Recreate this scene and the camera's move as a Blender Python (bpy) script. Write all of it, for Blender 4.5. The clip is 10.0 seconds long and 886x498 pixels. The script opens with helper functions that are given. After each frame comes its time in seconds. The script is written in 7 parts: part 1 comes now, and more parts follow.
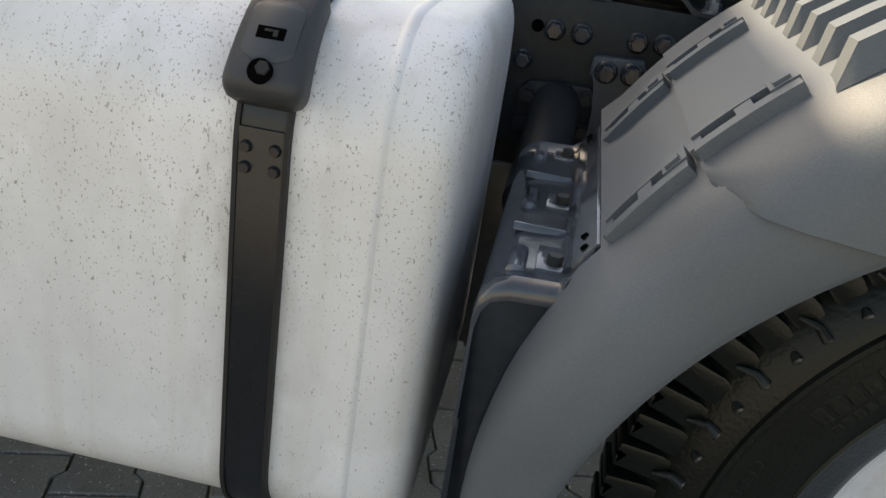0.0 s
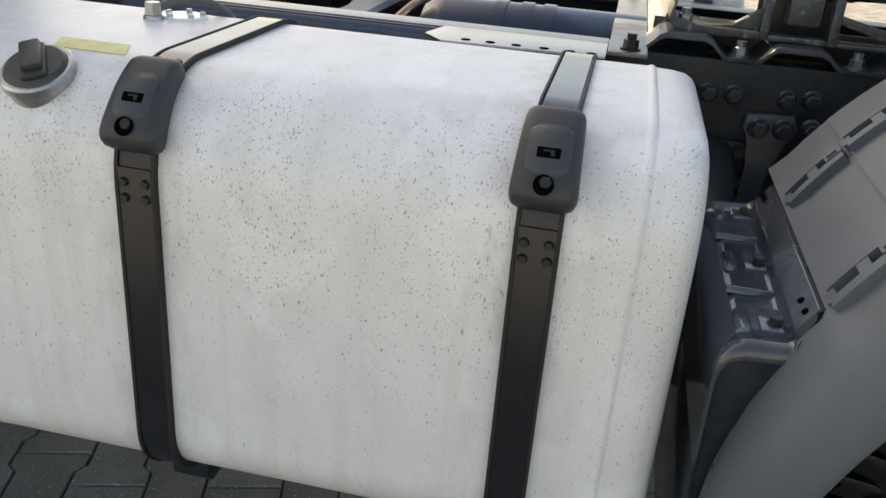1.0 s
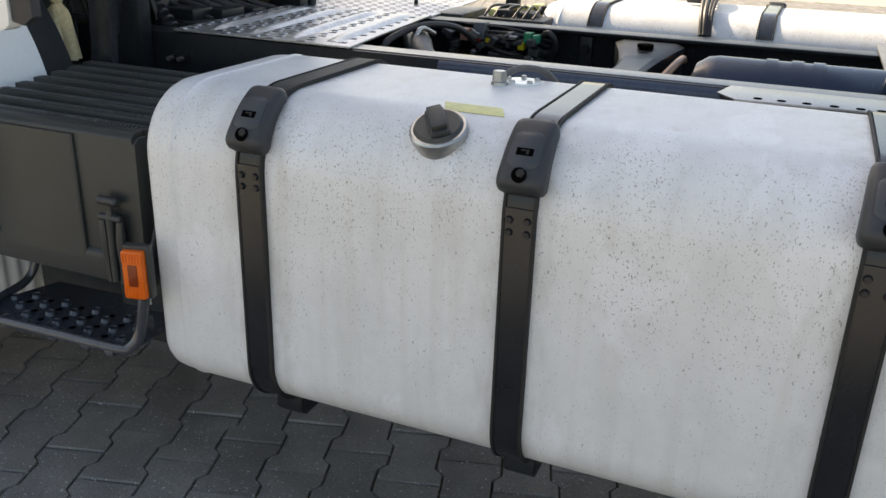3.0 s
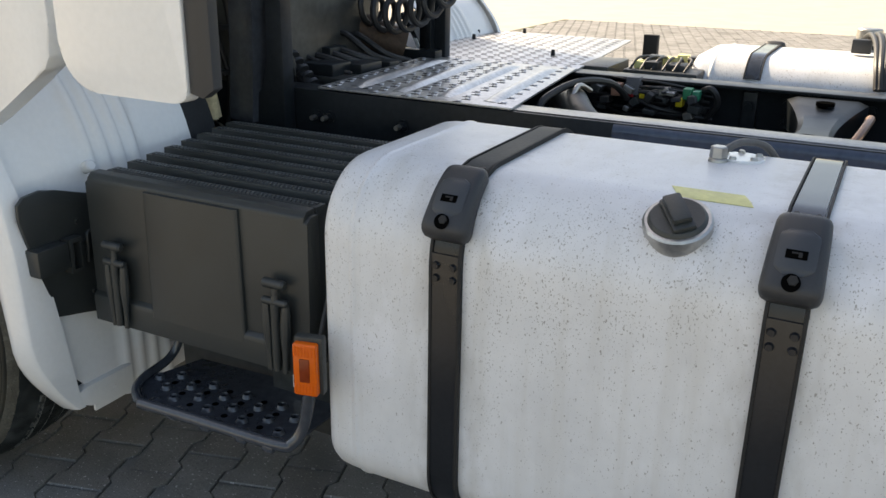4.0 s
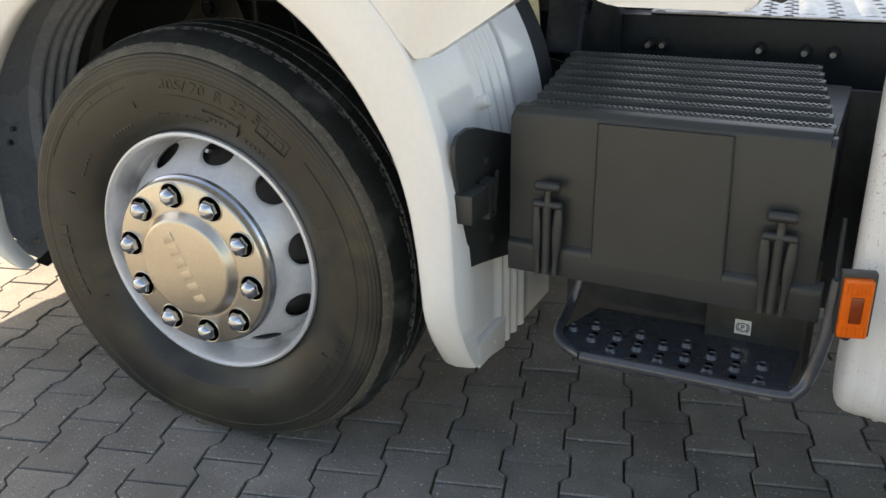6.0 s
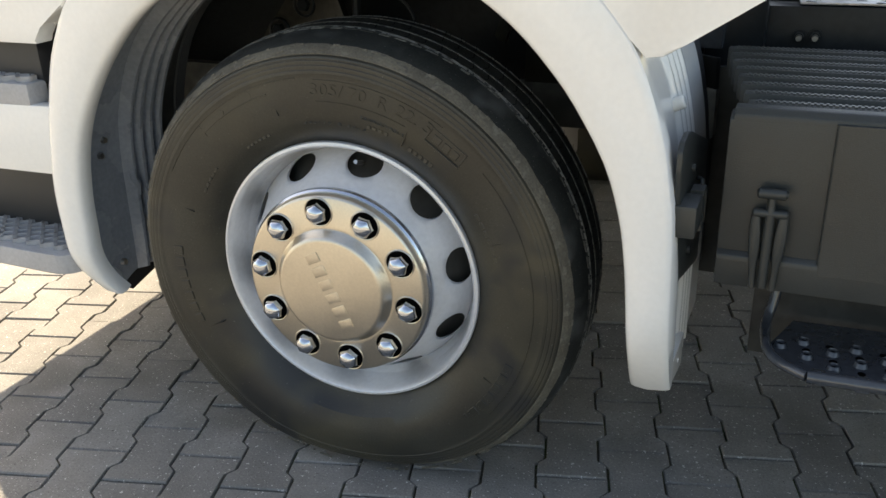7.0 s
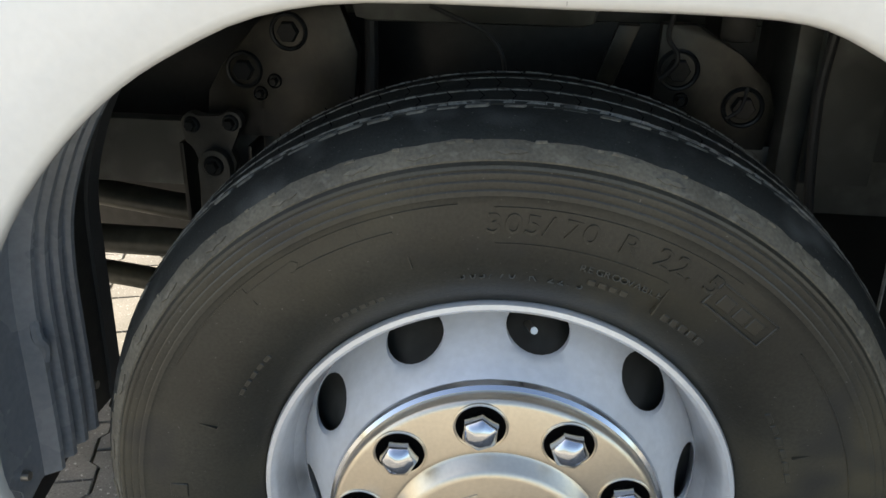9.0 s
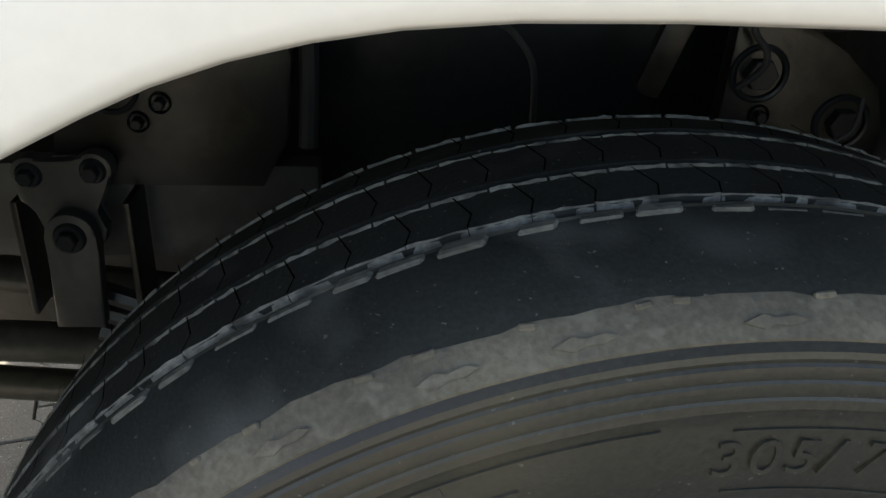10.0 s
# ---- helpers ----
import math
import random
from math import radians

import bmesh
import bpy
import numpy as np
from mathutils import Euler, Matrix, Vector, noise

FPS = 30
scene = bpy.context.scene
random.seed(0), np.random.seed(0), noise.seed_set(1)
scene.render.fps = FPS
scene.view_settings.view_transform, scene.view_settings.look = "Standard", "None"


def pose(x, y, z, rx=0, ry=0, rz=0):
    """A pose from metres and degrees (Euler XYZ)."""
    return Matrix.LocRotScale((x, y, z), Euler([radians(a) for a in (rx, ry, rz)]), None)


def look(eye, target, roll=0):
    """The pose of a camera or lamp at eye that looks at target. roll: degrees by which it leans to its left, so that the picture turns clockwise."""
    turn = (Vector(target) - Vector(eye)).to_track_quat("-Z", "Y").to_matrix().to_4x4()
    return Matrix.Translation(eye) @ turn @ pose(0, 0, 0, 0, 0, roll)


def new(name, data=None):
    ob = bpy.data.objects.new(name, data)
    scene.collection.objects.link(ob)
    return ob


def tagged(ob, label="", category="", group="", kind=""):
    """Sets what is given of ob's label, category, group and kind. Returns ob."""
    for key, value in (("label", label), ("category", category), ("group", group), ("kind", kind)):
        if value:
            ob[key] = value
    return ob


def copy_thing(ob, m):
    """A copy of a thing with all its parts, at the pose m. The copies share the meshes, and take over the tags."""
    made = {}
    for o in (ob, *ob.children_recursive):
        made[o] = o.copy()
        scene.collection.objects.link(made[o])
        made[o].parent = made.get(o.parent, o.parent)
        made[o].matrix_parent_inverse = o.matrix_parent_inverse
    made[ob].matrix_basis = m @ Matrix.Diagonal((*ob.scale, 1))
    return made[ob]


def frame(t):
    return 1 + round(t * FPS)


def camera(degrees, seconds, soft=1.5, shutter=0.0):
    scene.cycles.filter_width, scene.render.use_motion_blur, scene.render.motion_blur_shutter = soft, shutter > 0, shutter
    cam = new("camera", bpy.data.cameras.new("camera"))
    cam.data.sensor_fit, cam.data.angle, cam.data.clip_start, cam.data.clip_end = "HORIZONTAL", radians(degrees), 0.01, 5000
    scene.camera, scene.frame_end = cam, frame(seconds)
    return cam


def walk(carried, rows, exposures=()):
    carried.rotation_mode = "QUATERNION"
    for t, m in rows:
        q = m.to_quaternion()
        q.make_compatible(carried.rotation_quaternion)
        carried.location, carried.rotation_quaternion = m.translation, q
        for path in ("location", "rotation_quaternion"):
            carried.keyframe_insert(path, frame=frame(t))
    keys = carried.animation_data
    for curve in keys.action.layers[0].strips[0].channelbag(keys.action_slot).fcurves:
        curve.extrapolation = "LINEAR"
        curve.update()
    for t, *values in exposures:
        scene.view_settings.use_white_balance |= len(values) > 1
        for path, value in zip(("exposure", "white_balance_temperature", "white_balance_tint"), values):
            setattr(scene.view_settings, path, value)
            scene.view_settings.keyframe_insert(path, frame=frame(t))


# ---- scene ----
cam = camera(54.5, 10.0)
PATH = [
    (0, (2.859, -0.67, 1.137), (2.667, 1.14, 0.309), 8.9),
    (0.5, (2.735, -0.694, 1.171), (2.469, 1.106, 0.341), 6.8),
    (1, (2.653, -0.84, 1.258), (2.323, 0.952, 0.433), 4.5),
    (1.5, (2.604, -1.039, 1.301), (2.178, 0.735, 0.483), 2.9),
    (2, (2.57, -1.131, 1.319), (2.04, 0.624, 0.52), 2.0),
    (2.2, (2.567, -1.138, 1.324), (1.99, 0.605, 0.531), 1.7),
    (3.3, (2.381, -1.097, 1.315), (1.626, 0.606, 0.587), 1.5),
    (3.5, (2.326, -1.069, 1.322), (1.532, 0.624, 0.612), 1.2),
    (4, (2.155, -1.032, 1.341), (1.297, 0.64, 0.659), 0.9),
    (4.5, (1.955, -1.107, 1.297), (1.086, 0.551, 0.593), 0.2),
    (5, (1.79, -1.207, 1.278), (0.919, 0.433, 0.534), -0.2),
    (5.5, (1.572, -1.237, 1.249), (0.699, 0.39, 0.48), -0.8),
    (6, (1.337, -1.3, 1.256), (0.483, 0.333, 0.478), -1.6),
    (6.2, (1.249, -1.361, 1.26), (0.405, 0.275, 0.479), -2.0),
    (7.3, (0.737, -1.347, 1.247), (0.044, 0.353, 0.454), -1.4),
    (7.5, (0.661, -1.298, 1.248), (0.014, 0.421, 0.456), -1.1),
    (8, (0.421, -1.187, 1.236), (-0.083, 0.578, 0.442), -0.6),
    (8.5, (0.193, -1.064, 1.239), (-0.17, 0.726, 0.424), 0.0),
    (9, (0.036, -0.783, 1.236), (-0.196, 1.016, 0.394), 0.6),
    (9.5, (-0.091, -0.514, 1.218), (-0.147, 1.285, 0.346), 1.6),
    (10, (-0.185, -0.299, 1.177), (-0.07, 1.474, 0.258), 2.1),
]
walk(cam, [(t, look(eye, target, roll)) for t, eye, target, roll in PATH], exposures=((0, 1.22, 8800, 11), (2, 1.16, 8500, 11), (4, 1.05, 8000, 11), (4.5, 1.12, 8000, 11), (5.5, 1.24, 8400, 12), (6, 1.38, 8600, 12), (7.5, 1.32, 8000, 10), (8, 1.33, 7800, 10), (8.5, 1.62, 7700, 9), (9, 1.42, 7500, 9), (9.5, 1.36, 7500, 9), (10, 1.60, 7600, 9)))

# ---------------------------------------------------------------- light
SUN_DIR = Vector((-0.80, 0.45, 0.80)).normalized()
world = bpy.data.worlds.new("sky")
scene.world = world
world.use_nodes = True
wn = world.node_tree
sky = wn.nodes.new("ShaderNodeTexSky")
sky.sky_type, sky.sun_disc = "NISHITA", False
sky.sun_elevation = math.asin(SUN_DIR.z)
sky.sun_rotation = math.atan2(SUN_DIR.x, SUN_DIR.y)
sky.dust_density = 2.0
wn.links.new(sky.outputs[0], wn.nodes["Background"].inputs[0])
wn.nodes["Background"].inputs[1].default_value = 0.14
sun = new("sun", bpy.data.lights.new("sun", "SUN"))
sun.data.energy, sun.data.angle, sun.data.color = 4.5, radians(0.6), (1.0, 0.93, 0.82)
sun.matrix_world = look(SUN_DIR * 30, (0, 0, 0))


# ---------------------------------------------------------------- materials
def material(name, color, rough=0.5, metal=0.0, vary=0.12, scale=6.0, bump=0.0, bump_scale=120.0, spec=0.5, island=0.0,
             spots=None, rough_vary=0.1, coat=0.0):
    """A surface with a slow tone variation, a fine grain and, if asked, dark spots (colour, scale, amount)."""
    m = bpy.data.materials.new(name)
    m.use_nodes = True
    nt = m.node_tree
    b = nt.nodes["Principled BSDF"]
    b.inputs["Metallic"].default_value = metal
    b.inputs["Specular IOR Level"].default_value = spec
    b.inputs["Coat Weight"].default_value = coat
    b.inputs["Coat Roughness"].default_value = 0.08
    co = nt.nodes.new("ShaderNodeTexCoord")
    where = nt.nodes.new("ShaderNodeNewGeometry").outputs["Position"] if island else co.outputs["Object"]
    n1 = nt.nodes.new("ShaderNodeTexNoise")
    n1.inputs["Scale"].default_value, n1.inputs["Detail"].default_value = scale, 6.0
    n2 = nt.nodes.new("ShaderNodeTexNoise")
    n2.inputs["Scale"].default_value, n2.inputs["Detail"].default_value = bump_scale, 3.0
    nt.links.new(where, n1.inputs["Vector"])
    nt.links.new(where, n2.inputs["Vector"])
    ramp = nt.nodes.new("ShaderNodeMapRange")
    ramp.inputs["From Min"].default_value, ramp.inputs["From Max"].default_value = 0.25, 0.75
    ramp.inputs["To Min"].default_value, ramp.inputs["To Max"].default_value = 1 - vary, 1 + vary
    nt.links.new(n1.outputs["Fac"], ramp.inputs["Value"])
    fine = nt.nodes.new("ShaderNodeMapRange")
    fine.inputs["From Min"].default_value, fine.inputs["From Max"].default_value = 0.3, 0.7
    fine.inputs["To Min"].default_value, fine.inputs["To Max"].default_value = 1 - vary * 0.6, 1 + vary * 0.6
    nt.links.new(n2.outputs["Fac"], fine.inputs["Value"])
    mul = nt.nodes.new("ShaderNodeMath")
    mul.operation = "MULTIPLY"
    nt.links.new(ramp.outputs[0], mul.inputs[0])
    nt.links.new(fine.outputs[0], mul.inputs[1])
    tone = mul.outputs[0]
    if island:
        info = nt.nodes.new("ShaderNodeObjectInfo")
        geo = nt.nodes.new("ShaderNodeNewGeometry")
        add = nt.nodes.new("ShaderNodeMath")
        add.operation = "ADD"
        nt.links.new(info.outputs["Random"], add.inputs[0])
        nt.links.new(geo.outputs["Random Per Island"], add.inputs[1])
        fr = nt.nodes.new("ShaderNodeMath")
        fr.operation = "FRACT"
        nt.links.new(add.outputs[0], fr.inputs[0])
        im = nt.nodes.new("ShaderNodeMapRange")
        im.inputs["To Min"].default_value, im.inputs["To Max"].default_value = 1 - island, 1 + island
        nt.links.new(fr.outputs[0], im.inputs["Value"])
        mul2 = nt.nodes.new("ShaderNodeMath")
        mul2.operation = "MULTIPLY"
        nt.links.new(tone, mul2.inputs[0])
        nt.links.new(im.outputs[0], mul2.inputs[1])
        tone = mul2.outputs[0]
    mix = nt.nodes.new("ShaderNodeVectorMath")
    mix.operation = "SCALE"
    mix.inputs[0].default_value = color
    nt.links.new(tone, mix.inputs["Scale"])
    out = mix.outputs[0]
    for col, sc, lo, hi, stretch in spots or ():
        mp = nt.nodes.new("ShaderNodeMapping")
        mp.inputs["Scale"].default_value = stretch
        nt.links.new(where, mp.inputs["Vector"])
        sp = nt.nodes.new("ShaderNodeTexNoise")
        sp.inputs["Scale"].default_value, sp.inputs["Detail"].default_value = sc, 2.0
        nt.links.new(mp.outputs[0], sp.inputs["Vector"])
        sr = nt.nodes.new("ShaderNodeMapRange")
        sr.inputs["From Min"].default_value, sr.inputs["From Max"].default_value = lo, hi
        nt.links.new(sp.outputs["Fac"], sr.inputs["Value"])
        mx = nt.nodes.new("ShaderNodeMix")
        mx.data_type = "RGBA"
        nt.links.new(sr.outputs[0], mx.inputs["Factor"])
        nt.links.new(out, mx.inputs["A"])
        mx.inputs["B"].default_value = (*col, 1)
        out = mx.outputs["Result"]
    nt.links.new(out, b.inputs["Base Color"])
    rr = nt.nodes.new("ShaderNodeMapRange")
    rr.inputs["To Min"].default_value, rr.inputs["To Max"].default_value = max(0.02, rough - rough_vary), min(1, rough + rough_vary)
    nt.links.new(n1.outputs["Fac"], rr.inputs["Value"])
    nt.links.new(rr.outputs[0], b.inputs["Roughness"])
    if bump:
        bp = nt.nodes.new("ShaderNodeBump")
        bp.inputs["Strength"].default_value, bp.inputs["Distance"].default_value = min(1.0, bump), 0.002
        nt.links.new(n2.outputs["Fac"], bp.inputs["Height"])
        nt.links.new(bp.outputs[0], b.inputs["Normal"])
    return m


ONE = (1, 1, 1)
def tank_paint():
    """Off-white paint, chipped all over, most of all round the upper corner, with faint runs and rubbed places."""
    m = material("tank_paint", (0.74, 0.74, 0.735), 0.38, 0.0, 0.035, 3.0, 0.12, 45.0)
    nt = m.node_tree
    b = nt.nodes["Principled BSDF"]
    base = b.inputs["Base Color"].links[0].from_socket
    co = nt.nodes.new("ShaderNodeTexCoord")
    sep = nt.nodes.new("ShaderNodeSeparateXYZ")
    nt.links.new(co.outputs["Object"], sep.inputs[0])

    def math_node(op, x, y=None, clamp=False):
        n = nt.nodes.new("ShaderNodeMath")
        n.operation, n.use_clamp = op, clamp
        for k, s in ((0, x), (1, y)):
            if s is None:
                continue
            if isinstance(s, (int, float)):
                n.inputs[k].default_value = s
            else:
                nt.links.new(s, n.inputs[k])
        return n.outputs[0]

    def noise_node(sc, stretch, detail=2.0):
        mp = nt.nodes.new("ShaderNodeMapping")
        mp.inputs["Scale"].default_value = stretch
        nt.links.new(co.outputs["Object"], mp.inputs["Vector"])
        n = nt.nodes.new("ShaderNodeTexNoise")
        n.inputs["Scale"].default_value, n.inputs["Detail"].default_value = sc, detail
        nt.links.new(mp.outputs[0], n.inputs["Vector"])
        return n.outputs["Fac"]

    def ranged(x, lo, hi, a=0.0, c=1.0):
        n = nt.nodes.new("ShaderNodeMapRange")
        n.inputs["From Min"].default_value, n.inputs["From Max"].default_value = lo, hi
        n.inputs["To Min"].default_value, n.inputs["To Max"].default_value = a, c
        nt.links.new(x, n.inputs["Value"])
        return n.outputs[0]

    def mix(fac, under, col):
        n = nt.nodes.new("ShaderNodeMix")
        n.data_type = "RGBA"
        nt.links.new(fac, n.inputs["Factor"])
        nt.links.new(under, n.inputs["A"])
        n.inputs["B"].default_value = (*col, 1)
        return n.outputs["Result"]
    # chips: a falling threshold towards the upper corner gives more of them there
    dense = math_node("SUBTRACT", ranged(sep.outputs["Z"], 0.55, 0.90, 0.0, 0.045), ranged(sep.outputs["Z"], 0.965, 0.990, 0.0, 0.040))
    patch = ranged(noise_node(5.0, (1, 1, 1)), 0.35, 0.65, -0.012, 0.012)
    column = ranged(noise_node(9.0, (1.6, 0.2, 0.12)), 0.45, 0.72, -0.008, 0.022)
    lift = math_node("ADD", math_node("ADD", dense, patch), column)
    out = base
    cloud = ranged(noise_node(14.0, (1.0, 1.0, 0.6), 8.0), 0.44, 0.70, 0.0, 0.38)
    out = mix(cloud, out, (0.60, 0.60, 0.60))
    runs = ranged(noise_node(9.0, (3.2, 1.0, 0.16), 4.0), 0.54, 0.74, 0.0, 0.40)
    out = mix(runs, out, (0.58, 0.555, 0.50))
    rub = ranged(noise_node(4.2, (1.6, 1.0, 1.0), 6.0), 0.57, 0.61, 0.0, 0.75)
    out = mix(rub, out, (0.80, 0.80, 0.81))
    # rubbed, brownish margins beside the straps
    for sx in (1.590, 2.086, 2.5935):
        away = math_node("ABSOLUTE", math_node("SUBTRACT", sep.outputs["X"], sx))
        near = ranged(away, 0.030, 0.085, 1.0, 0.0)
        wear = math_node("MULTIPLY", near, ranged(noise_node(30.0, (1.0, 1.0, 0.35), 5.0), 0.47, 0.66))
        out = mix(math_node("MULTIPLY", wear, 0.42), out, (0.40, 0.375, 0.33))
    for sc, lo, hi, col, st in ((205.0, 0.712, 0.742, (0.36, 0.345, 0.32), (1.25, 1.0, 0.75)), (320.0, 0.682, 0.72, (0.40, 0.385, 0.36), (1.2, 1.0, 0.85)), (115.0, 0.760, 0.782, (0.38, 0.365, 0.34), (1.5, 1.0, 0.7))):
        v = math_node("ADD", noise_node(sc, st), lift)
        out = mix(ranged(v, lo, hi), out, col)
    nt.links.new(out, b.inputs["Base Color"])
    return m


M_TANK = tank_paint()
M_WHITE = material("cab_white_paint", (0.84, 0.835, 0.81), 0.25, 0.0, 0.03, 3.0, 0.0, 90.0, coat=0.6, rough_vary=0.04)
M_BLACK = material("black_plastic", (0.031, 0.035, 0.034), 0.40, 0.0, 0.2, 7.0, 0.25, 500.0)
# paler than the lid plastic: highlights on the teeth put into their colour
M_TEETH = material("tread_teeth_glint", (0.085, 0.092, 0.094), 0.35, 0.0, 0.2, 20.0)
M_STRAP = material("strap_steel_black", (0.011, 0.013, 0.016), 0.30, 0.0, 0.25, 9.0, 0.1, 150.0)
M_CLAMP = material("clamp_plastic", (0.031, 0.033, 0.036), 0.48, 0.0, 0.12, 12.0, 0.3, 700.0)
M_RUBBER = material("rubber_edge", (0.012, 0.012, 0.012), 0.7, 0.0, 0.2)
M_STEEL = material("bare_steel", (0.45, 0.44, 0.42), 0.35, 1.0, 0.2, 14.0, 0.1, 120.0)
M_CHASSIS = material("chassis_paint", (0.016, 0.0195, 0.0225), 0.32, 0.0, 0.3, 5.0, 0.1, 60.0, spec=0.26)
M_STEP = material("step_paint_grey", (0.050, 0.056, 0.066), 0.22, 0.0, 0.25, 8.0, 0.15, 60.0, coat=0.4)
M_ALU = material("aluminium_plate", (0.56, 0.56, 0.56), 0.38, 0.85, 0.25, 10.0, 0.2, 80.0)
M_FENDER = material("grey_plastic_fender", (0.098, 0.113, 0.127), 0.50, 0.0, 0.14, 5.0, 0.14, 520.0, spec=0.4)
M_TYRE = material("tyre_sidewall", (0.028, 0.0275, 0.0215), 0.40, 0.0, 0.40, 5.0, 0.16, 260.0, spec=0.48, rough_vary=0.2, spots=[((0.060, 0.053, 0.034), 4.0, 0.46, 0.78, ONE), ((0.020, 0.021, 0.020), 9.0, 0.56, 0.70, ONE), ((0.016, 0.017, 0.017), 3.0, 0.58, 0.66, (1, 1, 1.6)), ((0.10, 0.10, 0.09), 210.0, 0.72, 0.76, ONE)])
M_TREAD = material("tyre_tread", (0.019, 0.022, 0.0215), 0.78, 0.0, 0.3, 14.0, 0.3, 300.0, spec=0.22, spots=[((0.10, 0.10, 0.095), 260.0, 0.70, 0.74, ONE), ((0.06, 0.065, 0.065), 11.0, 0.54, 0.7, ONE)])
M_RIM = material("rim_silver_paint", (0.69, 0.71, 0.74), 0.34, 0.35, 0.08, 5.0, 0.0, 90.0)
# beige in the steel's colour stands for the sunlit paving it mirrors
M_HUB = material("stainless_warm_reflection", (0.64, 0.58, 0.485), 0.36, 1.0, 0.07, 6.0, 0.02, 200.0, rough_vary=0.06)
M_CHROME = material("chrome_nut", (0.52, 0.55, 0.60), 0.14, 1.0, 0.03, 6.0)
M_DARK = material("dark_underbody", (0.036, 0.037, 0.034), 0.36, 0.0, 0.45, 6.0, 0.3, 40.0)
M_ORANGE = material("amber_lens", (0.78, 0.13, 0.006), 0.12, 0.0, 0.06, 20.0)
M_YELLOW = material("yellow_sticker", (0.74, 0.69, 0.30), 0.6, 0.0, 0.1, 40.0)
M_BLUE = material("blue_air_tank", (0.014, 0.027, 0.055), 0.25, 0.0, 0.15, 6.0)
M_PAVER = material("concrete_paver", (0.215, 0.209, 0.197), 0.85, 0.0, 0.24, 7.0, 1.0, 190.0, island=0.14,
                   spots=[((0.55, 0.54, 0.51), 110.0, 0.675, 0.70, ONE), ((0.42, 0.41, 0.38), 210.0, 0.67, 0.72, ONE), ((0.10, 0.10, 0.09), 2.4, 0.56, 0.85, ONE), ((0.11, 0.105, 0.095), 150.0, 0.66, 0.72, ONE)])
M_JOINT = material("paver_joint_soil", (0.095, 0.088, 0.062), 0.95, 0.0, 0.3, 12.0, 0.6, 200.0, spots=[((0.06, 0.085, 0.025), 6.0, 0.50, 0.62, ONE)])
M_YARD = material("yard_paving", (0.40, 0.37, 0.31), 0.9, 0.0, 0.1, 2.0, 0.3, 40.0)
M_LINER = material("wheel_arch_liner", (0.26, 0.285, 0.32), 0.26, 0.0, 0.15, 6.0, 0.08, 90.0)
# lighter than the drive tyre, to paint the gloss caught by its nubs
M_NUB = material("nub_highlight", (0.030, 0.034, 0.033), 0.34, 0.0, 0.3, 30.0)
M_DRIVE = material("drive_tyre", (0.0055, 0.0080, 0.0068), 0.33, 0.0, 0.3, 9.0, 0.3, 200.0, spec=0.28)
# one bracket paint in three tones: sky-lit tray, middle, shaded face
M_BRKT_LIT = material("bracket_paint_lit", (0.085, 0.097, 0.113), 0.16, 0.0, 0.3, 9.0, 0.15, 50.0, coat=1.0)
M_MID = material("bracket_paint_mid", (0.042, 0.050, 0.062), 0.15, 0.0, 0.3, 9.0, 0.2, 50.0, spec=0.5, rough_vary=0.07, coat=0.5)
M_BRKT_DARK = material("bracket_paint_shaded", (0.024, 0.029, 0.036), 0.15, 0.0, 0.25, 8.0, 0.12, 50.0, spec=0.40, rough_vary=0.06)
# arch steel, lifted above the underbody tone to imitate haze over the dark
M_ARCH = material("arch_steel_haze_lift", (0.105, 0.110, 0.102), 0.50, 0.0, 0.5, 5.0, 0.4, 30.0, spots=[((0.06, 0.063, 0.058), 6.0, 0.48, 0.62, ONE)])
M_ROD = material("dusty_rod_paint", (0.060, 0.062, 0.048), 0.40, 0.0, 0.4, 7.0, 0.2, 60.0)
M_SHACKLE = material("shackle_paint", (0.042, 0.045, 0.043), 0.42, 0.0, 0.3, 9.0, 0.2, 60.0)
# bluer and lighter than the strap steel: reflected sky put into the colour
M_BANDTOP = material("strap_sky_tint", (0.024, 0.030, 0.040), 0.16, 0.0, 0.25, 14.0, 0.04, 90.0, spec=0.6, rough_vary=0.08, spots=[((0.02, 0.02, 0.02), 22.0, 0.60, 0.66, ONE)])
M_PAD = material("clamp_pad", (0.042, 0.047, 0.053), 0.42, 0.0, 0.1, 12.0, 0.15, 700.0)
# dead black that paints the shade inside holes, slots and cuts
M_RECESS_SHADE = material("recess_shade", (0.003, 0.003, 0.003), 0.95, 0.0, 0.1, spec=0.0)
M_WIRE = material("wire_loom", (0.02, 0.02, 0.02), 0.5)


# ---------------------------------------------------------------- mesh helpers
def part(name, bm, mat, parent=None, label="", smooth=True, angle=35):
    """Links a bmesh as one mesh object under a thing or a part."""
    bmesh.ops.recalc_face_normals(bm, faces=bm.faces[:])
    me = bpy.data.meshes.new(name)
    bm.to_mesh(me)
    bm.free()
    me.materials.append(mat)
    if smooth:
        me.shade_smooth()
        me.set_sharp_from_angle(angle=radians(angle))
    ob = new(name, me)
    if parent is not None:
        ob.parent = parent
        ob.matrix_parent_inverse = Matrix.Identity(4)
    if label:
        tagged(ob, label)
    return ob


def thing(name, label, category, group="", kind="", at=Matrix.Identity(4)):
    ob = new(name)
    ob.empty_display_size = 0.05
    ob.matrix_world = at
    return tagged(ob, label, category, group, kind)


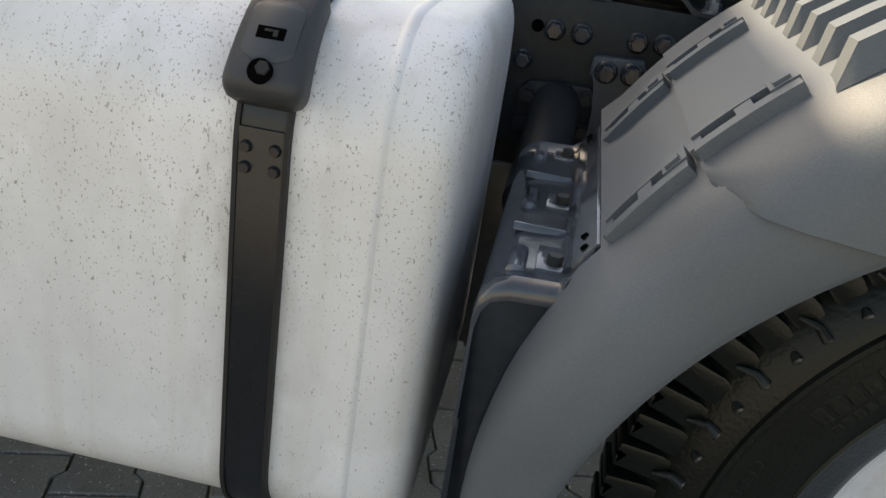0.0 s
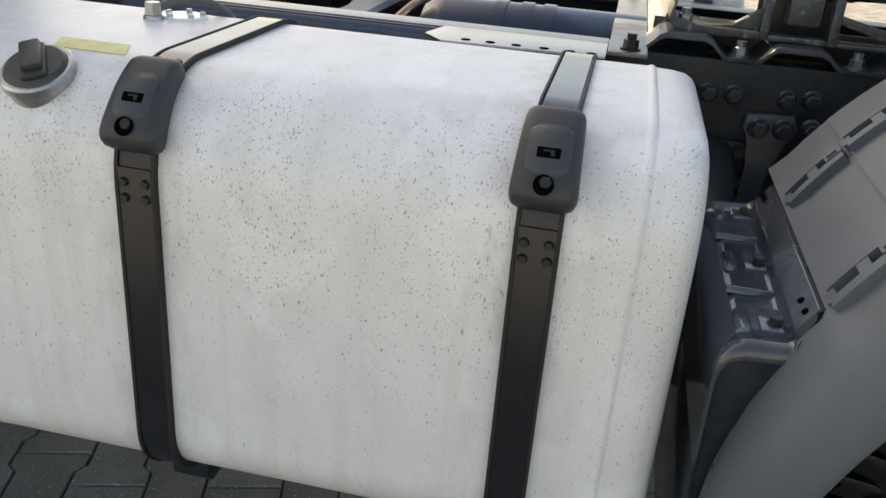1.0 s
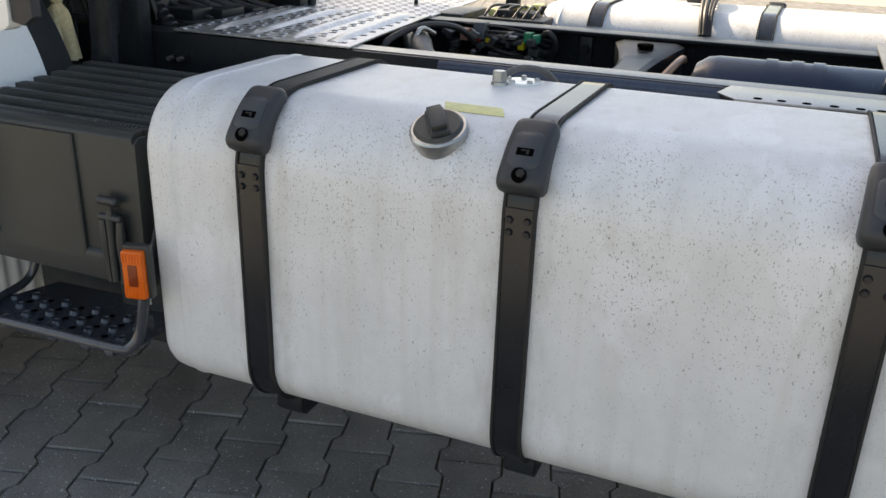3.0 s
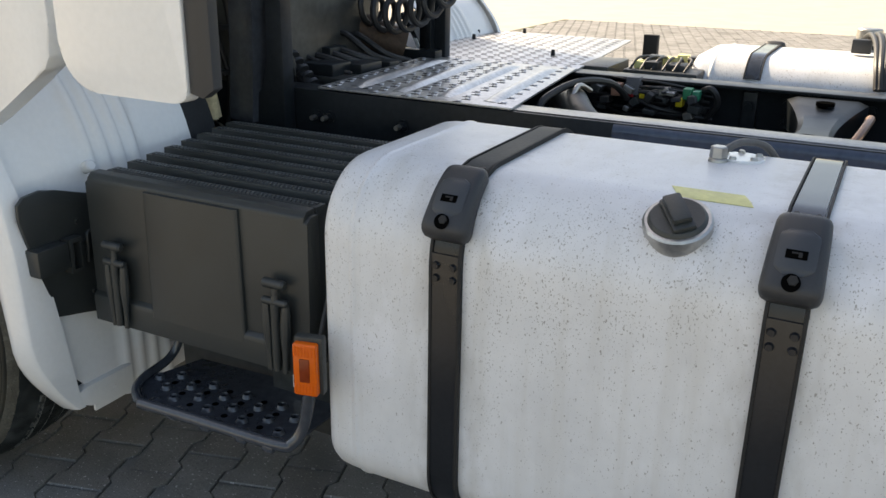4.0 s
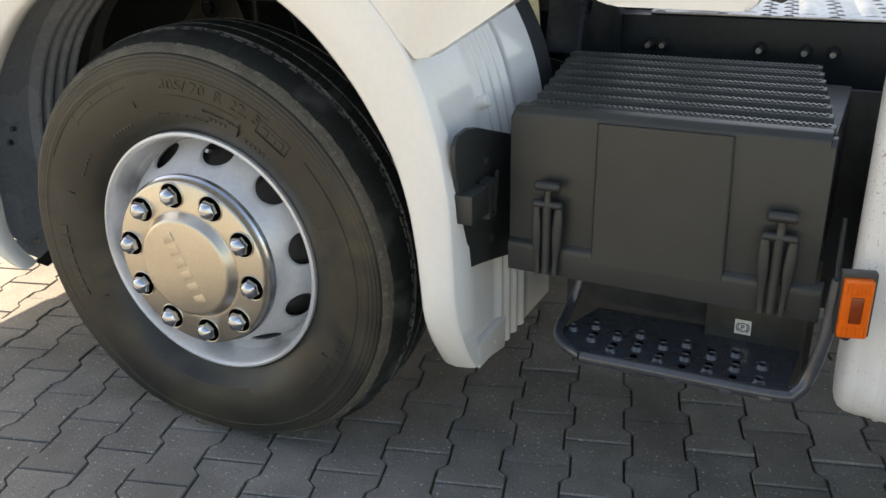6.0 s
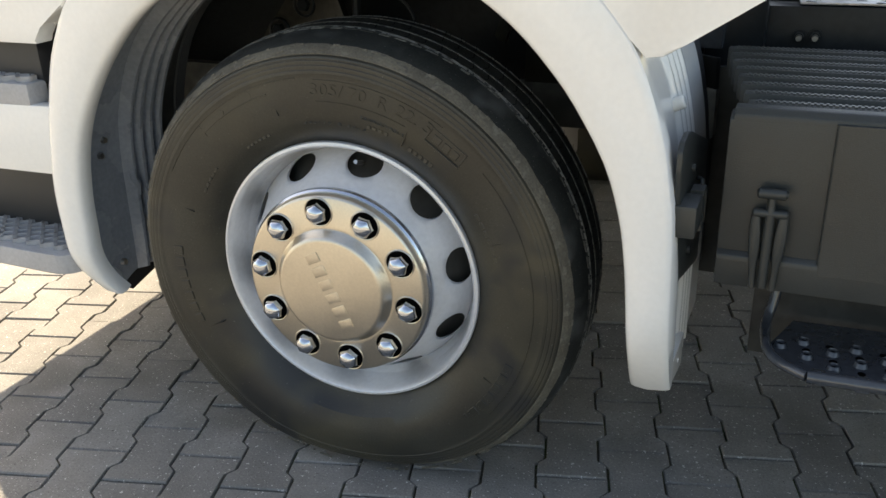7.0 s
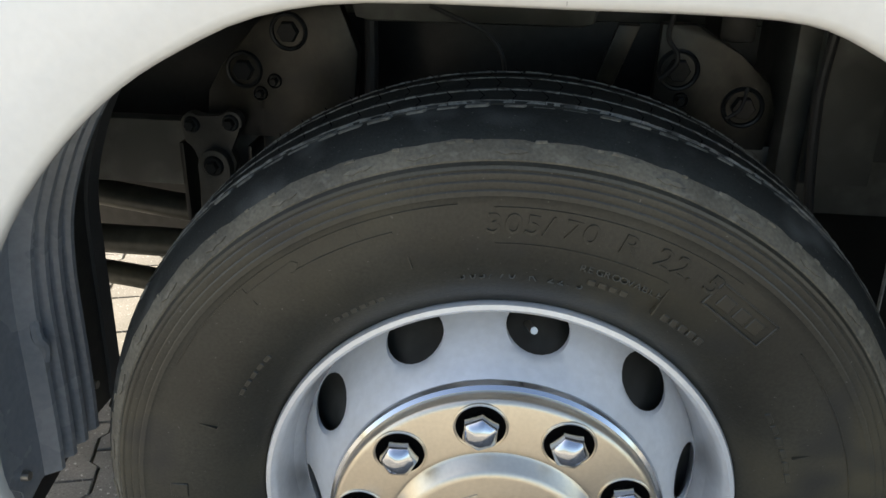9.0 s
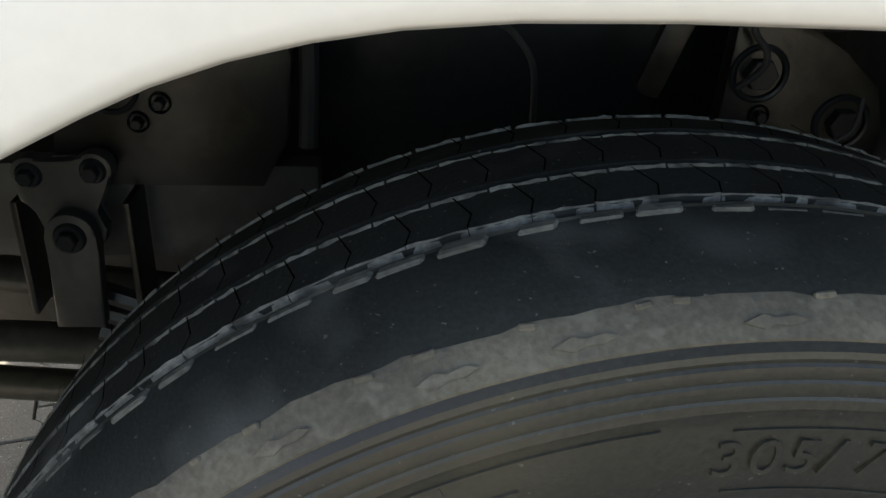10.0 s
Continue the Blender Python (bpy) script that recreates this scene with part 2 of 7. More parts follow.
def box(bm, x0, x1, y0, y1, z0, z1, bevel=0.0, seg=2, m=None):
    g = bmesh.ops.create_cube(bm, size=1.0)
    vs = g["verts"]
    for v in vs:
        v.co = Vector((x0 + (v.co.x + 0.5) * (x1 - x0), y0 + (v.co.y + 0.5) * (y1 - y0), z0 + (v.co.z + 0.5) * (z1 - z0)))
    if bevel:
        es = list({e for v in vs for e in v.link_edges})
        r = bmesh.ops.bevel(bm, geom=es, offset=bevel, segments=seg, profile=0.6, affect="EDGES")
        vs = list({v for f in r["faces"] for v in f.verts} | {v for v in vs if v.is_valid})
    if m is not None:
        bmesh.ops.transform(bm, matrix=m, verts=vs)
    return vs


def rings(bm, loops, closed=True, cap=True):
    """Skins a row of point loops of equal length."""
    made = [[bm.verts.new(p) for p in lp] for lp in loops]
    n = len(made[0])
    for a, b in zip(made, made[1:]):
        for i in range(n if closed else n - 1):
            j = (i + 1) % n
            bm.faces.new((a[i], a[j], b[j], b[i]))
    if cap and closed:
        bm.faces.new(made[0][::-1])
        bm.faces.new(made[-1])
    return made


def frame_of(d):
    d = Vector(d).normalized()
    u = d.cross(Vector((0, 0, 1)))
    if u.length < 1e-4:
        u = Vector((1, 0, 0))
    u.normalize()
    return u, d.cross(u)


def cyl(bm, p0, p1, r0, r1=None, seg=20, bevel=0.0):
    p0, p1 = Vector(p0), Vector(p1)
    r1 = r0 if r1 is None else r1
    u, v = frame_of(p1 - p0)
    d = (p1 - p0).normalized()
    st = [(p0, r0), (p1, r1)]
    if bevel:
        st = [(p0, r0 - bevel), (p0 + d * bevel, r0), (p1 - d * bevel, r1), (p1, r1 - bevel)]
    rings(bm, [[c + (u * math.cos(a) + v * math.sin(a)) * r for a in (2 * math.pi * k / seg for k in range(seg))] for c, r in st])


def tube(bm, pts, r, seg=10):
    """A round bar along points, smoothed by a spline."""
    pts = [Vector(p) for p in pts]
    fine = []
    for i in range(len(pts) - 1):
        a, b, c, d = pts[max(i - 1, 0)], pts[i], pts[i + 1], pts[min(i + 2, len(pts) - 1)]
        for k in range(6):
            t = k / 6
            fine.append(0.5 * (2 * b + (c - a) * t + (2 * a - 5 * b + 4 * c - d) * t * t + (3 * b - a - 3 * c + d) * t ** 3))
    fine.append(pts[-1])
    u = None
    loops = []
    for i, p in enumerate(fine):
        d = (fine[min(i + 1, len(fine) - 1)] - fine[max(i - 1, 0)]).normalized()
        if u is None:
            u, _ = frame_of(d)
        u = (u - d * u.dot(d)).normalized()
        v = d.cross(u)
        loops.append([p + (u * math.cos(2 * math.pi * k / seg) + v * math.sin(2 * math.pi * k / seg)) * r for k in range(seg)])
    rings(bm, loops)


def lathe(bm, profile, seg=96, closed=False):
    """Turns a row of (radius, y) about the y axis."""
    loops = [[(r * math.cos(2 * math.pi * k / seg), y, r * math.sin(2 * math.pi * k / seg)) for k in range(seg)] for r, y in profile]
    if closed:
        loops.append(loops[0])
    rings(bm, loops, cap=False)
    if closed:
        bmesh.ops.remove_doubles(bm, verts=bm.verts[:], dist=1e-6)


def prism(bm, poly, axis, a, b, bevel=0.0):
    """A polygon of pairs, extruded along an axis from a to b."""
    def put(p, q, s):
        return {"x": (s, p, q), "y": (p, s, q), "z": (p, q, s)}[axis]
    made = rings(bm, [[put(p, q, a) for p, q in poly], [put(p, q, b) for p, q in poly]])
    if bevel:
        es = list({e for lp in made for v in lp for e in v.link_edges})
        bmesh.ops.bevel(bm, geom=es, offset=bevel, segments=2, profile=0.6, affect="EDGES")


def hexbolt(bm, c, d, r=0.014, h=0.012, washer=True):
    """A hexagon head at c that points along d, on a washer."""
    c, d = Vector(c), Vector(d).normalized()
    if washer:
        cyl(bm, c, c + d * 0.003, r * 1.35, seg=16)
    cyl(bm, c + d * 0.002, c + d * h, r, r * 0.96, seg=6)


def arc(cx, cy, r, a0, a1, n):
    return [(cx + r * math.cos(radians(a0 + (a1 - a0) * i / n)), cy + r * math.sin(radians(a0 + (a1 - a0) * i / n))) for i in range(n + 1)]


CENTRE_Y = 1.245          # the truck's middle plane
RAIL_TOP = 0.952


# ---------------------------------------------------------------- ground
def sheet(name, x0, x1, y0, y1, z, mat, label, category):
    bm = bmesh.new()
    vs = [bm.verts.new(p) for p in ((x0, y0, z), (x1, y0, z), (x1, y1, z), (x0, y1, z))]
    bm.faces.new(vs)
    return tagged(part(name, bm, mat, smooth=False), label, category, kind="structure")


sheet("ground", -400, 400, -400, 400, -0.035, M_YARD, "pale concrete yard reaching to the horizon", "ground")
pavement = sheet("pavement", -3.2, 9.5, -3.0, 14.0, -0.009, M_JOINT, "grey interlocking concrete pavers with mossy dark joints", "pavement")

PAVE_TURN, PAVE_L, PAVE_P = radians(16.05), 0.2124, 0.14264
PAVE_ORIGIN = Vector((0.1959, 0.1163))
HALF = PAVE_L / 2 - 0.0025
WIDE, NARROW = 0.0790, 0.0588
BONE = [(-WIDE, -HALF), (WIDE, -HALF), (WIDE, -0.063), (NARROW, -0.043), (NARROW, 0.043), (WIDE, 0.063),
        (WIDE, HALF), (-WIDE, HALF), (-WIDE, 0.063), (-NARROW, 0.043), (-NARROW, -0.043), (-WIDE, -0.063)]


def paver_points():
    top = [(u * 0.97, v * 0.975, 0.0) for u, v in BONE]
    mid = [(u, v, -0.004) for u, v in BONE]
    low = [(u, v, -0.03) for u, v in BONE]
    pts = top + mid + low
    n = len(BONE)
    faces = [tuple(range(n))]
    for k in (0, n):
        faces += [(k + (i + 1) % n, k + i, k + n + i, k + n + (i + 1) % n) for i in range(n)]
    return pts, faces


PAVER_PTS, PAVER_FACES = paver_points()
CU, SU = math.cos(PAVE_TURN), math.sin(PAVE_TURN)


def paver_places(x0, x1, y0, y1):
    out = []
    reach = int((abs(x1 - x0) + abs(y1 - y0) + 12) / PAVE_P) + 2
    for i in range(-reach, reach):
        for j in range(-reach, reach):
            u, v = i * PAVE_P, (j + 0.5 + 0.5 * (i % 2)) * PAVE_L
            x, y = PAVE_ORIGIN.x + u * CU - v * SU, PAVE_ORIGIN.y + u * SU + v * CU
            if x0 <= x < x1 and y0 <= y < y1:
                out.append((x, y))
    return out


def lay_pavers():
    rng = random.Random(5)
    near_box = (-1.20, 1.95, -0.55, 0.95)
    places = paver_places(-3.1, 9.4, -2.9, 13.9)
    near = [p for p in places if near_box[0] < p[0] < near_box[1] and near_box[2] < p[1] < near_box[3]]
    near = sorted(near, key=lambda p: abs(p[0] - 0.4) * 0.6 + abs(p[1] - 0.1))[:296]
    chosen = set(near)
    me = bpy.data.meshes.new("paver")
    me.from_pydata(PAVER_PTS, [], PAVER_FACES)
    me.materials.append(M_PAVER)
    verts, faces = [], []
    for p in places:
        tilt = Euler((rng.gauss(0, 0.008), rng.gauss(0, 0.008), PAVE_TURN + rng.gauss(0, 0.004))).to_matrix().to_4x4()
        m = Matrix.Translation((p[0], p[1], rng.uniform(-0.0025, 0.0005))) @ tilt
        if p in chosen:
            ob = new("paver", me)
            ob.parent = pavement
            ob.matrix_basis = m
        else:
            k = len(verts)
            verts += [tuple(m @ Vector(q)) for q in PAVER_PTS]
            faces += [tuple(k + i for i in f) for f in PAVER_FACES]
    far = bpy.data.meshes.new("far_pavers")
    far.from_pydata(verts, [], faces)
    far.materials.append(M_PAVER)
    ob = tagged(new("far_pavers", far), kind="stuff")
    ob.parent = pavement


# ---------------------------------------------------------------- fuel tank
TX0, TX1 = 1.341, 2.777
TY0, TY1, TZ0, TZ1 = 0.085, 0.635, 0.380, 0.992


def tank_section(off=0.0, n=18, y0=TY0, y1=TY1, z0=TZ0, z1=TZ1):
    """The outline of the tank in y and z, counter-clockwise from the lower front, grown by off."""
    pts = []
    for cy, cz, r, a in ((y0 + 0.098, z0 + 0.098, 0.098, 180), (y1 - 0.12, z0 + 0.12, 0.12, 270),
                         (y1 - 0.13, z1 - 0.13, 0.13, 0), (y0 + 0.135, z1 - 0.135, 0.135, 90)):
        pts += arc(cy, cz, r + off, a, a + 90, n)
    return pts


def fuel_tank(name, label, m=Matrix.Identity(4)):
    root = thing(name, label, "fuel tank", at=m)
    side = [(-0.004, -0.105), (-0.003, -0.060), (-0.001, -0.036), (0.003, -0.022), (0.010, -0.0115), (0.021, -0.0052), (0.040, -0.0022), (0.064, -0.0014), (0.0665, 0.0004), (0.069, 0.0019), (0.074, 0.0021), (0.0765, 0.0006), (0.080, 0.0), (0.102, 0.0)]
    prof = [(TX0 + d, o) for d, o in side] + [(TX0 + 0.102 + (TX1 - TX0 - 0.204) * k / 14, 0.0) for k in range(1, 14)] + [(TX1 - d, o) for d, o in side[::-1]]
    loops = [[(x, y, z) for y, z in tank_section(o)] for x, o in prof]
    bm = bmesh.new()
    rings(bm, loops[7:-7], cap=False)
    part("shell", bm, M_TANK, root, "off-white painted aluminium shell with dark chips", angle=60)
    for end in (loops[:8], loops[::-1][:8]):
        bm = bmesh.new()
        made = rings(bm, end, cap=False)
        bm.faces.new(made[0])
        part("end_dish", bm, M_TANK, root, angle=60)
    return root


tank = fuel_tank("fuel_tank", "large off-white chipped truck fuel tank with rounded corners")


def strap_path(off):
    """Where a strap lies: from under the tank, up its front and over its top."""
    q = arc(TY0 + 0.098, TZ0 + 0.098, 0.098 + off, 266, 180, 12)
    q += [(TY0 - off, z) for z in (0.6, 0.7, 0.8)]
    q += arc(TY0 + 0.135, TZ1 - 0.135, 0.135 + off, 180, 90, 16)
    q += [(y, TZ1 + off) for y in (0.3, 0.4, 0.48)]
    q += arc(TY1 - 0.13, TZ1 - 0.13, 0.13 + off, 88, 30, 6)
    return q


def band(bm, x0, x1, inner, outer):
    loops = [[(x0, *a), (x1, *a), (x1, *b), (x0, *b)] for a, b in zip(inner, outer)]
    rings(bm, loops)


def tank_strap(x, top=None):
    root = thing("tank_strap", "black steel strap with moulded clamp cover round the fuel tank", "tank strap", "straps round the tank")
    w = 0.0250
    lo, hi = strap_path(0.004), strap_path(0.0075)
    bm = bmesh.new()
    cut = 25
    band(bm, x - w + 0.003, x + w - 0.003, lo[:cut], hi[:cut])
    part("band", bm, M_STRAP, root, angle=50)
    # upper end in its own tone, by default tinted for the sky it mirrors
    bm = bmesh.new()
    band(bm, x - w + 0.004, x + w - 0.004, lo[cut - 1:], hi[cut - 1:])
    part("upper_band", bm, top or M_BANDTOP, root, "painted dark end of the strap" if top else "glossy dark end of the strap, tinted by reflected sky", angle=50)
    for s in (-1, 1):
        bm = bmesh.new()
        a = radians(107)
        nor = Vector((0, math.cos(a), math.sin(a)))
        p = Vector((x + s * 0.014, TY0 + 0.135, TZ1 - 0.135)) + nor * (0.135 + 0.007)
        cyl(bm, p, p + nor * 0.005, 0.0052, 0.0036, 14)
        part("rivet", bm, M_STRAP, root)
    for s in (-1, 1):
        for edge, a, b, half, rise in (("lower_edge", 0, cut, 0.0024, 0.0105), ("upper_edge", cut - 1, None, 0.0016, 0.0088)):
            bm = bmesh.new()
            band(bm, x + s * w - half, x + s * w + half, strap_path(0.0005)[a:b], strap_path(rise)[a:b])
            part(edge, bm, M_RUBBER, root, angle=50)
    # riveted joint plate below the clamp
    bm = bmesh.new()
    box(bm, x - w + 0.0025, x + w - 0.0025, TY0 - 0.0095, TY0 - 0.0065, 0.475, 0.880, 0.0008)
    plate = part("joint_plate", bm, M_STRAP, root)
    for dx in (-0.0145, 0.0145):
        for z in (0.840, 0.861):
            bm = bmesh.new()
            cyl(bm, (x + dx, TY0 - 0.009, z), (x + dx, TY0 - 0.0145, z), 0.0068, 0.0048, 16)
            part("rivet", bm, M_STRAP, plate)
    # clamp cover, bent over the upper corner
    bm = bmesh.new()
    cy, cz, R = TY0 + 0.135, TZ1 - 0.135, 0.135
    n = 28
    loops = []
    for k in range(n + 1):
        t = k / n
        ang = radians(163 - 51 * t)
        e = min(1.0, min(t, 1 - t) / 0.16)
        e = math.sqrt(max(0.0, 1 - (1 - e) ** 2))
        half = (0.026 + 0.0145 * e) * (1 - 0.14 * t)
        hgt = 0.012 + (0.027 + 0.004 * math.exp(-((t - 0.16) / 0.14) ** 2)) * e * (1 - 0.25 * t)
        if ang > math.pi:
            base = Vector((0, TY0, cz - R * math.sin(ang - math.pi)))
            nor = Vector((0, -1, 0))
        else:
            nor = Vector((0, math.cos(ang), math.sin(ang)))
            base = Vector((0, cy, cz)) + nor * R
        lp = []
        for a in range(0, 13):
            th = math.pi * a / 12
            c, s = math.cos(th), math.sin(th)
            sx = math.copysign(abs(c) ** 0.45, c)
            sz = abs(s) ** 0.45
            lp.append(Vector((x, 0, 0)) + Vector((sx * half, 0, 0)) + base + nor * (0.008 + sz * (hgt - 0.008)))
        lp += [Vector((x - half * 0.9, 0, 0)) + base + nor * 0.004, Vector((x + half * 0.9, 0, 0)) + base + nor * 0.004]
        loops.append([tuple(v) for v in lp])
    rings(bm, loops)
    cover = part("clamp_cover", bm, M_CLAMP, root, "dark grey moulded plastic clamp cover", angle=50)

    def on_cover(deg, h):
        a = radians(deg)
        nor = Vector((0, math.cos(a), math.sin(a)))
        return Vector((x, cy, cz)) + nor * (R + h), nor
    for deg, nm in ((140.2, "slot"), (152.8, "hole")):
        p, nor = on_cover(deg, 0.0376 if nm == "slot" else 0.0428)
        tan = Vector((1, 0, 0)).cross(nor)
        fr = Matrix((( 1, 0, 0), (0, tan.y, nor.y), (0, tan.z, nor.z))).to_4x4()
        # a black plug on the cover stands for the dark inside
        bm = bmesh.new()
        if nm == "slot":
            box(bm, -0.0135, 0.0135, -0.0062, 0.0062, -0.002, 0.0022, 0.0008)
        else:
            cyl(bm, (0, 0, -0.008), (0, 0, 0.0012), 0.0118, seg=28)
        bmesh.ops.transform(bm, matrix=Matrix.Translation(p) @ fr, verts=bm.verts[:])
        part("opening_shade", bm, M_RECESS_SHADE, cover)
        bm = bmesh.new()
        if nm == "slot":
            box(bm, -0.006, 0.002, -0.003, -0.0005, 0.001, 0.0032, 0.0006)
            box(bm, 0.0025, 0.007, -0.003, 0.004, 0.001, 0.0032, 0.0006)
        else:
            cyl(bm, (0.002, -0.003, 0.001), (0.002, -0.003, 0.003), 0.0075, 0.0065, seg=6)
        bmesh.ops.transform(bm, matrix=Matrix.Translation(p) @ fr, verts=bm.verts[:])
        part("bolt", bm, M_RUBBER, cover)
    # darker pad round the slot
    bm = bmesh.new()
    loops = []
    for k in range(13):
        t = k / 12
        e = min(1.0, min(t, 1 - t) / 0.22)
        e = math.sqrt(max(0.0, 1 - (1 - e) ** 2))
        p, nor = on_cover(149.5 - 22 * t, 0.0)
        hw = 0.0150 + 0.0105 * e
        hh = 0.0372 + 0.0026 * (1 - t)
        loops.append([tuple(p + nor * (hh - 0.012) + Vector((-hw, 0, 0))), tuple(p + nor * (hh - 0.0030) + Vector((-hw, 0, 0))), tuple(p + nor * hh + Vector((-hw * 0.80, 0, 0))), tuple(p + nor * hh + Vector((hw * 0.80, 0, 0))), tuple(p + nor * (hh - 0.0030) + Vector((hw, 0, 0))), tuple(p + nor * (hh - 0.012) + Vector((hw, 0, 0)))])
    rings(bm, loops)
    part("pad", bm, M_PAD, cover, angle=40)
    # foot bracket below
    bm = bmesh.new()
    prism(bm, [(0.168, 0.371), (0.164, 0.336), (0.182, 0.318), (0.62, 0.306), (0.62, 0.368)], "x", x - 0.028, x + 0.032, 0.004)
    part("support_foot", bm, M_CHASSIS, root)
    return root


# the first strap's upper end is duller and paler than its front
straps = [tank_strap(1.590, material("strap_dull_top", (0.040, 0.043, 0.042), 0.55, 0.0, 0.25, 9.0, 0.2, 150.0, spec=0.2)), tank_strap(2.086), tank_strap(2.5935)]


def filler_cap():
    root = thing("filler_cap", "black plastic filler cap with grip bar on metal neck", "fuel cap")
    c = Vector((1.924, 0.148, 0.945))
    d = Vector((0, -0.45, 0.89)).normalized()
    u, v = frame_of(d)
    bm = bmesh.new()
    cyl(bm, c - d * 0.02, c + d * 0.030, 0.046, 0.044, 40, 0.003)
    part("neck", bm, M_STEEL, root, "bare metal filler neck")
    bm = bmesh.new()
    cyl(bm, c + d * 0.018, c + d * 0.036, 0.0485, 0.0485, 40, 0.003)
    part("collar", bm, M_STEEL, root)
    bm = bmesh.new()
    cyl(bm, c + d * 0.03, c + d * 0.042, 0.043, 0.040, 40, 0.003)
    part("lid", bm, M_BLACK, root)
    bm = bmesh.new()
    box(bm, -0.034, 0.034, -0.0165, 0.0165, 0.0, 0.010, 0.004)
    box(bm, -0.030, 0.026, -0.0135, 0.0135, 0.008, 0.020, 0.005)
    g = Matrix((u, v, d)).transposed().to_4x4()
    bmesh.ops.transform(bm, matrix=Matrix.Translation(c + d * 0.039) @ g @ pose(0, 0, 0, 0, 0, 122), verts=bm.verts[:])
    part("grip_bar", bm, M_BLACK, root)
    return root


near_cap = filler_cap()


def tank_top_fittings():
    bm = bmesh.new()
    loops = []
    for k in range(9):
        a = radians(100 - 19 * k / 8)
        if k < 4:
            y, z, d = 0.243 - 0.0058 * k, TZ1, (0, 1)
        else:
            a = radians(90 + 10.5 * (k - 4) / 4)
            y, z, d = TY0 + 0.135 + 0.135 * math.cos(a), TZ1 - 0.135 + 0.135 * math.sin(a), (math.cos(a), math.sin(a))
        s = 0.0025 * k
        loops.append([(1.888 + s, y + d[0] * h, z + d[1] * h) for h in (0.0003, 0.0012)] + [(1.994 + s, y + d[0] * h, z + d[1] * h) for h in (0.0012, 0.0003)])
    rings(bm, loops)
    tagged(part("sticker", bm, M_YELLOW), "faded yellow sticker on top of the tank", "sticker")
    root = thing("level_sender", "grey fuel level sender with cable on the tank top", "sensor")
    bm = bmesh.new()
    cyl(bm, (1.952, 0.478, TZ1 - 0.004), (1.952, 0.478, TZ1 + 0.004), 0.037, seg=28, bevel=0.002)
    flange = part("flange", bm, M_WHITE, root, "white painted round flange")
    for k in range(5):
        a = radians(30 + 72 * k)
        bm = bmesh.new()
        c = (1.952 + 0.029 * math.cos(a), 0.478 + 0.029 * math.sin(a))
        cyl(bm, (*c, TZ1 + 0.003), (*c, TZ1 + 0.009), 0.0062, 0.0056, 6, 0.001)
        part("screw", bm, M_STEEL, flange)
    bm = bmesh.new()
    cyl(bm, (1.918, 0.440, TZ1 - 0.004), (1.918, 0.440, TZ1 + 0.006), 0.0165, 0.0155, 24, 0.0015)
    cyl(bm, (1.918, 0.440, TZ1 + 0.005), (1.918, 0.440, TZ1 + 0.026), 0.0150, 0.0140, 6, 0.002)
    part("union", bm, M_STEEL, root)
    bm = bmesh.new()
    tube(bm, [(1.922, 0.442, TZ1 + 0.012), (1.932, 0.458, TZ1 + 0.022), (1.952, 0.495, TZ1 + 0.026), (1.985, 0.545, TZ1 + 0.008), (2.02, 0.60, TZ1 - 0.06)], 0.0065)
    part("hose", bm, material("weathered_hose", (0.11, 0.105, 0.10), 0.55, 0.0, 0.2), root)


tank_top_fittings()


# ---------------------------------------------------------------- chassis
def chassis():
    root = thing("chassis", "blue-black painted steel truck chassis with two rails and wheels", "chassis")
    t = 0.009
    zt, zb = RAIL_TOP, RAIL_TOP - 0.27
    for y_web, inward in ((0.855, 1), (2 * CENTRE_Y - 0.855, -1)):
        bm = bmesh.new()
        prof = [(y_web, zb), (y_web, zt), (y_web + inward * 0.085, zt), (y_web + inward * 0.085, zt - t), (y_web + inward * t, zt - t),
                (y_web + inward * t, zb + t), (y_web + inward * 0.085, zb + t), (y_web + inward * 0.085, zb)]
        prism(bm, prof, "x", -1.1, 6.2, 0.002)
        part("rail", bm, M_CHASSIS, root)
    return root


rail = chassis()


def put_bolts(root, pts, d, r=0.015, h=0.016):
    for p in pts:
        bm = bmesh.new()
        hexbolt(bm, p, d, r, h)
        part("bolt", bm, M_CHASSIS, root)


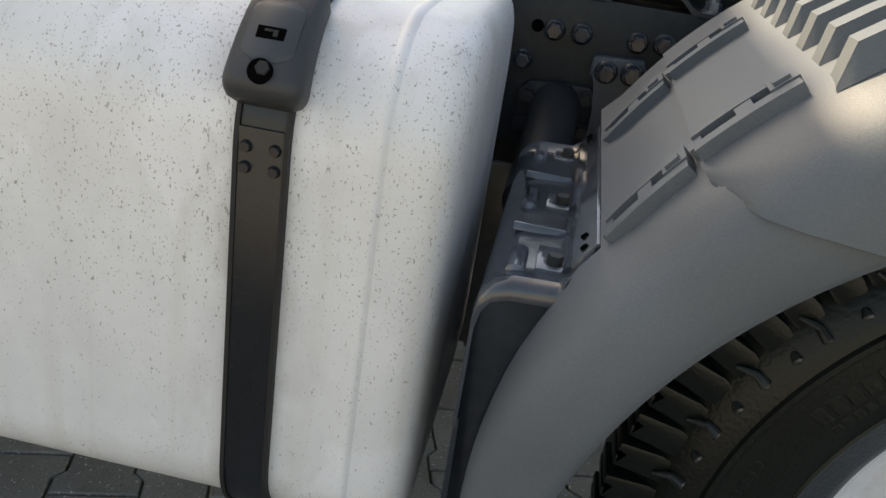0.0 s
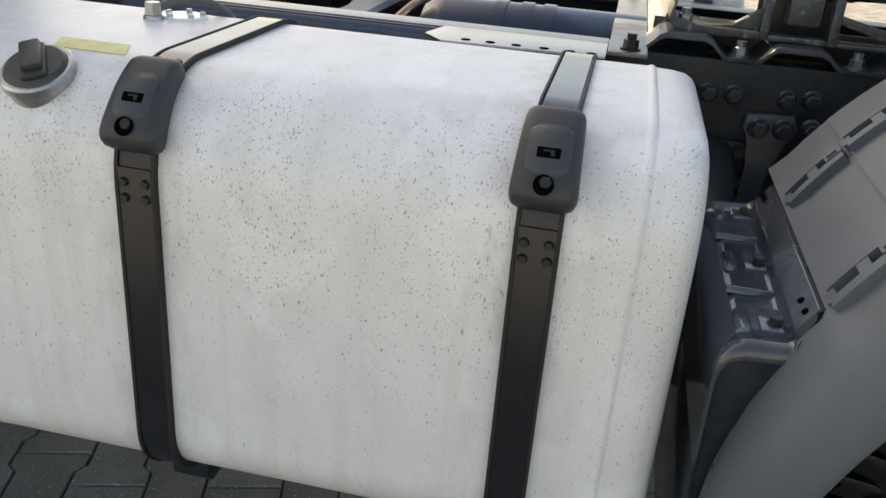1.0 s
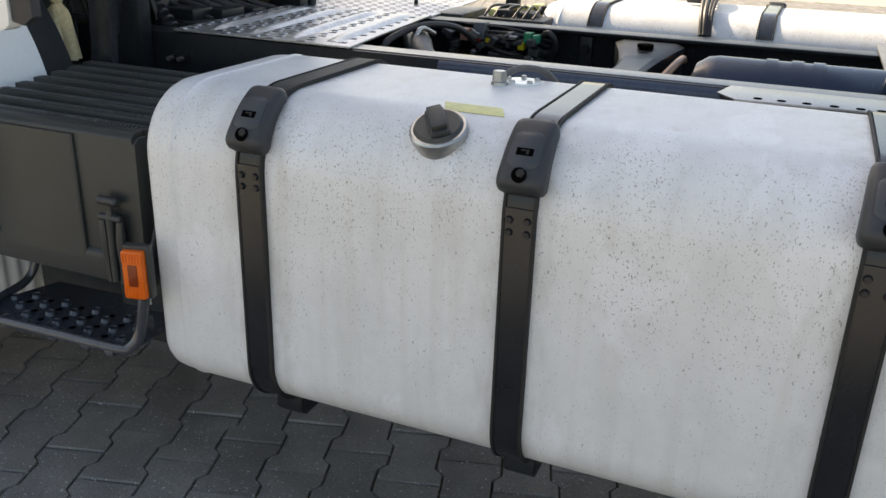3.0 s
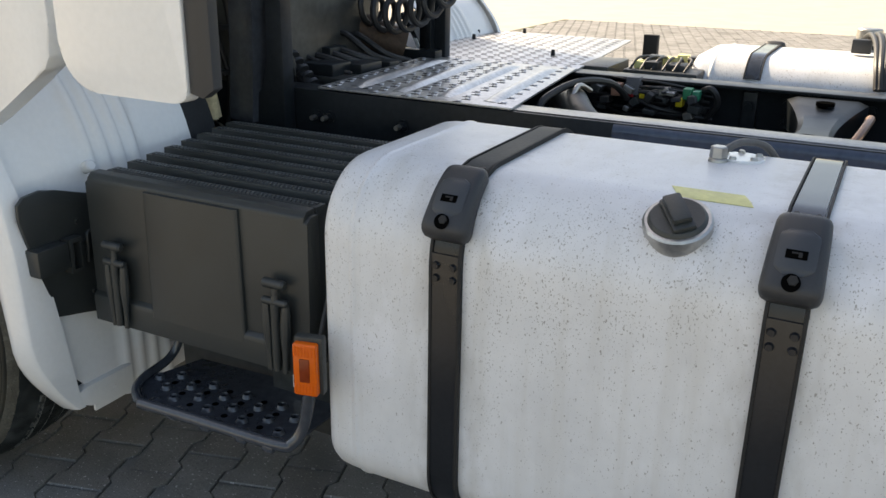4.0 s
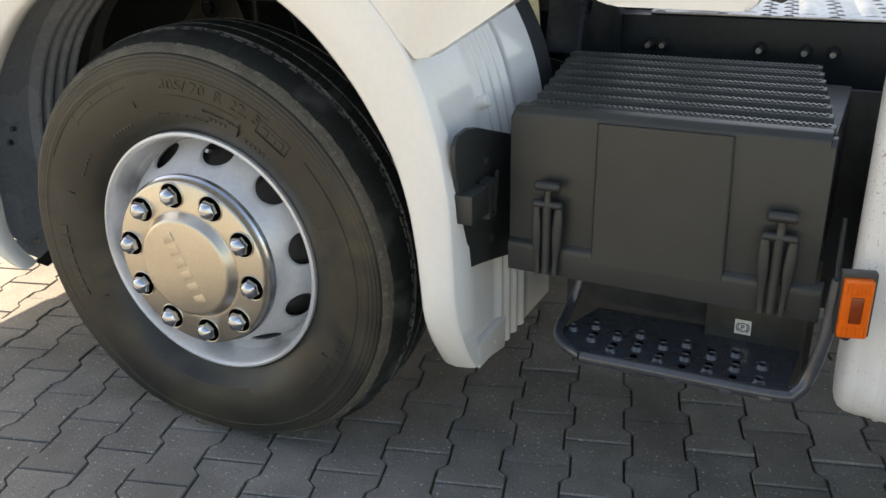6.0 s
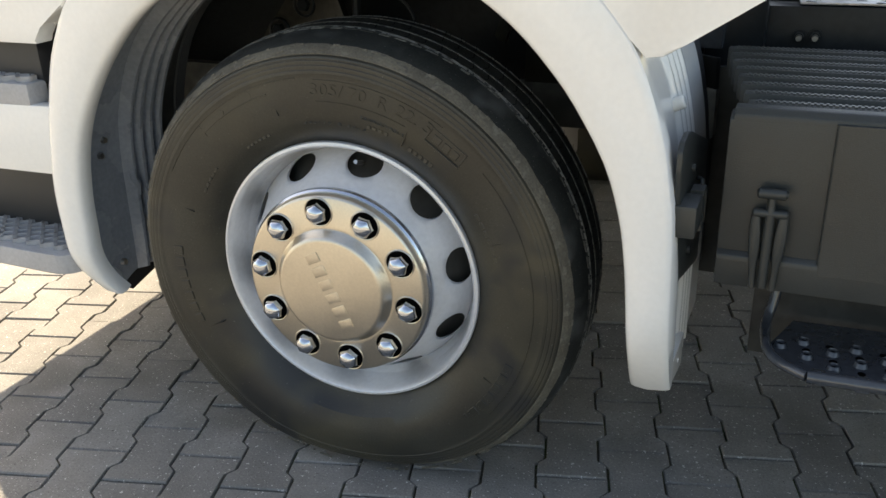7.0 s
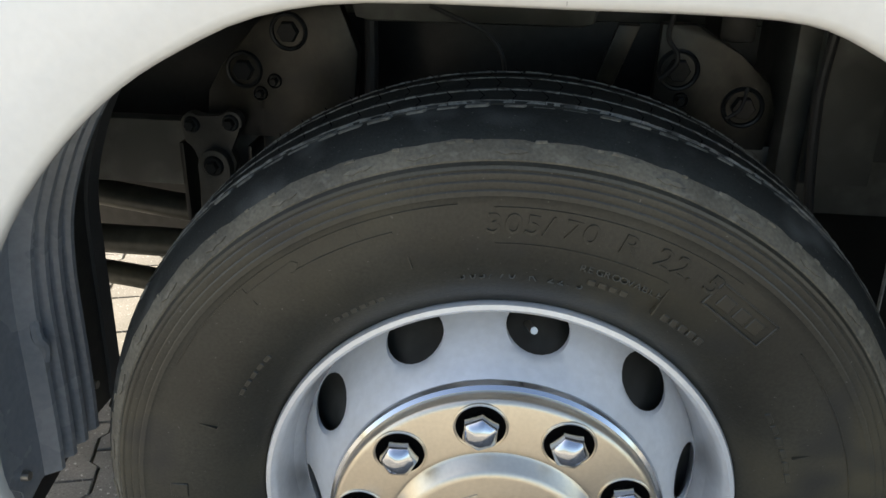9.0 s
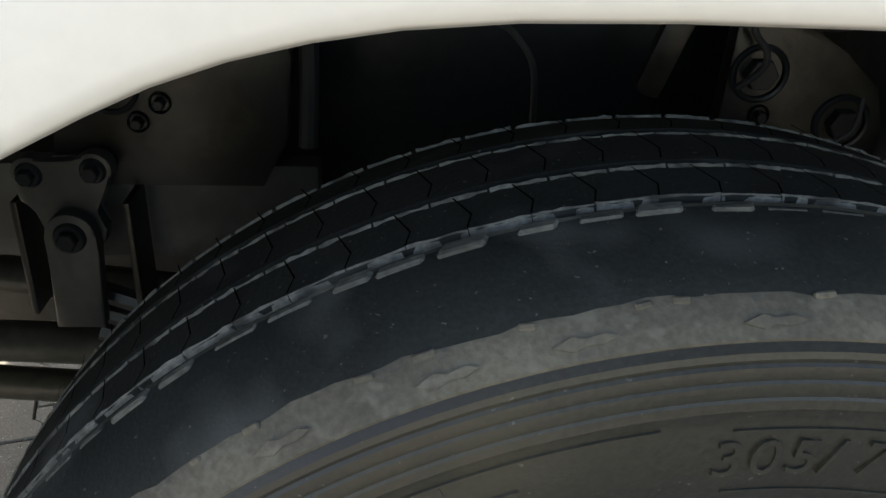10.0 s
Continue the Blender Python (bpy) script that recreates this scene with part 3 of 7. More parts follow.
# ---------------------------------------------------------------- battery box
def battery_box():
    root = thing("battery_box", "black ribbed plastic battery box with rubber latches beside the step", "battery box")
    x0, x1 = 0.735, 1.292
    yf = 0.128
    bm = bmesh.new()
    box(bm, x0 + 0.02, x1 - 0.012, yf + 0.03, 0.70, 0.56, 0.845, 0.008)
    part("body", bm, M_BLACK, root)
    bm = bmesh.new()
    prism(bm, [(0.129, 0.575), (0.1345, 0.862), (0.150, 0.872), (0.170, 0.872), (0.170, 0.6), (0.15, 0.575)], "x", x0, 1.287, 0.003)
    front = part("front_cover", bm, M_BLACK, root)
    bm = bmesh.new()
    loops = []
    for d, xa, xb in ((0.012, 0.901, 1.137), (0.004, 0.9015, 1.1365), (0.001, 0.904, 1.134), (0.0, 0.907, 1.131)):
        loops.append([(xa, 0.1185 + d, 0.604), (xb + 0.004, 0.1185 + d, 0.604), (xb - 0.003, 0.1255 + d, 0.866), (xa, 0.1255 + d, 0.866)])
    rings(bm, loops)
    part("centre_panel", bm, M_BLACK, front)
    bm = bmesh.new()
    prism(bm, [(0.120, 0.563), (0.1195, 0.612), (0.121, 0.620), (0.130, 0.628), (0.150, 0.628), (0.150, 0.563)], "x", x0 + 0.001, x1 + 0.008, 0.0025)
    part("lower_panel", bm, M_BLACK, front)
    bm = bmesh.new()
    prism(bm, [(0.1340, 0.858), (0.1365, 0.872), (0.146, 0.8815), (0.170, 0.883), (0.170, 0.858)], "x", x0 + 0.006, 1.279, 0.003)
    part("lid_edge", bm, M_BLACK, root)
    for k in range(8):
        y = 0.170 + 0.066 * k
        z = 0.870 + 0.001 * k
        xa, xb = x0 + 0.022 - 0.012 * k, 1.280 - 0.0088 * k
        bm = bmesh.new()
        prism(bm, [(y, 0.84), (y + 0.004, z + 0.012), (y + 0.034, z + 0.012), (y + 0.040, 0.862), (y + 0.062, 0.862), (y + 0.062, 0.84)], "x", xa, xb, 0.002)
        rib = part("lid_rib", bm, M_BLACK, root)
        # teeth in a lighter grey that stands for their glinting tips
        bm = bmesh.new()
        for i in range(52):
            xx = xa + 0.012 + (xb - xa - 0.03) * i / 51
            box(bm, xx, xx + 0.0050, y + 0.009, y + 0.016, z + 0.0118, z + 0.0148)
            box(bm, xx + 0.0050, xx + 0.0098, y + 0.018, y + 0.025, z + 0.0118, z + 0.0148)
        tagged(part("tread_teeth", bm, M_TEETH, rib, smooth=False), kind="stuff")
    # carrier plate, its unseen lower part lengthened to stop light from behind
    bm = bmesh.new()
    box(bm, 0.62, 1.34, 0.70, 0.715, 0.32, 0.835, 0.004)
    part("carrier_plate", bm, M_DARK, root)
    for cx in (0.818, 1.224):
        latch = part("latch", latch_mesh(cx), M_BLACK, root, "black rubber T-shaped latch")
        for dx in (-0.019, 0.019):
            bm = bmesh.new()
            n = 9
            loops = []
            for i in range(n + 1):
                t = i / n
                z = 0.706 - 0.138 * t
                yy = 0.1125 + 0.02 * (z - 0.6)
                r = 0.0105 * (0.55 + 0.45 * math.sin(math.pi * min(1, t * 1.25 + 0.1)))
                sway = dx * (1.18 - 0.30 * t)
                loops.append([(cx + sway + r * math.cos(a), yy + r * 0.9 * math.sin(a), z) for a in (2 * math.pi * q / 10 for q in range(10))])
            rings(bm, loops)
            part("guide_rib", bm, M_BLACK, latch)
    return root


def latch_mesh(cx):
    """A rubber T-handle on a waisted stem, a cross piece and the hook strap below it."""
    bm = bmesh.new()
    cyl(bm, (cx - 0.025, 0.112, 0.745), (cx + 0.025, 0.112, 0.745), 0.0095, seg=16, bevel=0.004)
    cyl(bm, (cx, 0.116, 0.745), (cx, 0.114, 0.722), 0.0080, 0.0070, seg=12)
    cyl(bm, (cx, 0.114, 0.722), (cx, 0.113, 0.700), 0.0070, 0.0095, seg=12)
    cyl(bm, (cx - 0.029, 0.113, 0.709), (cx + 0.029, 0.113, 0.709), 0.0078, seg=14, bevel=0.003)
    cyl(bm, (cx, 0.112, 0.708), (cx, 0.110, 0.572), 0.0088, 0.0078, seg=12)
    return bm


battery_box()


# ---------------------------------------------------------------- side step and marker lamp
def side_step():
    root = thing("side_step", "blue-grey pressed steel step with raised anti-slip holes and tube rail", "step")
    z = 0.437
    bm = bmesh.new()
    prism(bm, [(0.908, 0.055), (1.270, 0.064), (1.276, 0.29), (0.88, 0.27), (0.836, 0.135)], "z", z - 0.004, z, 0.0)
    tread = part("tread", bm, M_STEP, root)
    for y, first, n in ((0.104, 0.954, 4), (0.131, 0.908, 4), (0.158, 0.862, 5), (0.184, 0.901, 4)):
        for i in range(n):
            x = first + 0.0895 * i
            bm = bmesh.new()
            lathe(bm, [(0.0135, 0.0005), (0.0115, -0.0045), (0.0095, -0.0080), (0.0078, -0.0085), (0.0068, -0.0065), (0.0068, 0.002)], 16)
            bmesh.ops.transform(bm, matrix=Matrix.Translation((x, y, z)) @ Matrix.Rotation(radians(-90), 4, "X"), verts=bm.verts[:])
            part("stud", bm, M_STEP, tread, "raised pressed anti-slip hole")
            # black caps painted for the dark of the holes
            bm = bmesh.new()
            cyl(bm, (x, y, z + 0.0006), (x, y, z + 0.0030), 0.0068, 0.0068, 14)
            part("hole", bm, M_RECESS_SHADE, root)
            if i < n - 1 and y < 0.2:
                bm = bmesh.new()
                cyl(bm, (x + 0.045, y - 0.002, z - 0.0005), (x + 0.045, y - 0.002, z + 0.0008), 0.0070, 0.0070, 14)
                part("hole", bm, M_RECESS_SHADE, root)
    for x in (0.93, 1.0, 1.085, 1.175, 1.24):
        bm = bmesh.new()
        box(bm, x - 0.012, x + 0.012, 0.046, 0.085, z - 0.006, z + 0.0075, 0.004)
        part("welded_finger", bm, M_STEP, tread)
    bm = bmesh.new()
    tube(bm, [(0.912, 0.054, 0.442), (1.05, 0.056, 0.444), (1.25, 0.059, 0.446), (1.285, 0.066, 0.455), (1.302, 0.078, 0.488), (1.316, 0.082, 0.56), (1.322, 0.09, 0.66)], 0.0118, 14)
    part("rail_tube", bm, M_STEP, root)
    bm = bmesh.new()
    tube(bm, [(0.912, 0.054, 0.442), (0.865, 0.088, 0.442), (0.840, 0.135, 0.443), (0.832, 0.22, 0.45), (0.842, 0.25, 0.50), (0.845, 0.27, 0.60)], 0.0100, 12)
    part("rail_tube", bm, M_STEP, root)
    # back plate carried down behind the tread, unseen, to darken the ground
    bm = bmesh.new()
    box(bm, 0.80, 1.29, 0.295, 0.302, 0.34, 0.60, 0.002)
    part("back_plate", bm, M_DARK, root)
    return root


side_step()


def marker_lamp():
    root = thing("marker_lamp", "amber rectangular side marker lamp in a black holder", "marker lamp")
    m = pose(1.352, 0.026, 0.643, 0, 0, 14)
    bm = bmesh.new()
    box(bm, -0.024, 0.028, 0.010, 0.030, -0.052, 0.056, 0.004)
    bmesh.ops.transform(bm, matrix=m, verts=bm.verts[:])
    part("holder", bm, M_BLACK, root)
    bm = bmesh.new()
    box(bm, -0.0215, 0.0215, -0.004, 0.012, -0.049, 0.049, 0.005, 3)
    bmesh.ops.transform(bm, matrix=m, verts=bm.verts[:])
    lens = part("lens", bm, M_ORANGE, root, "amber plastic lens")
    bm = bmesh.new()
    box(bm, -0.009, 0.009, -0.0055, -0.003, -0.022, 0.022, 0.002)
    bmesh.ops.transform(bm, matrix=m, verts=bm.verts[:])
    for z0, z1 in ((0.026, 0.045), (-0.045, -0.026)):
        b2 = bmesh.new()
        for i in range(7):
            x = -0.018 + 0.006 * i
            box(b2, x - 0.0022, x + 0.0022, -0.0052, -0.0035, z0, z1, 0.0008, 1)
        bmesh.ops.transform(b2, matrix=m, verts=b2.verts[:])
        part("reflex_panel", b2, M_ORANGE, lens)
    part("led_window", bm, material("amber_dark", (0.22, 0.030, 0.003), 0.15), lens)
    bm = bmesh.new()
    tube(bm, [(1.352, 0.045, 0.598), (1.345, 0.055, 0.578), (1.328, 0.080, 0.585), (1.318, 0.12, 0.66), (1.315, 0.16, 0.74)], 0.0045, 8)
    part("cable", bm, M_WIRE, root)


marker_lamp()


def parking_sign():
    root = thing("brake_release_sign", "small white parking brake sticker on dark plate under the box", "sign")
    bm = bmesh.new()
    box(bm, 1.10, 1.28, 0.245, 0.25, 0.36, 0.56, 0.001)
    part("plate", bm, M_DARK, root)
    bm = bmesh.new()
    box(bm, 1.1545, 1.1845, 0.2425, 0.2445, 0.452, 0.482)
    s = part("sticker", bm, material("white_sticker", (0.7, 0.7, 0.68), 0.5), root, smooth=False)
    bm = bmesh.new()
    for r in (0.0095, 0.0125):
        for a0, a1 in ((0, 360),) if r < 0.010 else ((-50, 50), (130, 230)):
            p = arc(1.1695, 0.467, r, a0, a1, 24)
            q = arc(1.1695, 0.467, r - 0.0014, a0, a1, 24)
            rings(bm, [[(a[0], 0.2418, a[1]), (b[0], 0.2418, b[1]), (b[0], 0.2426, b[1]), (a[0], 0.2426, a[1])] for a, b in zip(p, q)])
    part("ring_mark", bm, M_RUBBER, s)
    s2 = lettering("P", 0.0145, M_RUBBER)
    s2.parent = s
    s2.matrix_basis = pose(1.1653, 0.2418, 0.4620, 90, 0, 0)


def lettering(text, size, mat, depth=0.0006):
    cu = bpy.data.curves.new("letters", "FONT")
    cu.body, cu.size, cu.extrude = text, size, depth
    tmp = bpy.data.objects.new("letters", cu)
    scene.collection.objects.link(tmp)
    me = bpy.data.meshes.new_from_object(tmp.evaluated_get(bpy.context.evaluated_depsgraph_get()))
    bpy.data.objects.remove(tmp)
    bpy.data.curves.remove(cu)
    me.materials.clear()
    me.materials.append(mat)
    return new("letter", me)


parking_sign()


# ---------------------------------------------------------------- front wheel
WHEEL_M = Matrix.Translation((0.0, 0.006, 0.478)) @ pose(0, 0, 0, 1.2, 0, 3.4)


def tyre_profile():
    """Radius and depth across the tyre: sidewall, ridges, worn band, then the grooved tread."""
    side = [(0.286, 0.092), (0.293, 0.080), (0.299, 0.074), (0.312, 0.063), (0.335, 0.050), (0.36, 0.041), (0.385, 0.036), (0.405, 0.034), (0.430, 0.034),
            (0.4385, 0.0340), (0.4402, 0.0332), (0.4455, 0.0336), (0.447, 0.0346), (0.4495, 0.0340), (0.4550, 0.0345), (0.4565, 0.0357), (0.4590, 0.0351), (0.4640, 0.0359), (0.4655, 0.0375),
            (0.4680, 0.0369), (0.4715, 0.0379), (0.4730, 0.0402), (0.4745, 0.0425), (0.4765, 0.0420), (0.482, 0.047), (0.488, 0.054), (0.4915, 0.0605)]
    tread = [(0.494, 0.0635), (0.499, 0.074), (0.5045, 0.090), (0.5085, 0.106), (0.5100, 0.119)]
    for y0, y1 in ((0.119, 0.127), (0.169, 0.176), (0.221, 0.228)):
        r = 0.5105 + 0.0025 * math.cos((y0 - 0.183) / 0.07)
        tread += [(r, y0), (r - 0.013, y0 + 0.001), (r - 0.013, y1 - 0.001), (r, y1)]
    tread += [(0.5085, 0.260), (0.501, 0.273), (0.482, 0.292), (0.445, 0.312), (0.40, 0.322), (0.35, 0.320), (0.31, 0.295), (0.286, 0.265)]
    return side, tread


def squash(bm, m, floor=0.001, low=-0.036, high=0.13):
    """Presses the lowest part of a tyre up onto the ground."""
    inv = m.inverted()
    for v in bm.verts:
        w = m @ v.co
        if w.z < high:
            t = max(0.0, (w.z - low) / (high - low))
            w.z = floor + (high - floor) * t ** 1.15
            v.co = inv @ w
        if w.z < 0.26 and v.co.y < 0.10 and (v.co.x ** 2 + v.co.z ** 2) > 0.10:
            v.co.y -= 0.016 * math.sin(math.pi * w.z / 0.26) * max(0.0, 1 - (v.co.x / 0.30) ** 2)


M_BAND = material("tyre_worn_band", (0.100, 0.092, 0.072), 0.75, 0.0, 0.32, 18.0, 0.35, 240.0, spots=[((0.155, 0.146, 0.12), 60.0, 0.56, 0.74, ONE), ((0.075, 0.072, 0.062), 90.0, 0.62, 0.74, ONE)])


M_EDGE = material("scuffed_rubber", (0.150, 0.155, 0.147), 0.7, 0.0, 0.45, 30.0, 0.6, 240.0, spots=[((0.20, 0.20, 0.185), 80.0, 0.60, 0.74, ONE), ((0.038, 0.040, 0.040), 42.0, 0.54, 0.68, ONE)])
M_BLOCK = material("torn_rubber", (0.085, 0.088, 0.082), 0.7, 0.0, 0.45, 40.0, 0.7, 160.0, island=0.35, spots=[((0.13, 0.13, 0.118), 70.0, 0.58, 0.72, ONE)])


def wavy(bm):
    """Lets the border between worn band and tread run unevenly."""
    for v in bm.verts:
        if abs(math.hypot(v.co.x, v.co.z) - 0.4915) < 2e-4 and abs(v.co.y - 0.0605) < 2e-4:
            a = math.atan2(v.co.z, v.co.x)
            t = 1 + (0.0006 * math.sin(19 * a + 1) + 0.0005 * math.sin(53 * a) + 0.0004 * math.sin(97 * a + 2)) / 0.4915
            v.co = (v.co.x * t, v.co.y + 1.4 * 0.4915 * (t - 1), v.co.z * t)


def groove_lip(bm, rng, y0, h, wide, off, gap):
    """A rolled, uneven lip of rubber along a groove, nicked at every cut across the rib."""
    n = 7
    for k in range(92):
        loops = []
        for q in range(n):
            a = 2 * math.pi * (k + off + gap / 2 + (1 - gap) * q / (n - 1)) / 92
            w = wide * rng.uniform(0.72, 1.2)
            y = y0 + rng.uniform(-0.0006, 0.0006)
            r = h + rng.uniform(-0.0007, 0.0005)
            sect = ((y - w, r - 0.006), (y - w * 0.85, r - 0.0010), (y - w * 0.4, r + 0.0004), (y + 0.0004, r - 0.0006), (y + 0.0008, r - 0.006))
            loops.append([(rr * math.cos(a), yy, rr * math.sin(a)) for yy, rr in sect])
        rings(bm, loops)


def rotor(deg):
    """Turns what is built at the wheel's top to an angle counted from the x axis."""
    return Matrix.Rotation(-(radians(deg) - math.pi / 2), 4, "Y")


def front_wheel(parent):
    bm = bmesh.new()
    lathe(bm, [(0.278, 0.30), (0.284, 0.27), (0.262, 0.24), (0.262, 0.15), (0.284, 0.10), (0.289, 0.090), (0.2955, 0.079), (0.2965, 0.072), (0.2945, 0.067), (0.289, 0.0655), (0.2845, 0.069), (0.281, 0.079),
               (0.276, 0.10), (0.272, 0.13), (0.270, 0.16), (0.266, 0.195)], 128)
    wheel = part("front_wheel", bm, M_RIM, parent, "silver steel wheel with worn black tyre and stainless cover")
    wheel.matrix_basis = WHEEL_M
    side, tread = tyre_profile()
    cut = 22
    bm = bmesh.new()
    lathe(bm, side[:cut + 1], 160)
    squash(bm, WHEEL_M)
    part("tyre", bm, M_TYRE, wheel, "worn black tyre with brownish sidewall", angle=28)
    bm = bmesh.new()
    lathe(bm, side[cut:], 256)
    wavy(bm)
    squash(bm, WHEEL_M)
    part("worn_band", bm, M_BAND, wheel, "dusty grey worn shoulder band", angle=28)
    bm = bmesh.new()
    lathe(bm, [side[-1]] + tread, 256)
    wavy(bm)
    squash(bm, WHEEL_M)
    part("tread", bm, M_TREAD, wheel, "black rubber tread with circumferential grooves", angle=28)
    rng = random.Random(11)
    # torn blocks along the outer groove
    bm = bmesh.new()
    for k in range(92):
        w = 0.0128 + rng.uniform(-0.0025, 0.0012)
        y0 = 0.1130 + rng.uniform(-0.0014, 0.0016)
        y1 = 0.1236 + rng.uniform(-0.0012, 0.0006)
        skew, tip = rng.uniform(0.2, 0.6), rng.uniform(-0.14, 0.06)
        lean = Matrix(((1, skew, 0, -0.118 * skew), (0, 1, 0, 0), (0, tip, 1, -0.118 * tip), (0, 0, 0, 1)))
        tw = Matrix.Rotation(2 * math.pi * (k + rng.uniform(-0.06, 0.06)) / 92, 4, "Y") @ Matrix.Rotation(rng.uniform(-0.04, 0.04), 4, "Z") @ lean
        box(bm, -w, w, y0, y1, 0.498, 0.5112 + rng.uniform(-0.0016, 0.0010), 0.0016, 1, tw)
    squash(bm, WHEEL_M)
    tagged(part("groove_block", bm, M_BLOCK, wheel, "torn rubber blocks in the outer groove", angle=28), kind="stuff")
    # worn light lips of the grooves
    for y0, h, wide, off, gap in ((0.1300, 0.5128, 0.0040, 0.0, 0.02), (0.1690, 0.5138, 0.0050, 0.5, 0.045), (0.2210, 0.5133, 0.0046, 0.2, 0.045), (0.2640, 0.5093, 0.0032, 0.6, 0.10)):
        bm = bmesh.new()
        groove_lip(bm, rng, y0, h, wide, off, gap)
        squash(bm, WHEEL_M)
        tagged(part("groove_edge", bm, M_EDGE, wheel, "scuffed lighter edge of a tread groove", angle=28), kind="stuff")
    # fine cuts across the ribs, their shade painted as black slivers on top
    bm = bmesh.new()
    for y0, y1, off in ((0.128, 0.168, 0.0), (0.177, 0.220, 0.5), (0.229, 0.262, 0.2)):
        for k in range(92):
            m = Matrix.Rotation(2 * math.pi * (k + off) / 92, 4, "Y")
            r = 0.5105 + 0.0025 * math.cos(((y0 + y1) / 2 - 0.183) / 0.07)
            ym = y0 + 0.35 * (y1 - y0)
            for ya, yb, xa, xb in ((y0, ym, 0.0, 0.004), (ym, y1, 0.004, -0.004)):
                q = [(xa - 0.0006, ya), (xa + 0.0006, ya), (xb + 0.0005, yb), (xb - 0.0005, yb)]
                vs = [bm.verts.new(m @ Vector((x, y, r + 0.0013))) for x, y in q]
                bm.faces.new(vs)
    squash(bm, WHEEL_M)
    tagged(part("tread_cut_shade", bm, M_RECESS_SHADE, wheel, smooth=False), kind="stuff")
    # arrows and chips pressed into the worn band
    for k in range(36):
        bm = bmesh.new()
        m = Matrix.Rotation(2 * math.pi * (k + rng.uniform(-0.12, 0.12)) / 36, 4, "Y") @ Matrix.Translation((0, 0.0474, 0.4825)) @ pose(0, 0, 0, -41, 0, 0)
        prism(bm, [(-0.016, 0.0), (-0.006, 0.004), (0.0, 0.0018), (0.010, 0.003), (0.016, 0.0005), (0.008, -0.002), (0.0, -0.0012), (-0.006, -0.0035)], "y", -0.0013, 0.003)
        bmesh.ops.transform(bm, matrix=m, verts=bm.verts[:])
        part("wear_arrow", bm, M_BAND, wheel, smooth=False)
    bm = bmesh.new()
    for k in range(64):
        m = Matrix.Rotation(2 * math.pi * (k + rng.random()) / 64, 4, "Y")
        w, h = rng.uniform(0.002, 0.007), rng.uniform(0.0002, 0.0012)
        lean = Matrix.Translation((0, 0.0600, 0.4910)) @ pose(0, 0, 0, -44, 0, rng.uniform(-14, 14))
        box(bm, -w, w, -0.0022, 0.0016, -0.003, h, 0.0010, 1, m @ lean)
    tagged(part("ragged_edge", bm, M_BAND, wheel, angle=28), kind="stuff")
    # sidewall lettering
    for txt, r, start, stop, size, yy, lean in (("305/70 R 22.5", 0.403, 93.2, 56.5, 0.032, 0.0332, 0), ("305/70 R 22.5", 0.341, 98.5, 75.5, 0.0135, 0.0462, 24), ("REGROOVABLE", 0.366, 78.0, 63.0, 0.0105, 0.0383, 16)):
        for i, ch in enumerate(txt):
            if ch == " ":
                continue
            deg = start + (stop - start) * (i + 0.5) / len(txt)
            let = lettering(ch, size, M_TYRE, 0.0014)
            let.parent = wheel
            let.matrix_basis = rotor(deg) @ Matrix.Translation((-size * 0.38, yy, r - size * 0.1)) @ pose(0, 0, 0, 90 - lean, 0, 0) @ Matrix(((1.18, 0.16, 0, 0), (0, 1, 0, 0), (0, 0, 1, 0), (0, 0, 0, 1)))
    for r, a0, a1, h, n, yy in ((0.396, 176, 205, 0.022, 7, 0.0345), (0.334, 124, 112, 0.006, 6, 0.0500), (0.352, 30, 12, 0.007, 6, 0.0430), (0.394, -22, -55, 0.02, 8, 0.0345), (0.35, 150, 138, 0.006, 5, 0.0440), (0.352, 75, 67, 0.007, 4, 0.0425), (0.346, 60, 50, 0.009, 5, 0.0445)):
        for k in range(n):
            bm = bmesh.new()
            box(bm, -r * abs(radians(a1 - a0)) / n * 0.36, r * abs(radians(a1 - a0)) / n * 0.36, yy - 0.0010, yy + 0.006, r - h / 2, r + h / 2, 0.0008, 1, rotor(a0 + (a1 - a0) * k / n))
            part("moulded_bar", bm, M_TYRE, wheel)
    # boxed mark and direction arrow
    bm = bmesh.new()
    m = rotor(51.5)
    for x0, x1, z0, z1 in ((-0.042, 0.042, 0.414, 0.417), (-0.042, 0.042, 0.383, 0.386), (-0.042, -0.039, 0.383, 0.417), (0.039, 0.042, 0.383, 0.417), (-0.03, -0.012, 0.392, 0.408), (-0.006, 0.01, 0.392, 0.408), (0.014, 0.03, 0.392, 0.408)):
        box(bm, x0, x1, 0.0328, 0.038, z0, z1, 0.0008, 1, m)
    part("moulded_frame", bm, M_TYRE, wheel)
    bm = bmesh.new()
    prism(bm, [(-0.052, 0.416), (-0.022, 0.404), (-0.022, 0.411), (0.045, 0.411), (0.050, 0.416), (0.045, 0.422), (-0.022, 0.422), (-0.022, 0.429)], "y", 0.0330, 0.038)
    bmesh.ops.transform(bm, matrix=rotor(129), verts=bm.verts[:])
    part("moulded_arrow", bm, M_TYRE, wheel, smooth=False)
    # moulded radial lines and arcs
    for deg, r0, r1 in ((106, 0.365, 0.412), (112, 0.410, 0.430), (60, 0.40, 0.424), (63, 0.345, 0.385), (20, 0.36, 0.42), (-30, 0.36, 0.42), (160, 0.36, 0.42), (205, 0.34, 0.40)):
        bm = bmesh.new()
        box(bm, -0.0008, 0.0008, 0.0335 if r0 > 0.4 else 0.0365, 0.047, r0, r1, 0, 1, rotor(deg))
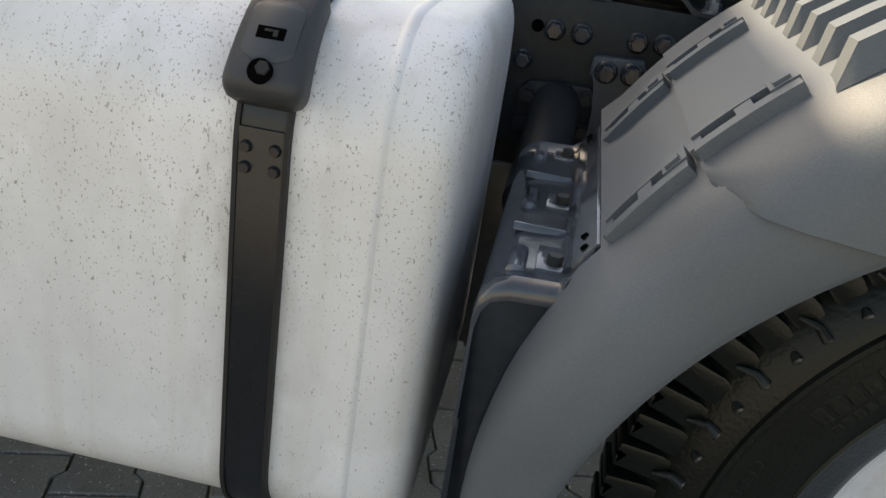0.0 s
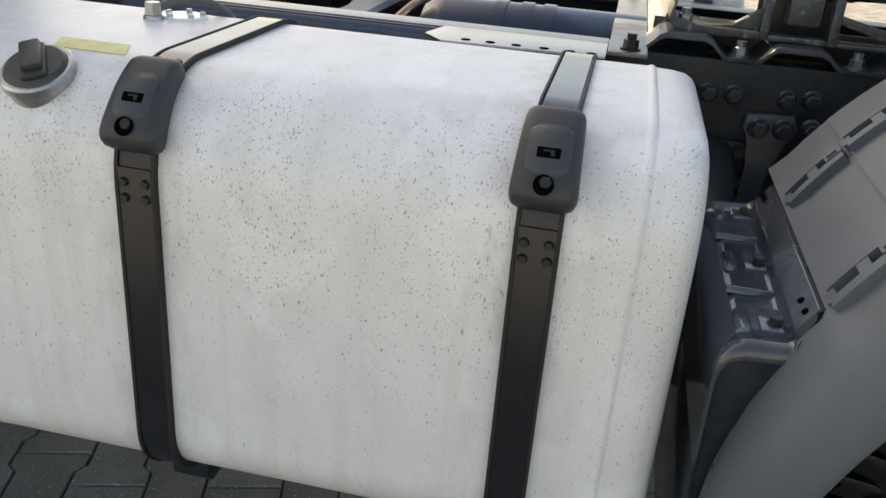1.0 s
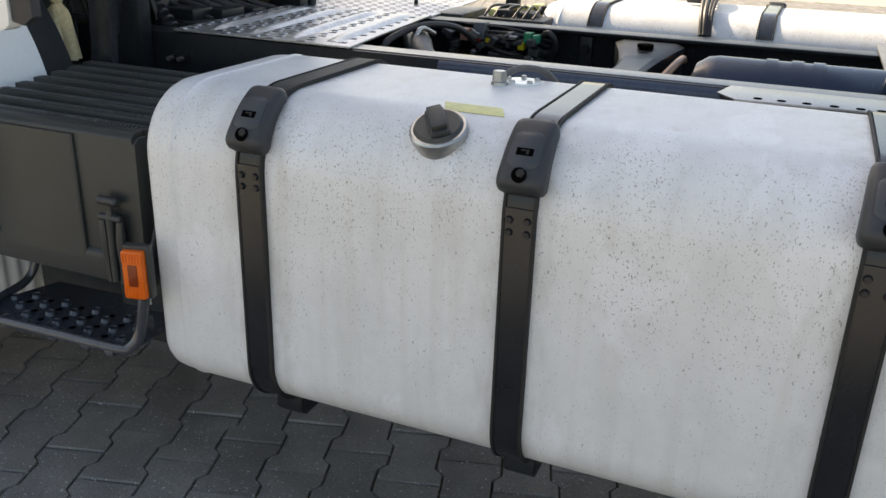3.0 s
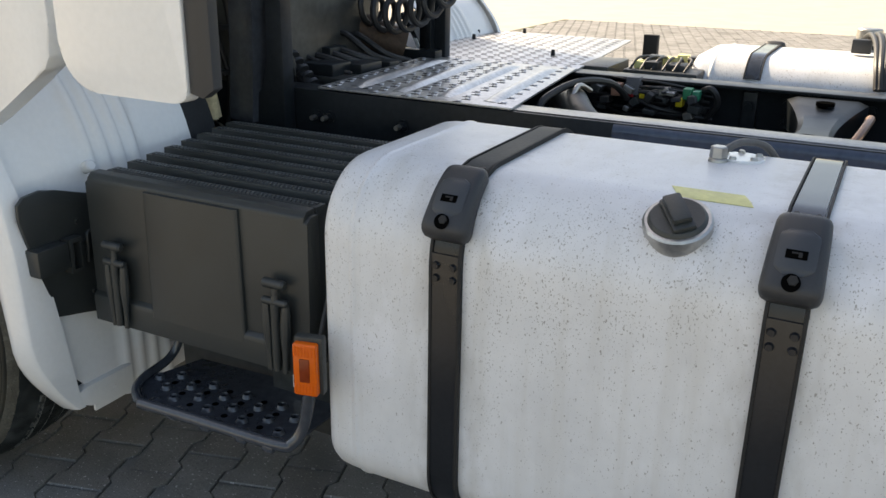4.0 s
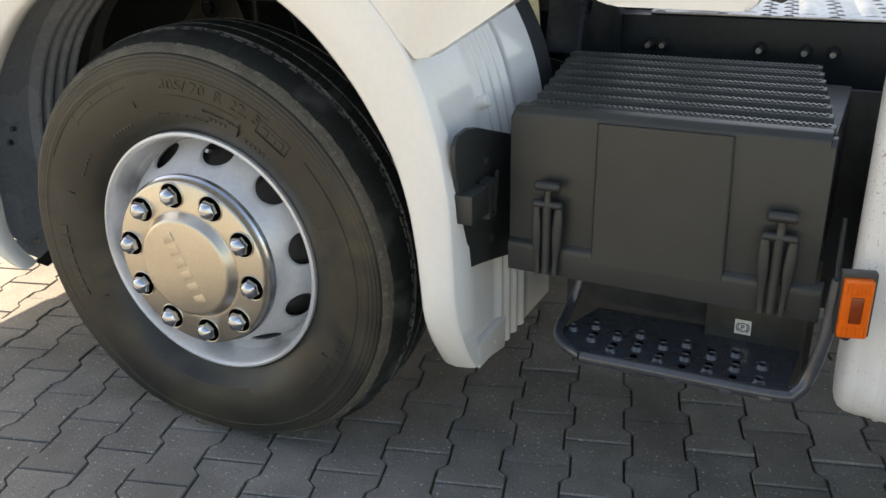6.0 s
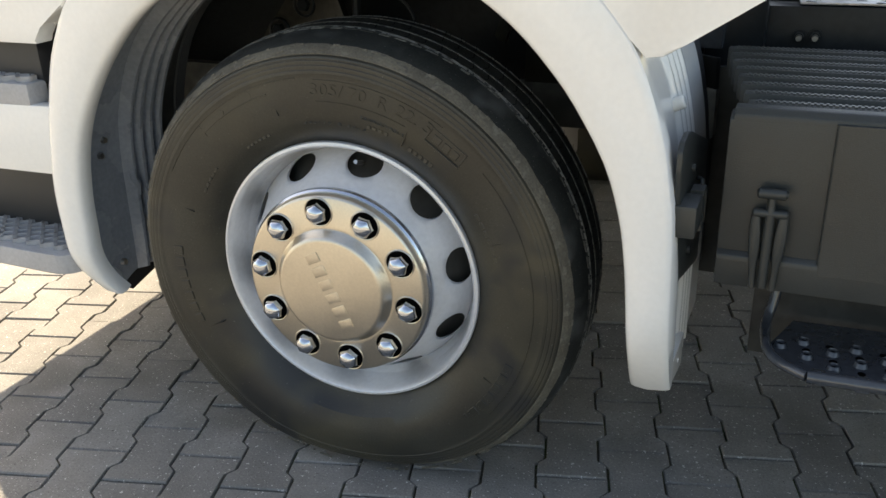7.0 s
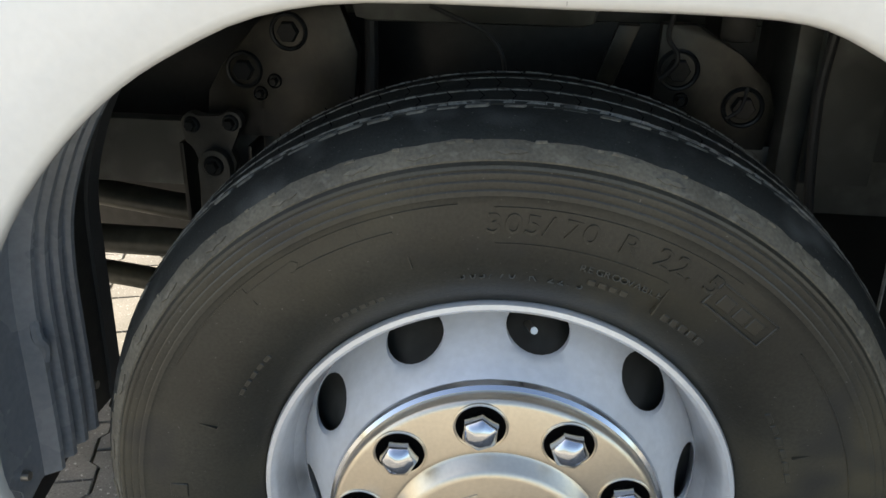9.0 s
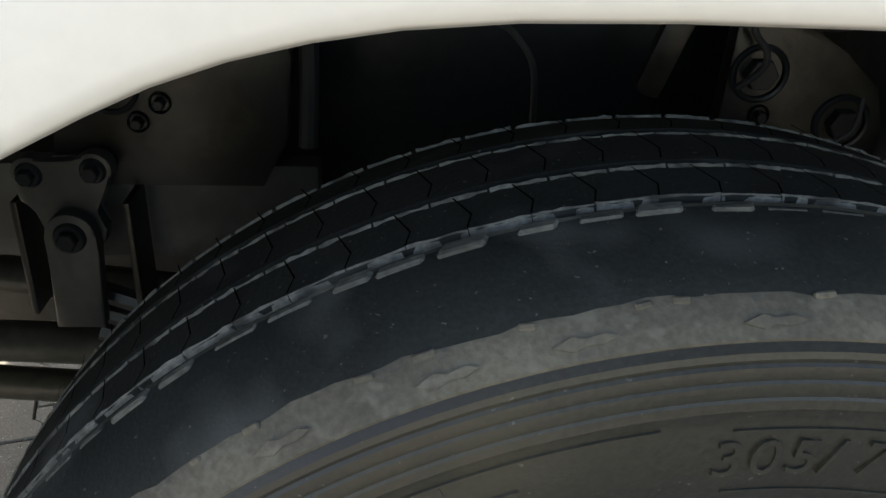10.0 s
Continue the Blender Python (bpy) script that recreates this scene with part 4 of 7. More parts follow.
        part("moulded_line", bm, M_TYRE, wheel, smooth=False)
    for r, a0, a1, w, yy in ((0.432, 150, 97, 0.0016, 0.0333), (0.412, 124, 107, 0.0022, 0.0333), (0.386, 92, 64, 0.0012, 0.0355), (0.428, 92, 55, 0.0012, 0.0333), (0.418, 40, -40, 0.0014, 0.0333)):
        bm = bmesh.new()
        loops = []
        for q in range(41):
            t = radians(a0 + (a1 - a0) * q / 40)
            loops.append([(rr * math.cos(t), y, rr * math.sin(t)) for rr, y in ((r - w, yy + 0.003), (r - w * 0.5, yy - 0.0008), (r + w * 0.5, yy - 0.0008), (r + w, yy + 0.003))])
        rings(bm, loops)
        part("moulded_arc", bm, M_TYRE, wheel)
    bm = bmesh.new()
    disc_with_holes(bm, 10, 116.0)
    part("disc", bm, M_RIM, wheel)
    bm = bmesh.new()
    lathe(bm, [(0.20, 0.10), (0.2075, 0.048), (0.2065, 0.038), (0.2025, 0.034), (0.198, 0.034), (0.198, 0.06)], 96)
    part("disc_edge", bm, M_CHROME, wheel, "bright turned ring")
    bm = bmesh.new()
    lathe(bm, [(0.2005, 0.045), (0.2005, 0.022), (0.1985, 0.018), (0.194, 0.0155), (0.138, 0.0150), (0.1335, 0.0135), (0.130, 0.0140), (0.126, 0.0115), (0.119, -0.003), (0.1155, -0.0065), (0.110, -0.008), (0.0, -0.0095)], 128)
    part("hub_cover", bm, M_HUB, wheel, "polished stainless steel hub cover")
    for k in range(10):
        a = radians(97.3 + 36 * k)
        c = Vector((0.1662 * math.cos(a), 0, 0.1662 * math.sin(a)))
        bm = bmesh.new()
        lathe(bm, [(0.0322, 0.0158), (0.0318, 0.0142), (0.0305, 0.0133), (0.0288, 0.0140), (0.0288, 0.0154)], 36)
        bmesh.ops.translate(bm, vec=c, verts=bm.verts[:])
        part("nut_hole_edge", bm, M_HUB, wheel)
        # flat black disc in place of the shaded recess round the nut
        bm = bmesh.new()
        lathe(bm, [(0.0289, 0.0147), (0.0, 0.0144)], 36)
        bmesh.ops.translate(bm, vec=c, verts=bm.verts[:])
        part("nut_hole_shade", bm, M_RECESS_SHADE, wheel)
        bm = bmesh.new()

        def ring(r, y, hexy):
            out = []
            for q in range(24):
                p = 2 * math.pi * q / 24
                rr = r * (1 - hexy * (1 - math.cos(math.pi / 6) / math.cos((p + math.pi / 6) % (math.pi / 3) - math.pi / 6)))
                out.append((c.x + rr * math.cos(p + a + 0.3), y, c.z + rr * math.sin(p + a + 0.3)))
            return out
        rings(bm, [ring(0.0232, 0.016, 0.6), ring(0.0226, 0.010, 1), ring(0.0222, 0.002, 1), ring(0.0200, -0.003, 0.8), ring(0.014, -0.0075, 0.4), ring(0.006, -0.0105, 0), ring(0.001, -0.011, 0)])
        part("nut", bm, M_CHROME, wheel, "chromed wheel nut cap")
    for k in range(6):
        m = Matrix.Rotation(radians(66), 4, "Y") @ Matrix.Translation((-0.078 + 0.0312 * k, 0, 0))
        bm = bmesh.new()
        box(bm, -0.0105, 0.0105, -0.0108, -0.0085, -0.015, 0.015, 0.0011, 2, m)
        part("raised_mark", bm, M_HUB, wheel)
    bm = bmesh.new()
    tube(bm, [(0.03, 0.13, 0.235), (0.034, 0.10, 0.245), (0.036, 0.085, 0.252)], 0.0045, 8)
    part("valve", bm, M_STEEL, wheel)
    bm = bmesh.new()
    lathe(bm, [(0.18, 0.085), (0.205, 0.085), (0.262, 0.178), (0.2685, 0.190), (0.262, 0.235), (0.215, 0.26), (0.0, 0.29)], 64)
    part("brake_drum", bm, M_DARK, wheel)
    return wheel


def disc_with_holes(bm, count, first):
    """The rim's cone between two radii, with rounded openings all round and their thickness."""
    def at(ang, t, back=0.0):
        r = 0.268 + (0.206 - 0.268) * t ** 1.25
        y = 0.170 + (0.046 - 0.170) * t ** 0.92 + back
        return (r * math.cos(ang), y, r * math.sin(ang))
    half = math.pi / count
    for k in range(count):
        mid = radians(first) + 2 * half * k
        n = 24
        hole, edge, mids = [], [], []
        for q in range(n):
            p = 2 * math.pi * q / n + math.pi / 4
            c, s = math.cos(p), math.sin(p)
            hole.append((mid + 0.160 * c, 0.47 + 0.300 * s))
            sc = 1 / max(abs(c), abs(s))
            edge.append((mid + half * c * sc, 0.5 + 0.5 * s * sc))
        for i, j in zip(hole, edge):
            mids.append(((i[0] * 0.8 + j[0] * 0.2), (i[1] * 0.8 + j[1] * 0.2)))
        deep = [at(*h, back=0.012) for h in hole]
        lps = [deep, [at(h[0], h[1], 0.002) for h in hole], [at(*h) for h in mids], [at(*h) for h in edge]]
        made = [[bm.verts.new(p) for p in lp] for lp in lps]
        for a, b in zip(made, made[1:]):
            for i in range(n):
                j = (i + 1) % n
                bm.faces.new((a[i], a[j], b[j], b[i]))
    bmesh.ops.remove_doubles(bm, verts=bm.verts[:], dist=1e-4)


front_wheel(rail)


# ---------------------------------------------------------------- front mudguard and cab
INNER = [(-0.633, 0.338), (-0.647, 0.385), (-0.651, 0.445), (-0.649, 0.52), (-0.645, 0.60), (-0.626, 0.70), (-0.592, 0.785), (-0.531, 0.880), (-0.462, 0.957), (-0.393, 1.016), (-0.325, 1.057), (-0.245, 1.092),
         (-0.14, 1.1080), (0.05, 1.1075), (0.17, 1.1065), (0.25, 1.101), (0.30, 1.083), (0.35, 1.053), (0.401, 1.012), (0.45, 0.960), (0.496, 0.900), (0.551, 0.804), (0.580, 0.715), (0.593, 0.640), (0.600, 0.568), (0.606, 0.47), (0.606, 0.40), (0.603, 0.336)]
OUTER = [(-0.700, 0.368), (-0.708, 0.405), (-0.714, 0.455), (-0.718, 0.52), (-0.718, 0.62), (-0.70, 0.73), (-0.675, 0.83), (-0.640, 0.93), (-0.58, 1.03), (-0.50, 1.11), (-0.42, 1.16), (-0.30, 1.20),
         (-0.15, 1.215), (0.05, 1.215), (0.20, 1.213), (0.32, 1.205), (0.39, 1.185), (0.45, 1.150), (0.50, 1.11), (0.552, 1.055), (0.602, 0.985), (0.644, 0.875), (0.662, 0.795), (0.674, 0.715), (0.679, 0.61), (0.682, 0.50), (0.682, 0.41), (0.681, 0.342)]


def dense(poly, k=3):
    out = []
    for i in range(len(poly) - 1):
        a, b, c, d = poly[max(i - 1, 0)], poly[i], poly[i + 1], poly[min(i + 2, len(poly) - 1)]
        for s in range(k):
            t = s / k
            out.append(tuple(0.5 * (2 * b[n] + (c[n] - a[n]) * t + (2 * a[n] - 5 * b[n] + 4 * c[n] - d[n]) * t * t + (3 * b[n] - a[n] - 3 * c[n] + d[n]) * t ** 3) for n in (0, 1)))
    out.append(poly[-1])
    return out


def front_mudguard():
    root = thing("front_mudguard", "glossy white moulded mudguard arching over the front wheel", "mudguard")
    bm = bmesh.new()
    loops = []
    ins, outs = dense(INNER), dense(OUTER)
    for k, (a, b) in enumerate(zip(ins, outs)):
        a, b = Vector(a), Vector(b)
        d = (b - a).normalized()
        low = max(0.0, 0.52 - (a.y + b.y) / 2) / 0.18 if a.x > 0 else max(0.0, 0.47 - (a.y + b.y) / 2) / 0.12
        bend = (0.088 if a.x > 0 else 0.052) * low ** 1.7
        back = 0.022 + max(0.0, min(0.075, (1.0 - b.y) * 0.115)) if a.x > 0 else 0.05
        sect = [(a + d * 0.010, 0.050 + bend), (a + d * 0.002, 0.030 + bend), (a, 0.010 + bend), (a + d * 0.004, 0.002 + bend), (a + d * 0.012, -0.003 + bend), (a + (b - a) * 0.45, -0.010 + bend), (a + (b - a) * 0.85, -0.007 + bend), (b - d * 0.003, -0.0035 + bend), (b, 0.0 + bend), (b + d * 0.0005, max(back - 0.004, 0.012 + bend)), (b + d * 0.0005, max(back, 0.016 + bend)),
                (b - d * 0.004, max(back, 0.016 + bend)), (b - d * 0.006, 0.006 + bend), (a + (b - a) * 0.5, 0.002 + bend), (a + d * 0.012, 0.012 + bend), (a + d * 0.014, 0.05 + bend)]
        loops.append([(p.x, y, p.y) for p, y in sect])
    rings(bm, loops)
    part("arch", bm, M_WHITE, root, angle=38)
    # rear splash panel with ribs
    prof = dense([(0.662, 0.305), (0.662, 0.41), (0.662, 0.50), (0.659, 0.60), (0.652, 0.70), (0.638, 0.80), (0.613, 0.90), (0.576, 0.985), (0.525, 1.06), (0.455, 1.12), (0.36, 1.17), (0.2, 1.2)], 3)
    bm = bmesh.new()
    rows = []
    for i, (x, z) in enumerate(prof):
        rad = Vector((x - 0.0, z - 0.478)).normalized()
        lp = []
        for y, h in ((0.022 + 0.122 * max(0.0, min(1.0, (0.50 - z) / 0.14)), 0.0), (0.215, 0.0), (0.232, 0.0), (0.239, 0.0045), (0.245, 0.007), (0.253, 0.007), (0.259, 0.0045), (0.266, 0.0), (0.274, 0.0), (0.281, 0.0045), (0.287, 0.007), (0.295, 0.007), (0.301, 0.0045), (0.308, 0.0), (0.316, 0.0), (0.323, 0.0045), (0.329, 0.007), (0.337, 0.007), (0.343, 0.0045), (0.350, 0.0), (0.358, 0.0), (0.365, 0.0045), (0.371, 0.007), (0.379, 0.007), (0.385, 0.0045), (0.392, 0.0), (0.42, 0.0), (0.56, 0.0)):
            lp.append((x + rad.x * h, y, z + rad.y * h))
        lp += [(x - rad.x * 0.006, 0.56, z - rad.y * 0.006), (x - rad.x * 0.006, 0.022 + 0.122 * max(0.0, min(1.0, (0.50 - z) / 0.14)), z - rad.y * 0.006)]
        rows.append(lp)
    rings(bm, rows)
    part("splash_panel", bm, M_WHITE, root, angle=50)
    bm = bmesh.new()
    mat_rows = []
    for x, z in prof[2:26]:
        rad = Vector((x, z - 0.478)).normalized()
        mat_rows.append([(x - rad.x * h, y, z - rad.y * h) for y, h in ((0.085, 0.0075), (0.66, 0.0075), (0.66, 0.026), (0.085, 0.022))])
    rings(bm, mat_rows)
    # the mat's pale specks are highlights on its bristles, painted in
    part("spray_mat", bm, material("bristle_mat_glints", (0.013, 0.014, 0.015), 0.6, 0.0, 0.5, 60.0, 1.0, 420.0, spots=[((0.07, 0.075, 0.08), 260.0, 0.62, 0.70, (3, 3, 1))]), root, "black bristly spray suppression mat")
    bm = bmesh.new()
    rings(bm, [[(x - 0.028, y, z) for y in (0.652, 0.664)] + [(x - 0.012, y, z) for y in (0.664, 0.652)] for x, z in prof[1:22]])
    part("mat_edge", bm, material("pale_edge", (0.74, 0.74, 0.71), 0.6, 0.0, 0.3, 40.0), root, "pale torn edge of the spray mat")
    bm = bmesh.new()
    face = [(0.0012, 1.1125), (-0.0035, 1.1208), (-0.0108, 1.157), (-0.0055, 1.194), (0.003, 1.210)]
    prism(bm, face + [(y + 0.004, z) for y, z in face[::-1]], "x", 0.0421, 0.0429)
    part("panel_joint", bm, material("joint_shade", (0.45, 0.44, 0.42), 0.6), root)
    bm = bmesh.new()
    cyl(bm, (0.614, 0.232, 0.851), (0.646, 0.232, 0.864), 0.013, seg=20, bevel=0.003)
    part("plug", bm, M_WHITE, root)
    bm = bmesh.new()
    prism(bm, [(0.092, 0.350), (0.122, 0.334), (0.238, 0.312), (0.246, 0.316), (0.248, 0.384), (0.122, 0.384), (0.094, 0.380)], "x", 0.652, 0.6785, 0.003)
    block = part("lower_block", bm, M_WHITE, root)
    bm = bmesh.new()
    cyl(bm, (0.676, 0.190, 0.350), (0.6795, 0.190, 0.350), 0.005, seg=12)
    part("plug", bm, M_WHITE, block)
    # grey liner in front of the wheel, seen from inside
    prof = dense([(-0.730, 0.322), (-0.726, 0.39), (-0.722, 0.50), (-0.718, 0.62), (-0.706, 0.72), (-0.680, 0.80), (-0.635, 0.89), (-0.57, 0.97), (-0.47, 1.05), (-0.36, 1.11), (-0.2, 1.15), (0.0, 1.17), (0.25, 1.165), (0.40, 1.14)], 3)
    bm = bmesh.new()
    rows = []
    for x, z in prof:
        rad = Vector((x, z - 0.478)).normalized()
        lp = []
        start = 0.045 + 0.115 * max(0.0, min(1.0, (0.46 - z) / 0.12))
        for y, h in [(start, 0.0), (start + 0.02, 0.002)] + [(0.236 + 0.0365 * q + dy, h) for q in range(4) for dy, h in ((-0.016, 0.002), (-0.011, -0.010), (-0.005, -0.024), (0.003, -0.025), (0.008, -0.012), (0.011, 0.002))] + [(0.366, 0.002)]:
            lp.append((x + rad.x * h, y, z + rad.y * h))
        lp += [(x + rad.x * 0.008, 0.366, z + rad.y * 0.008), (x + rad.x * 0.008, start, z + rad.y * 0.008)]
        rows.append(lp)
    rings(bm, rows)
    liner = part("inner_liner", bm, M_LINER, root, "grey ribbed plastic wheel arch liner", angle=50)
    # torn lower lip of the liner and the black mat hanging under it
    bm = bmesh.new()
    prism(bm, [(0.115, 0.352), (0.174, 0.305), (0.215, 0.325), (0.236, 0.324), (0.236, 0.345), (0.115, 0.385)], "x", -0.739, -0.732, 0.002)
    part("liner_flap", bm, M_LINER, liner)
    bm = bmesh.new()
    prism(bm, [(0.165, 0.296), (0.215, 0.322), (0.43, 0.372), (0.43, 0.325), (0.20, 0.268)], "x", -0.750, -0.741, 0.002)
    part("hanging_mat", bm, M_RUBBER, liner, "black rubber mat under the liner")
    bm = bmesh.new()
    tube(bm, [(-0.703, 0.236, 0.60), (-0.699, 0.230, 0.575), (-0.697, 0.238, 0.556), (-0.702, 0.240, 0.53)], 0.009, 8)
    part("torn_rib", bm, M_LINER, liner)
    bm = bmesh.new()
    rings(bm, [[(x + dx, y, z) for y, dx in ((0.367, 0.0), (0.434 - 0.09 * max(0.0, z - 0.62), 0.0), (0.434 - 0.09 * max(0.0, z - 0.62), -0.008), (0.367, -0.008))] for x, z in prof])
    part("inner_wall", bm, M_DARK, root, "black inner wall of the wheel arch")
    bm = bmesh.new()
    rings(bm, [[(x + dx, y, z) for y, dx in ((0.435 - 0.09 * max(0.0, z - 0.62), 0.006), (0.472 - 0.10 * max(0.0, z - 0.62), 0.006), (0.472 - 0.10 * max(0.0, z - 0.62), -0.004), (0.435 - 0.09 * max(0.0, z - 0.62), -0.004))] for x, z in prof])
    part("wall_strip", bm, material("strip_grey", (0.065, 0.069, 0.072), 0.45), root, "dark grey strip inside the wheel arch")
    for x, y, z in ((-0.716, 0.150, 0.655), (-0.726, 0.170, 0.363), (-0.712, 0.165, 0.690), (-0.680, 0.350, 0.80), (-0.722, 0.380, 0.39)):
        bm = bmesh.new()
        cyl(bm, (x - 0.004, y, z), (x + 0.008, y, z), 0.009, 0.007, 14)
        part("clip", bm, M_STEEL, liner)
    return root


near_guard = front_mudguard()


def latch_bracket():
    root = thing("bracket", "black moulded bracket with buckle strap behind the white mudguard", "bracket")
    bm = bmesh.new()
    prism(bm, [(0.072, 0.572), (0.040, 0.690), (0.014, 0.800), (0.016, 0.832), (0.032, 0.846), (0.072, 0.851), (0.110, 0.842), (0.36, 0.76), (0.36, 0.50), (0.160, 0.553)], "x", 0.669, 0.679, 0.004)
    part("plate", bm, M_BLACK, root)
    bm = bmesh.new()
    box(bm, 0.664, 0.708, 0.022, 0.098, 0.680, 0.738, 0.006)
    part("buckle", bm, M_BLACK, root)
    bm = bmesh.new()
    box(bm, 0.676, 0.688, 0.095, 0.165, 0.684, 0.722, 0.003)
    part("strap", bm, M_BLACK, root)
    bm = bmesh.new()
    loop = [[(0.098, 0.668), (0.132, 0.668), (0.132, 0.742), (0.098, 0.742)], [(0.105, 0.676), (0.125, 0.676), (0.125, 0.734), (0.105, 0.734)]]
    rings(bm, [[(x, y, z) for y, z in loop[q]] for x, q in ((0.686, 0), (0.708, 0), (0.710, 1), (0.688, 1))], cap=False)
    part("buckle_frame", bm, M_BLACK, root)
    bm = bmesh.new()
    tube(bm, [(0.694, 0.153, 0.676), (0.698, 0.152, 0.71), (0.698, 0.154, 0.738), (0.694, 0.164, 0.742), (0.688, 0.172, 0.740)], 0.004, 8)
    part("hook", bm, M_BLACK, root)
    for y, z in ((0.148, 0.766), (0.17, 0.60)):
        bm = bmesh.new()
        cyl(bm, (0.678, y, z), (0.685, y, z), 0.007, seg=14)
        part("bolt", bm, M_BLACK, root)


latch_bracket()


def cab():
    root = thing("cab", "white truck cab with smooth side fairings above the front wheel", "truck cab")
    bm = bmesh.new()
    top = [p for p in dense(OUTER) if p[1] > 1.0]
    poly = [(-1.38, 0.95), (-0.675, 0.95)] + [(-0.66, 0.99)] + top + [(0.612, 0.982), (0.640, 0.986), (0.672, 1.006), (0.735, 1.046), (0.80, 1.088), (0.838, 1.112), (0.853, 1.135), (0.860, 1.19), (0.862, 2.3), (-1.38, 2.3)]
    prism(bm, poly, "y", -0.002, 0.044, 0.006)
    part("side_skirt", bm, M_WHITE, root)
    bm = bmesh.new()
    box(bm, -1.42, 0.30, 0.06, 2.43, 1.25, 3.3, 0.08, 3)
    part("shell", bm, M_WHITE, root)
    bm = bmesh.new()
    prism(bm, [(-1.0, 3.28), (-0.6, 3.7), (0.25, 3.85), (0.28, 3.28)], "y", 0.15, 2.34, 0.05)
    part("roof_spoiler", bm, M_WHITE, root)
    bm = bmesh.new()
    box(bm, -1.46, -1.30, 0.08, 2.41, 0.36, 1.3, 0.05, 3)
    part("bumper", bm, M_WHITE, root)
    # side air deflector behind the cab
    bm = bmesh.new()
    prism(bm, [(0.885, 2.3), (0.885, 1.17)] + arc(0.965, 1.163, 0.08, 180, 270, 8) + [(1.13, 1.082)] + arc(1.145, 1.105, 0.022, 270, 360, 5) + [(1.170, 2.3)], "y", -0.005, 0.03, 0.005)
    part("side_deflector", bm, M_WHITE, root)
    bm = bmesh.new()
    prism(bm, [(1.172, 2.3), (1.169, 1.10), (1.195, 1.094), (1.218, 1.11), (1.222, 2.3)], "y", 0.0, 0.022, 0.003)
    part("deflector_edge", bm, M_CLAMP, root, "grey rubber edge strip")
    # entry steps ahead of the wheel
    bm = bmesh.new()
    prism(bm, [(-0.70, 0.655), (-0.675, 0.80), (-0.68, 0.815), (-1.25, 0.80), (-1.25, 0.645)], "y", 0.0, 0.04, 0.004)
    part("entry_panel", bm, M_WHITE, root)
    bm = bmesh.new()
    box(bm, -1.25, -0.755, 0.130, 0.30, 0.44, 0.66, 0.004)
    part("entry_recess", bm, M_CLAMP, root)
    bm = bmesh.new()
    box(bm, -1.25, -0.735, 0.05, 0.30, 0.82, 0.95, 0.004)
    part("entry_recess", bm, M_CLAMP, root)
    for z, x1 in ((0.86, -0.735), (0.452, -0.745)):
        bm = bmesh.new()
        edge = [(-1.25, -0.012), (x1 - 0.02, -0.012)] + arc(x1 - 0.01, 0.038, 0.05, -90, 0, 6) + [(x1 + 0.02, 0.10), (x1, 0.16), (-1.25, 0.16)] if z < 0.6 else [(-1.25, 0.0), (x1, 0.0), (x1, 0.16), (-1.25, 0.16)]
        prism(bm, edge, "z", z - 0.05, z, 0.005)
        st = part("entry_step", bm, material("step_grey", (0.40, 0.40, 0.41), 0.6), root)
        bm = bmesh.new()
        for i in range(14):
            for s in (-1, 1):
                m = Matrix.Translation((-1.2 + 0.045 * i, 0.08, z)) @ pose(0, 0, 0, 0, 0, 45 * s)
                box(bm, -0.10, 0.10, -0.004, 0.004, -0.001, 0.012, 0, 1, m)
        bmesh.ops.bisect_plane(bm, geom=bm.verts[:] + bm.edges[:] + bm.faces[:], plane_co=(x1 - 0.012, 0, 0), plane_no=(1, 0, 0), clear_outer=True)
        bmesh.ops.bisect_plane(bm, geom=bm.verts[:] + bm.edges[:] + bm.faces[:], plane_co=(0, 0.012, 0), plane_no=(0, -1, 0), clear_outer=True)
        bmesh.ops.bisect_plane(bm, geom=bm.verts[:] + bm.edges[:] + bm.faces[:], plane_co=(0, 0.15, 0), plane_no=(0, 1, 0), clear_outer=True)
        part("grip_lattice", bm, st.data.materials[0], st, smooth=False)
    return root


cab()


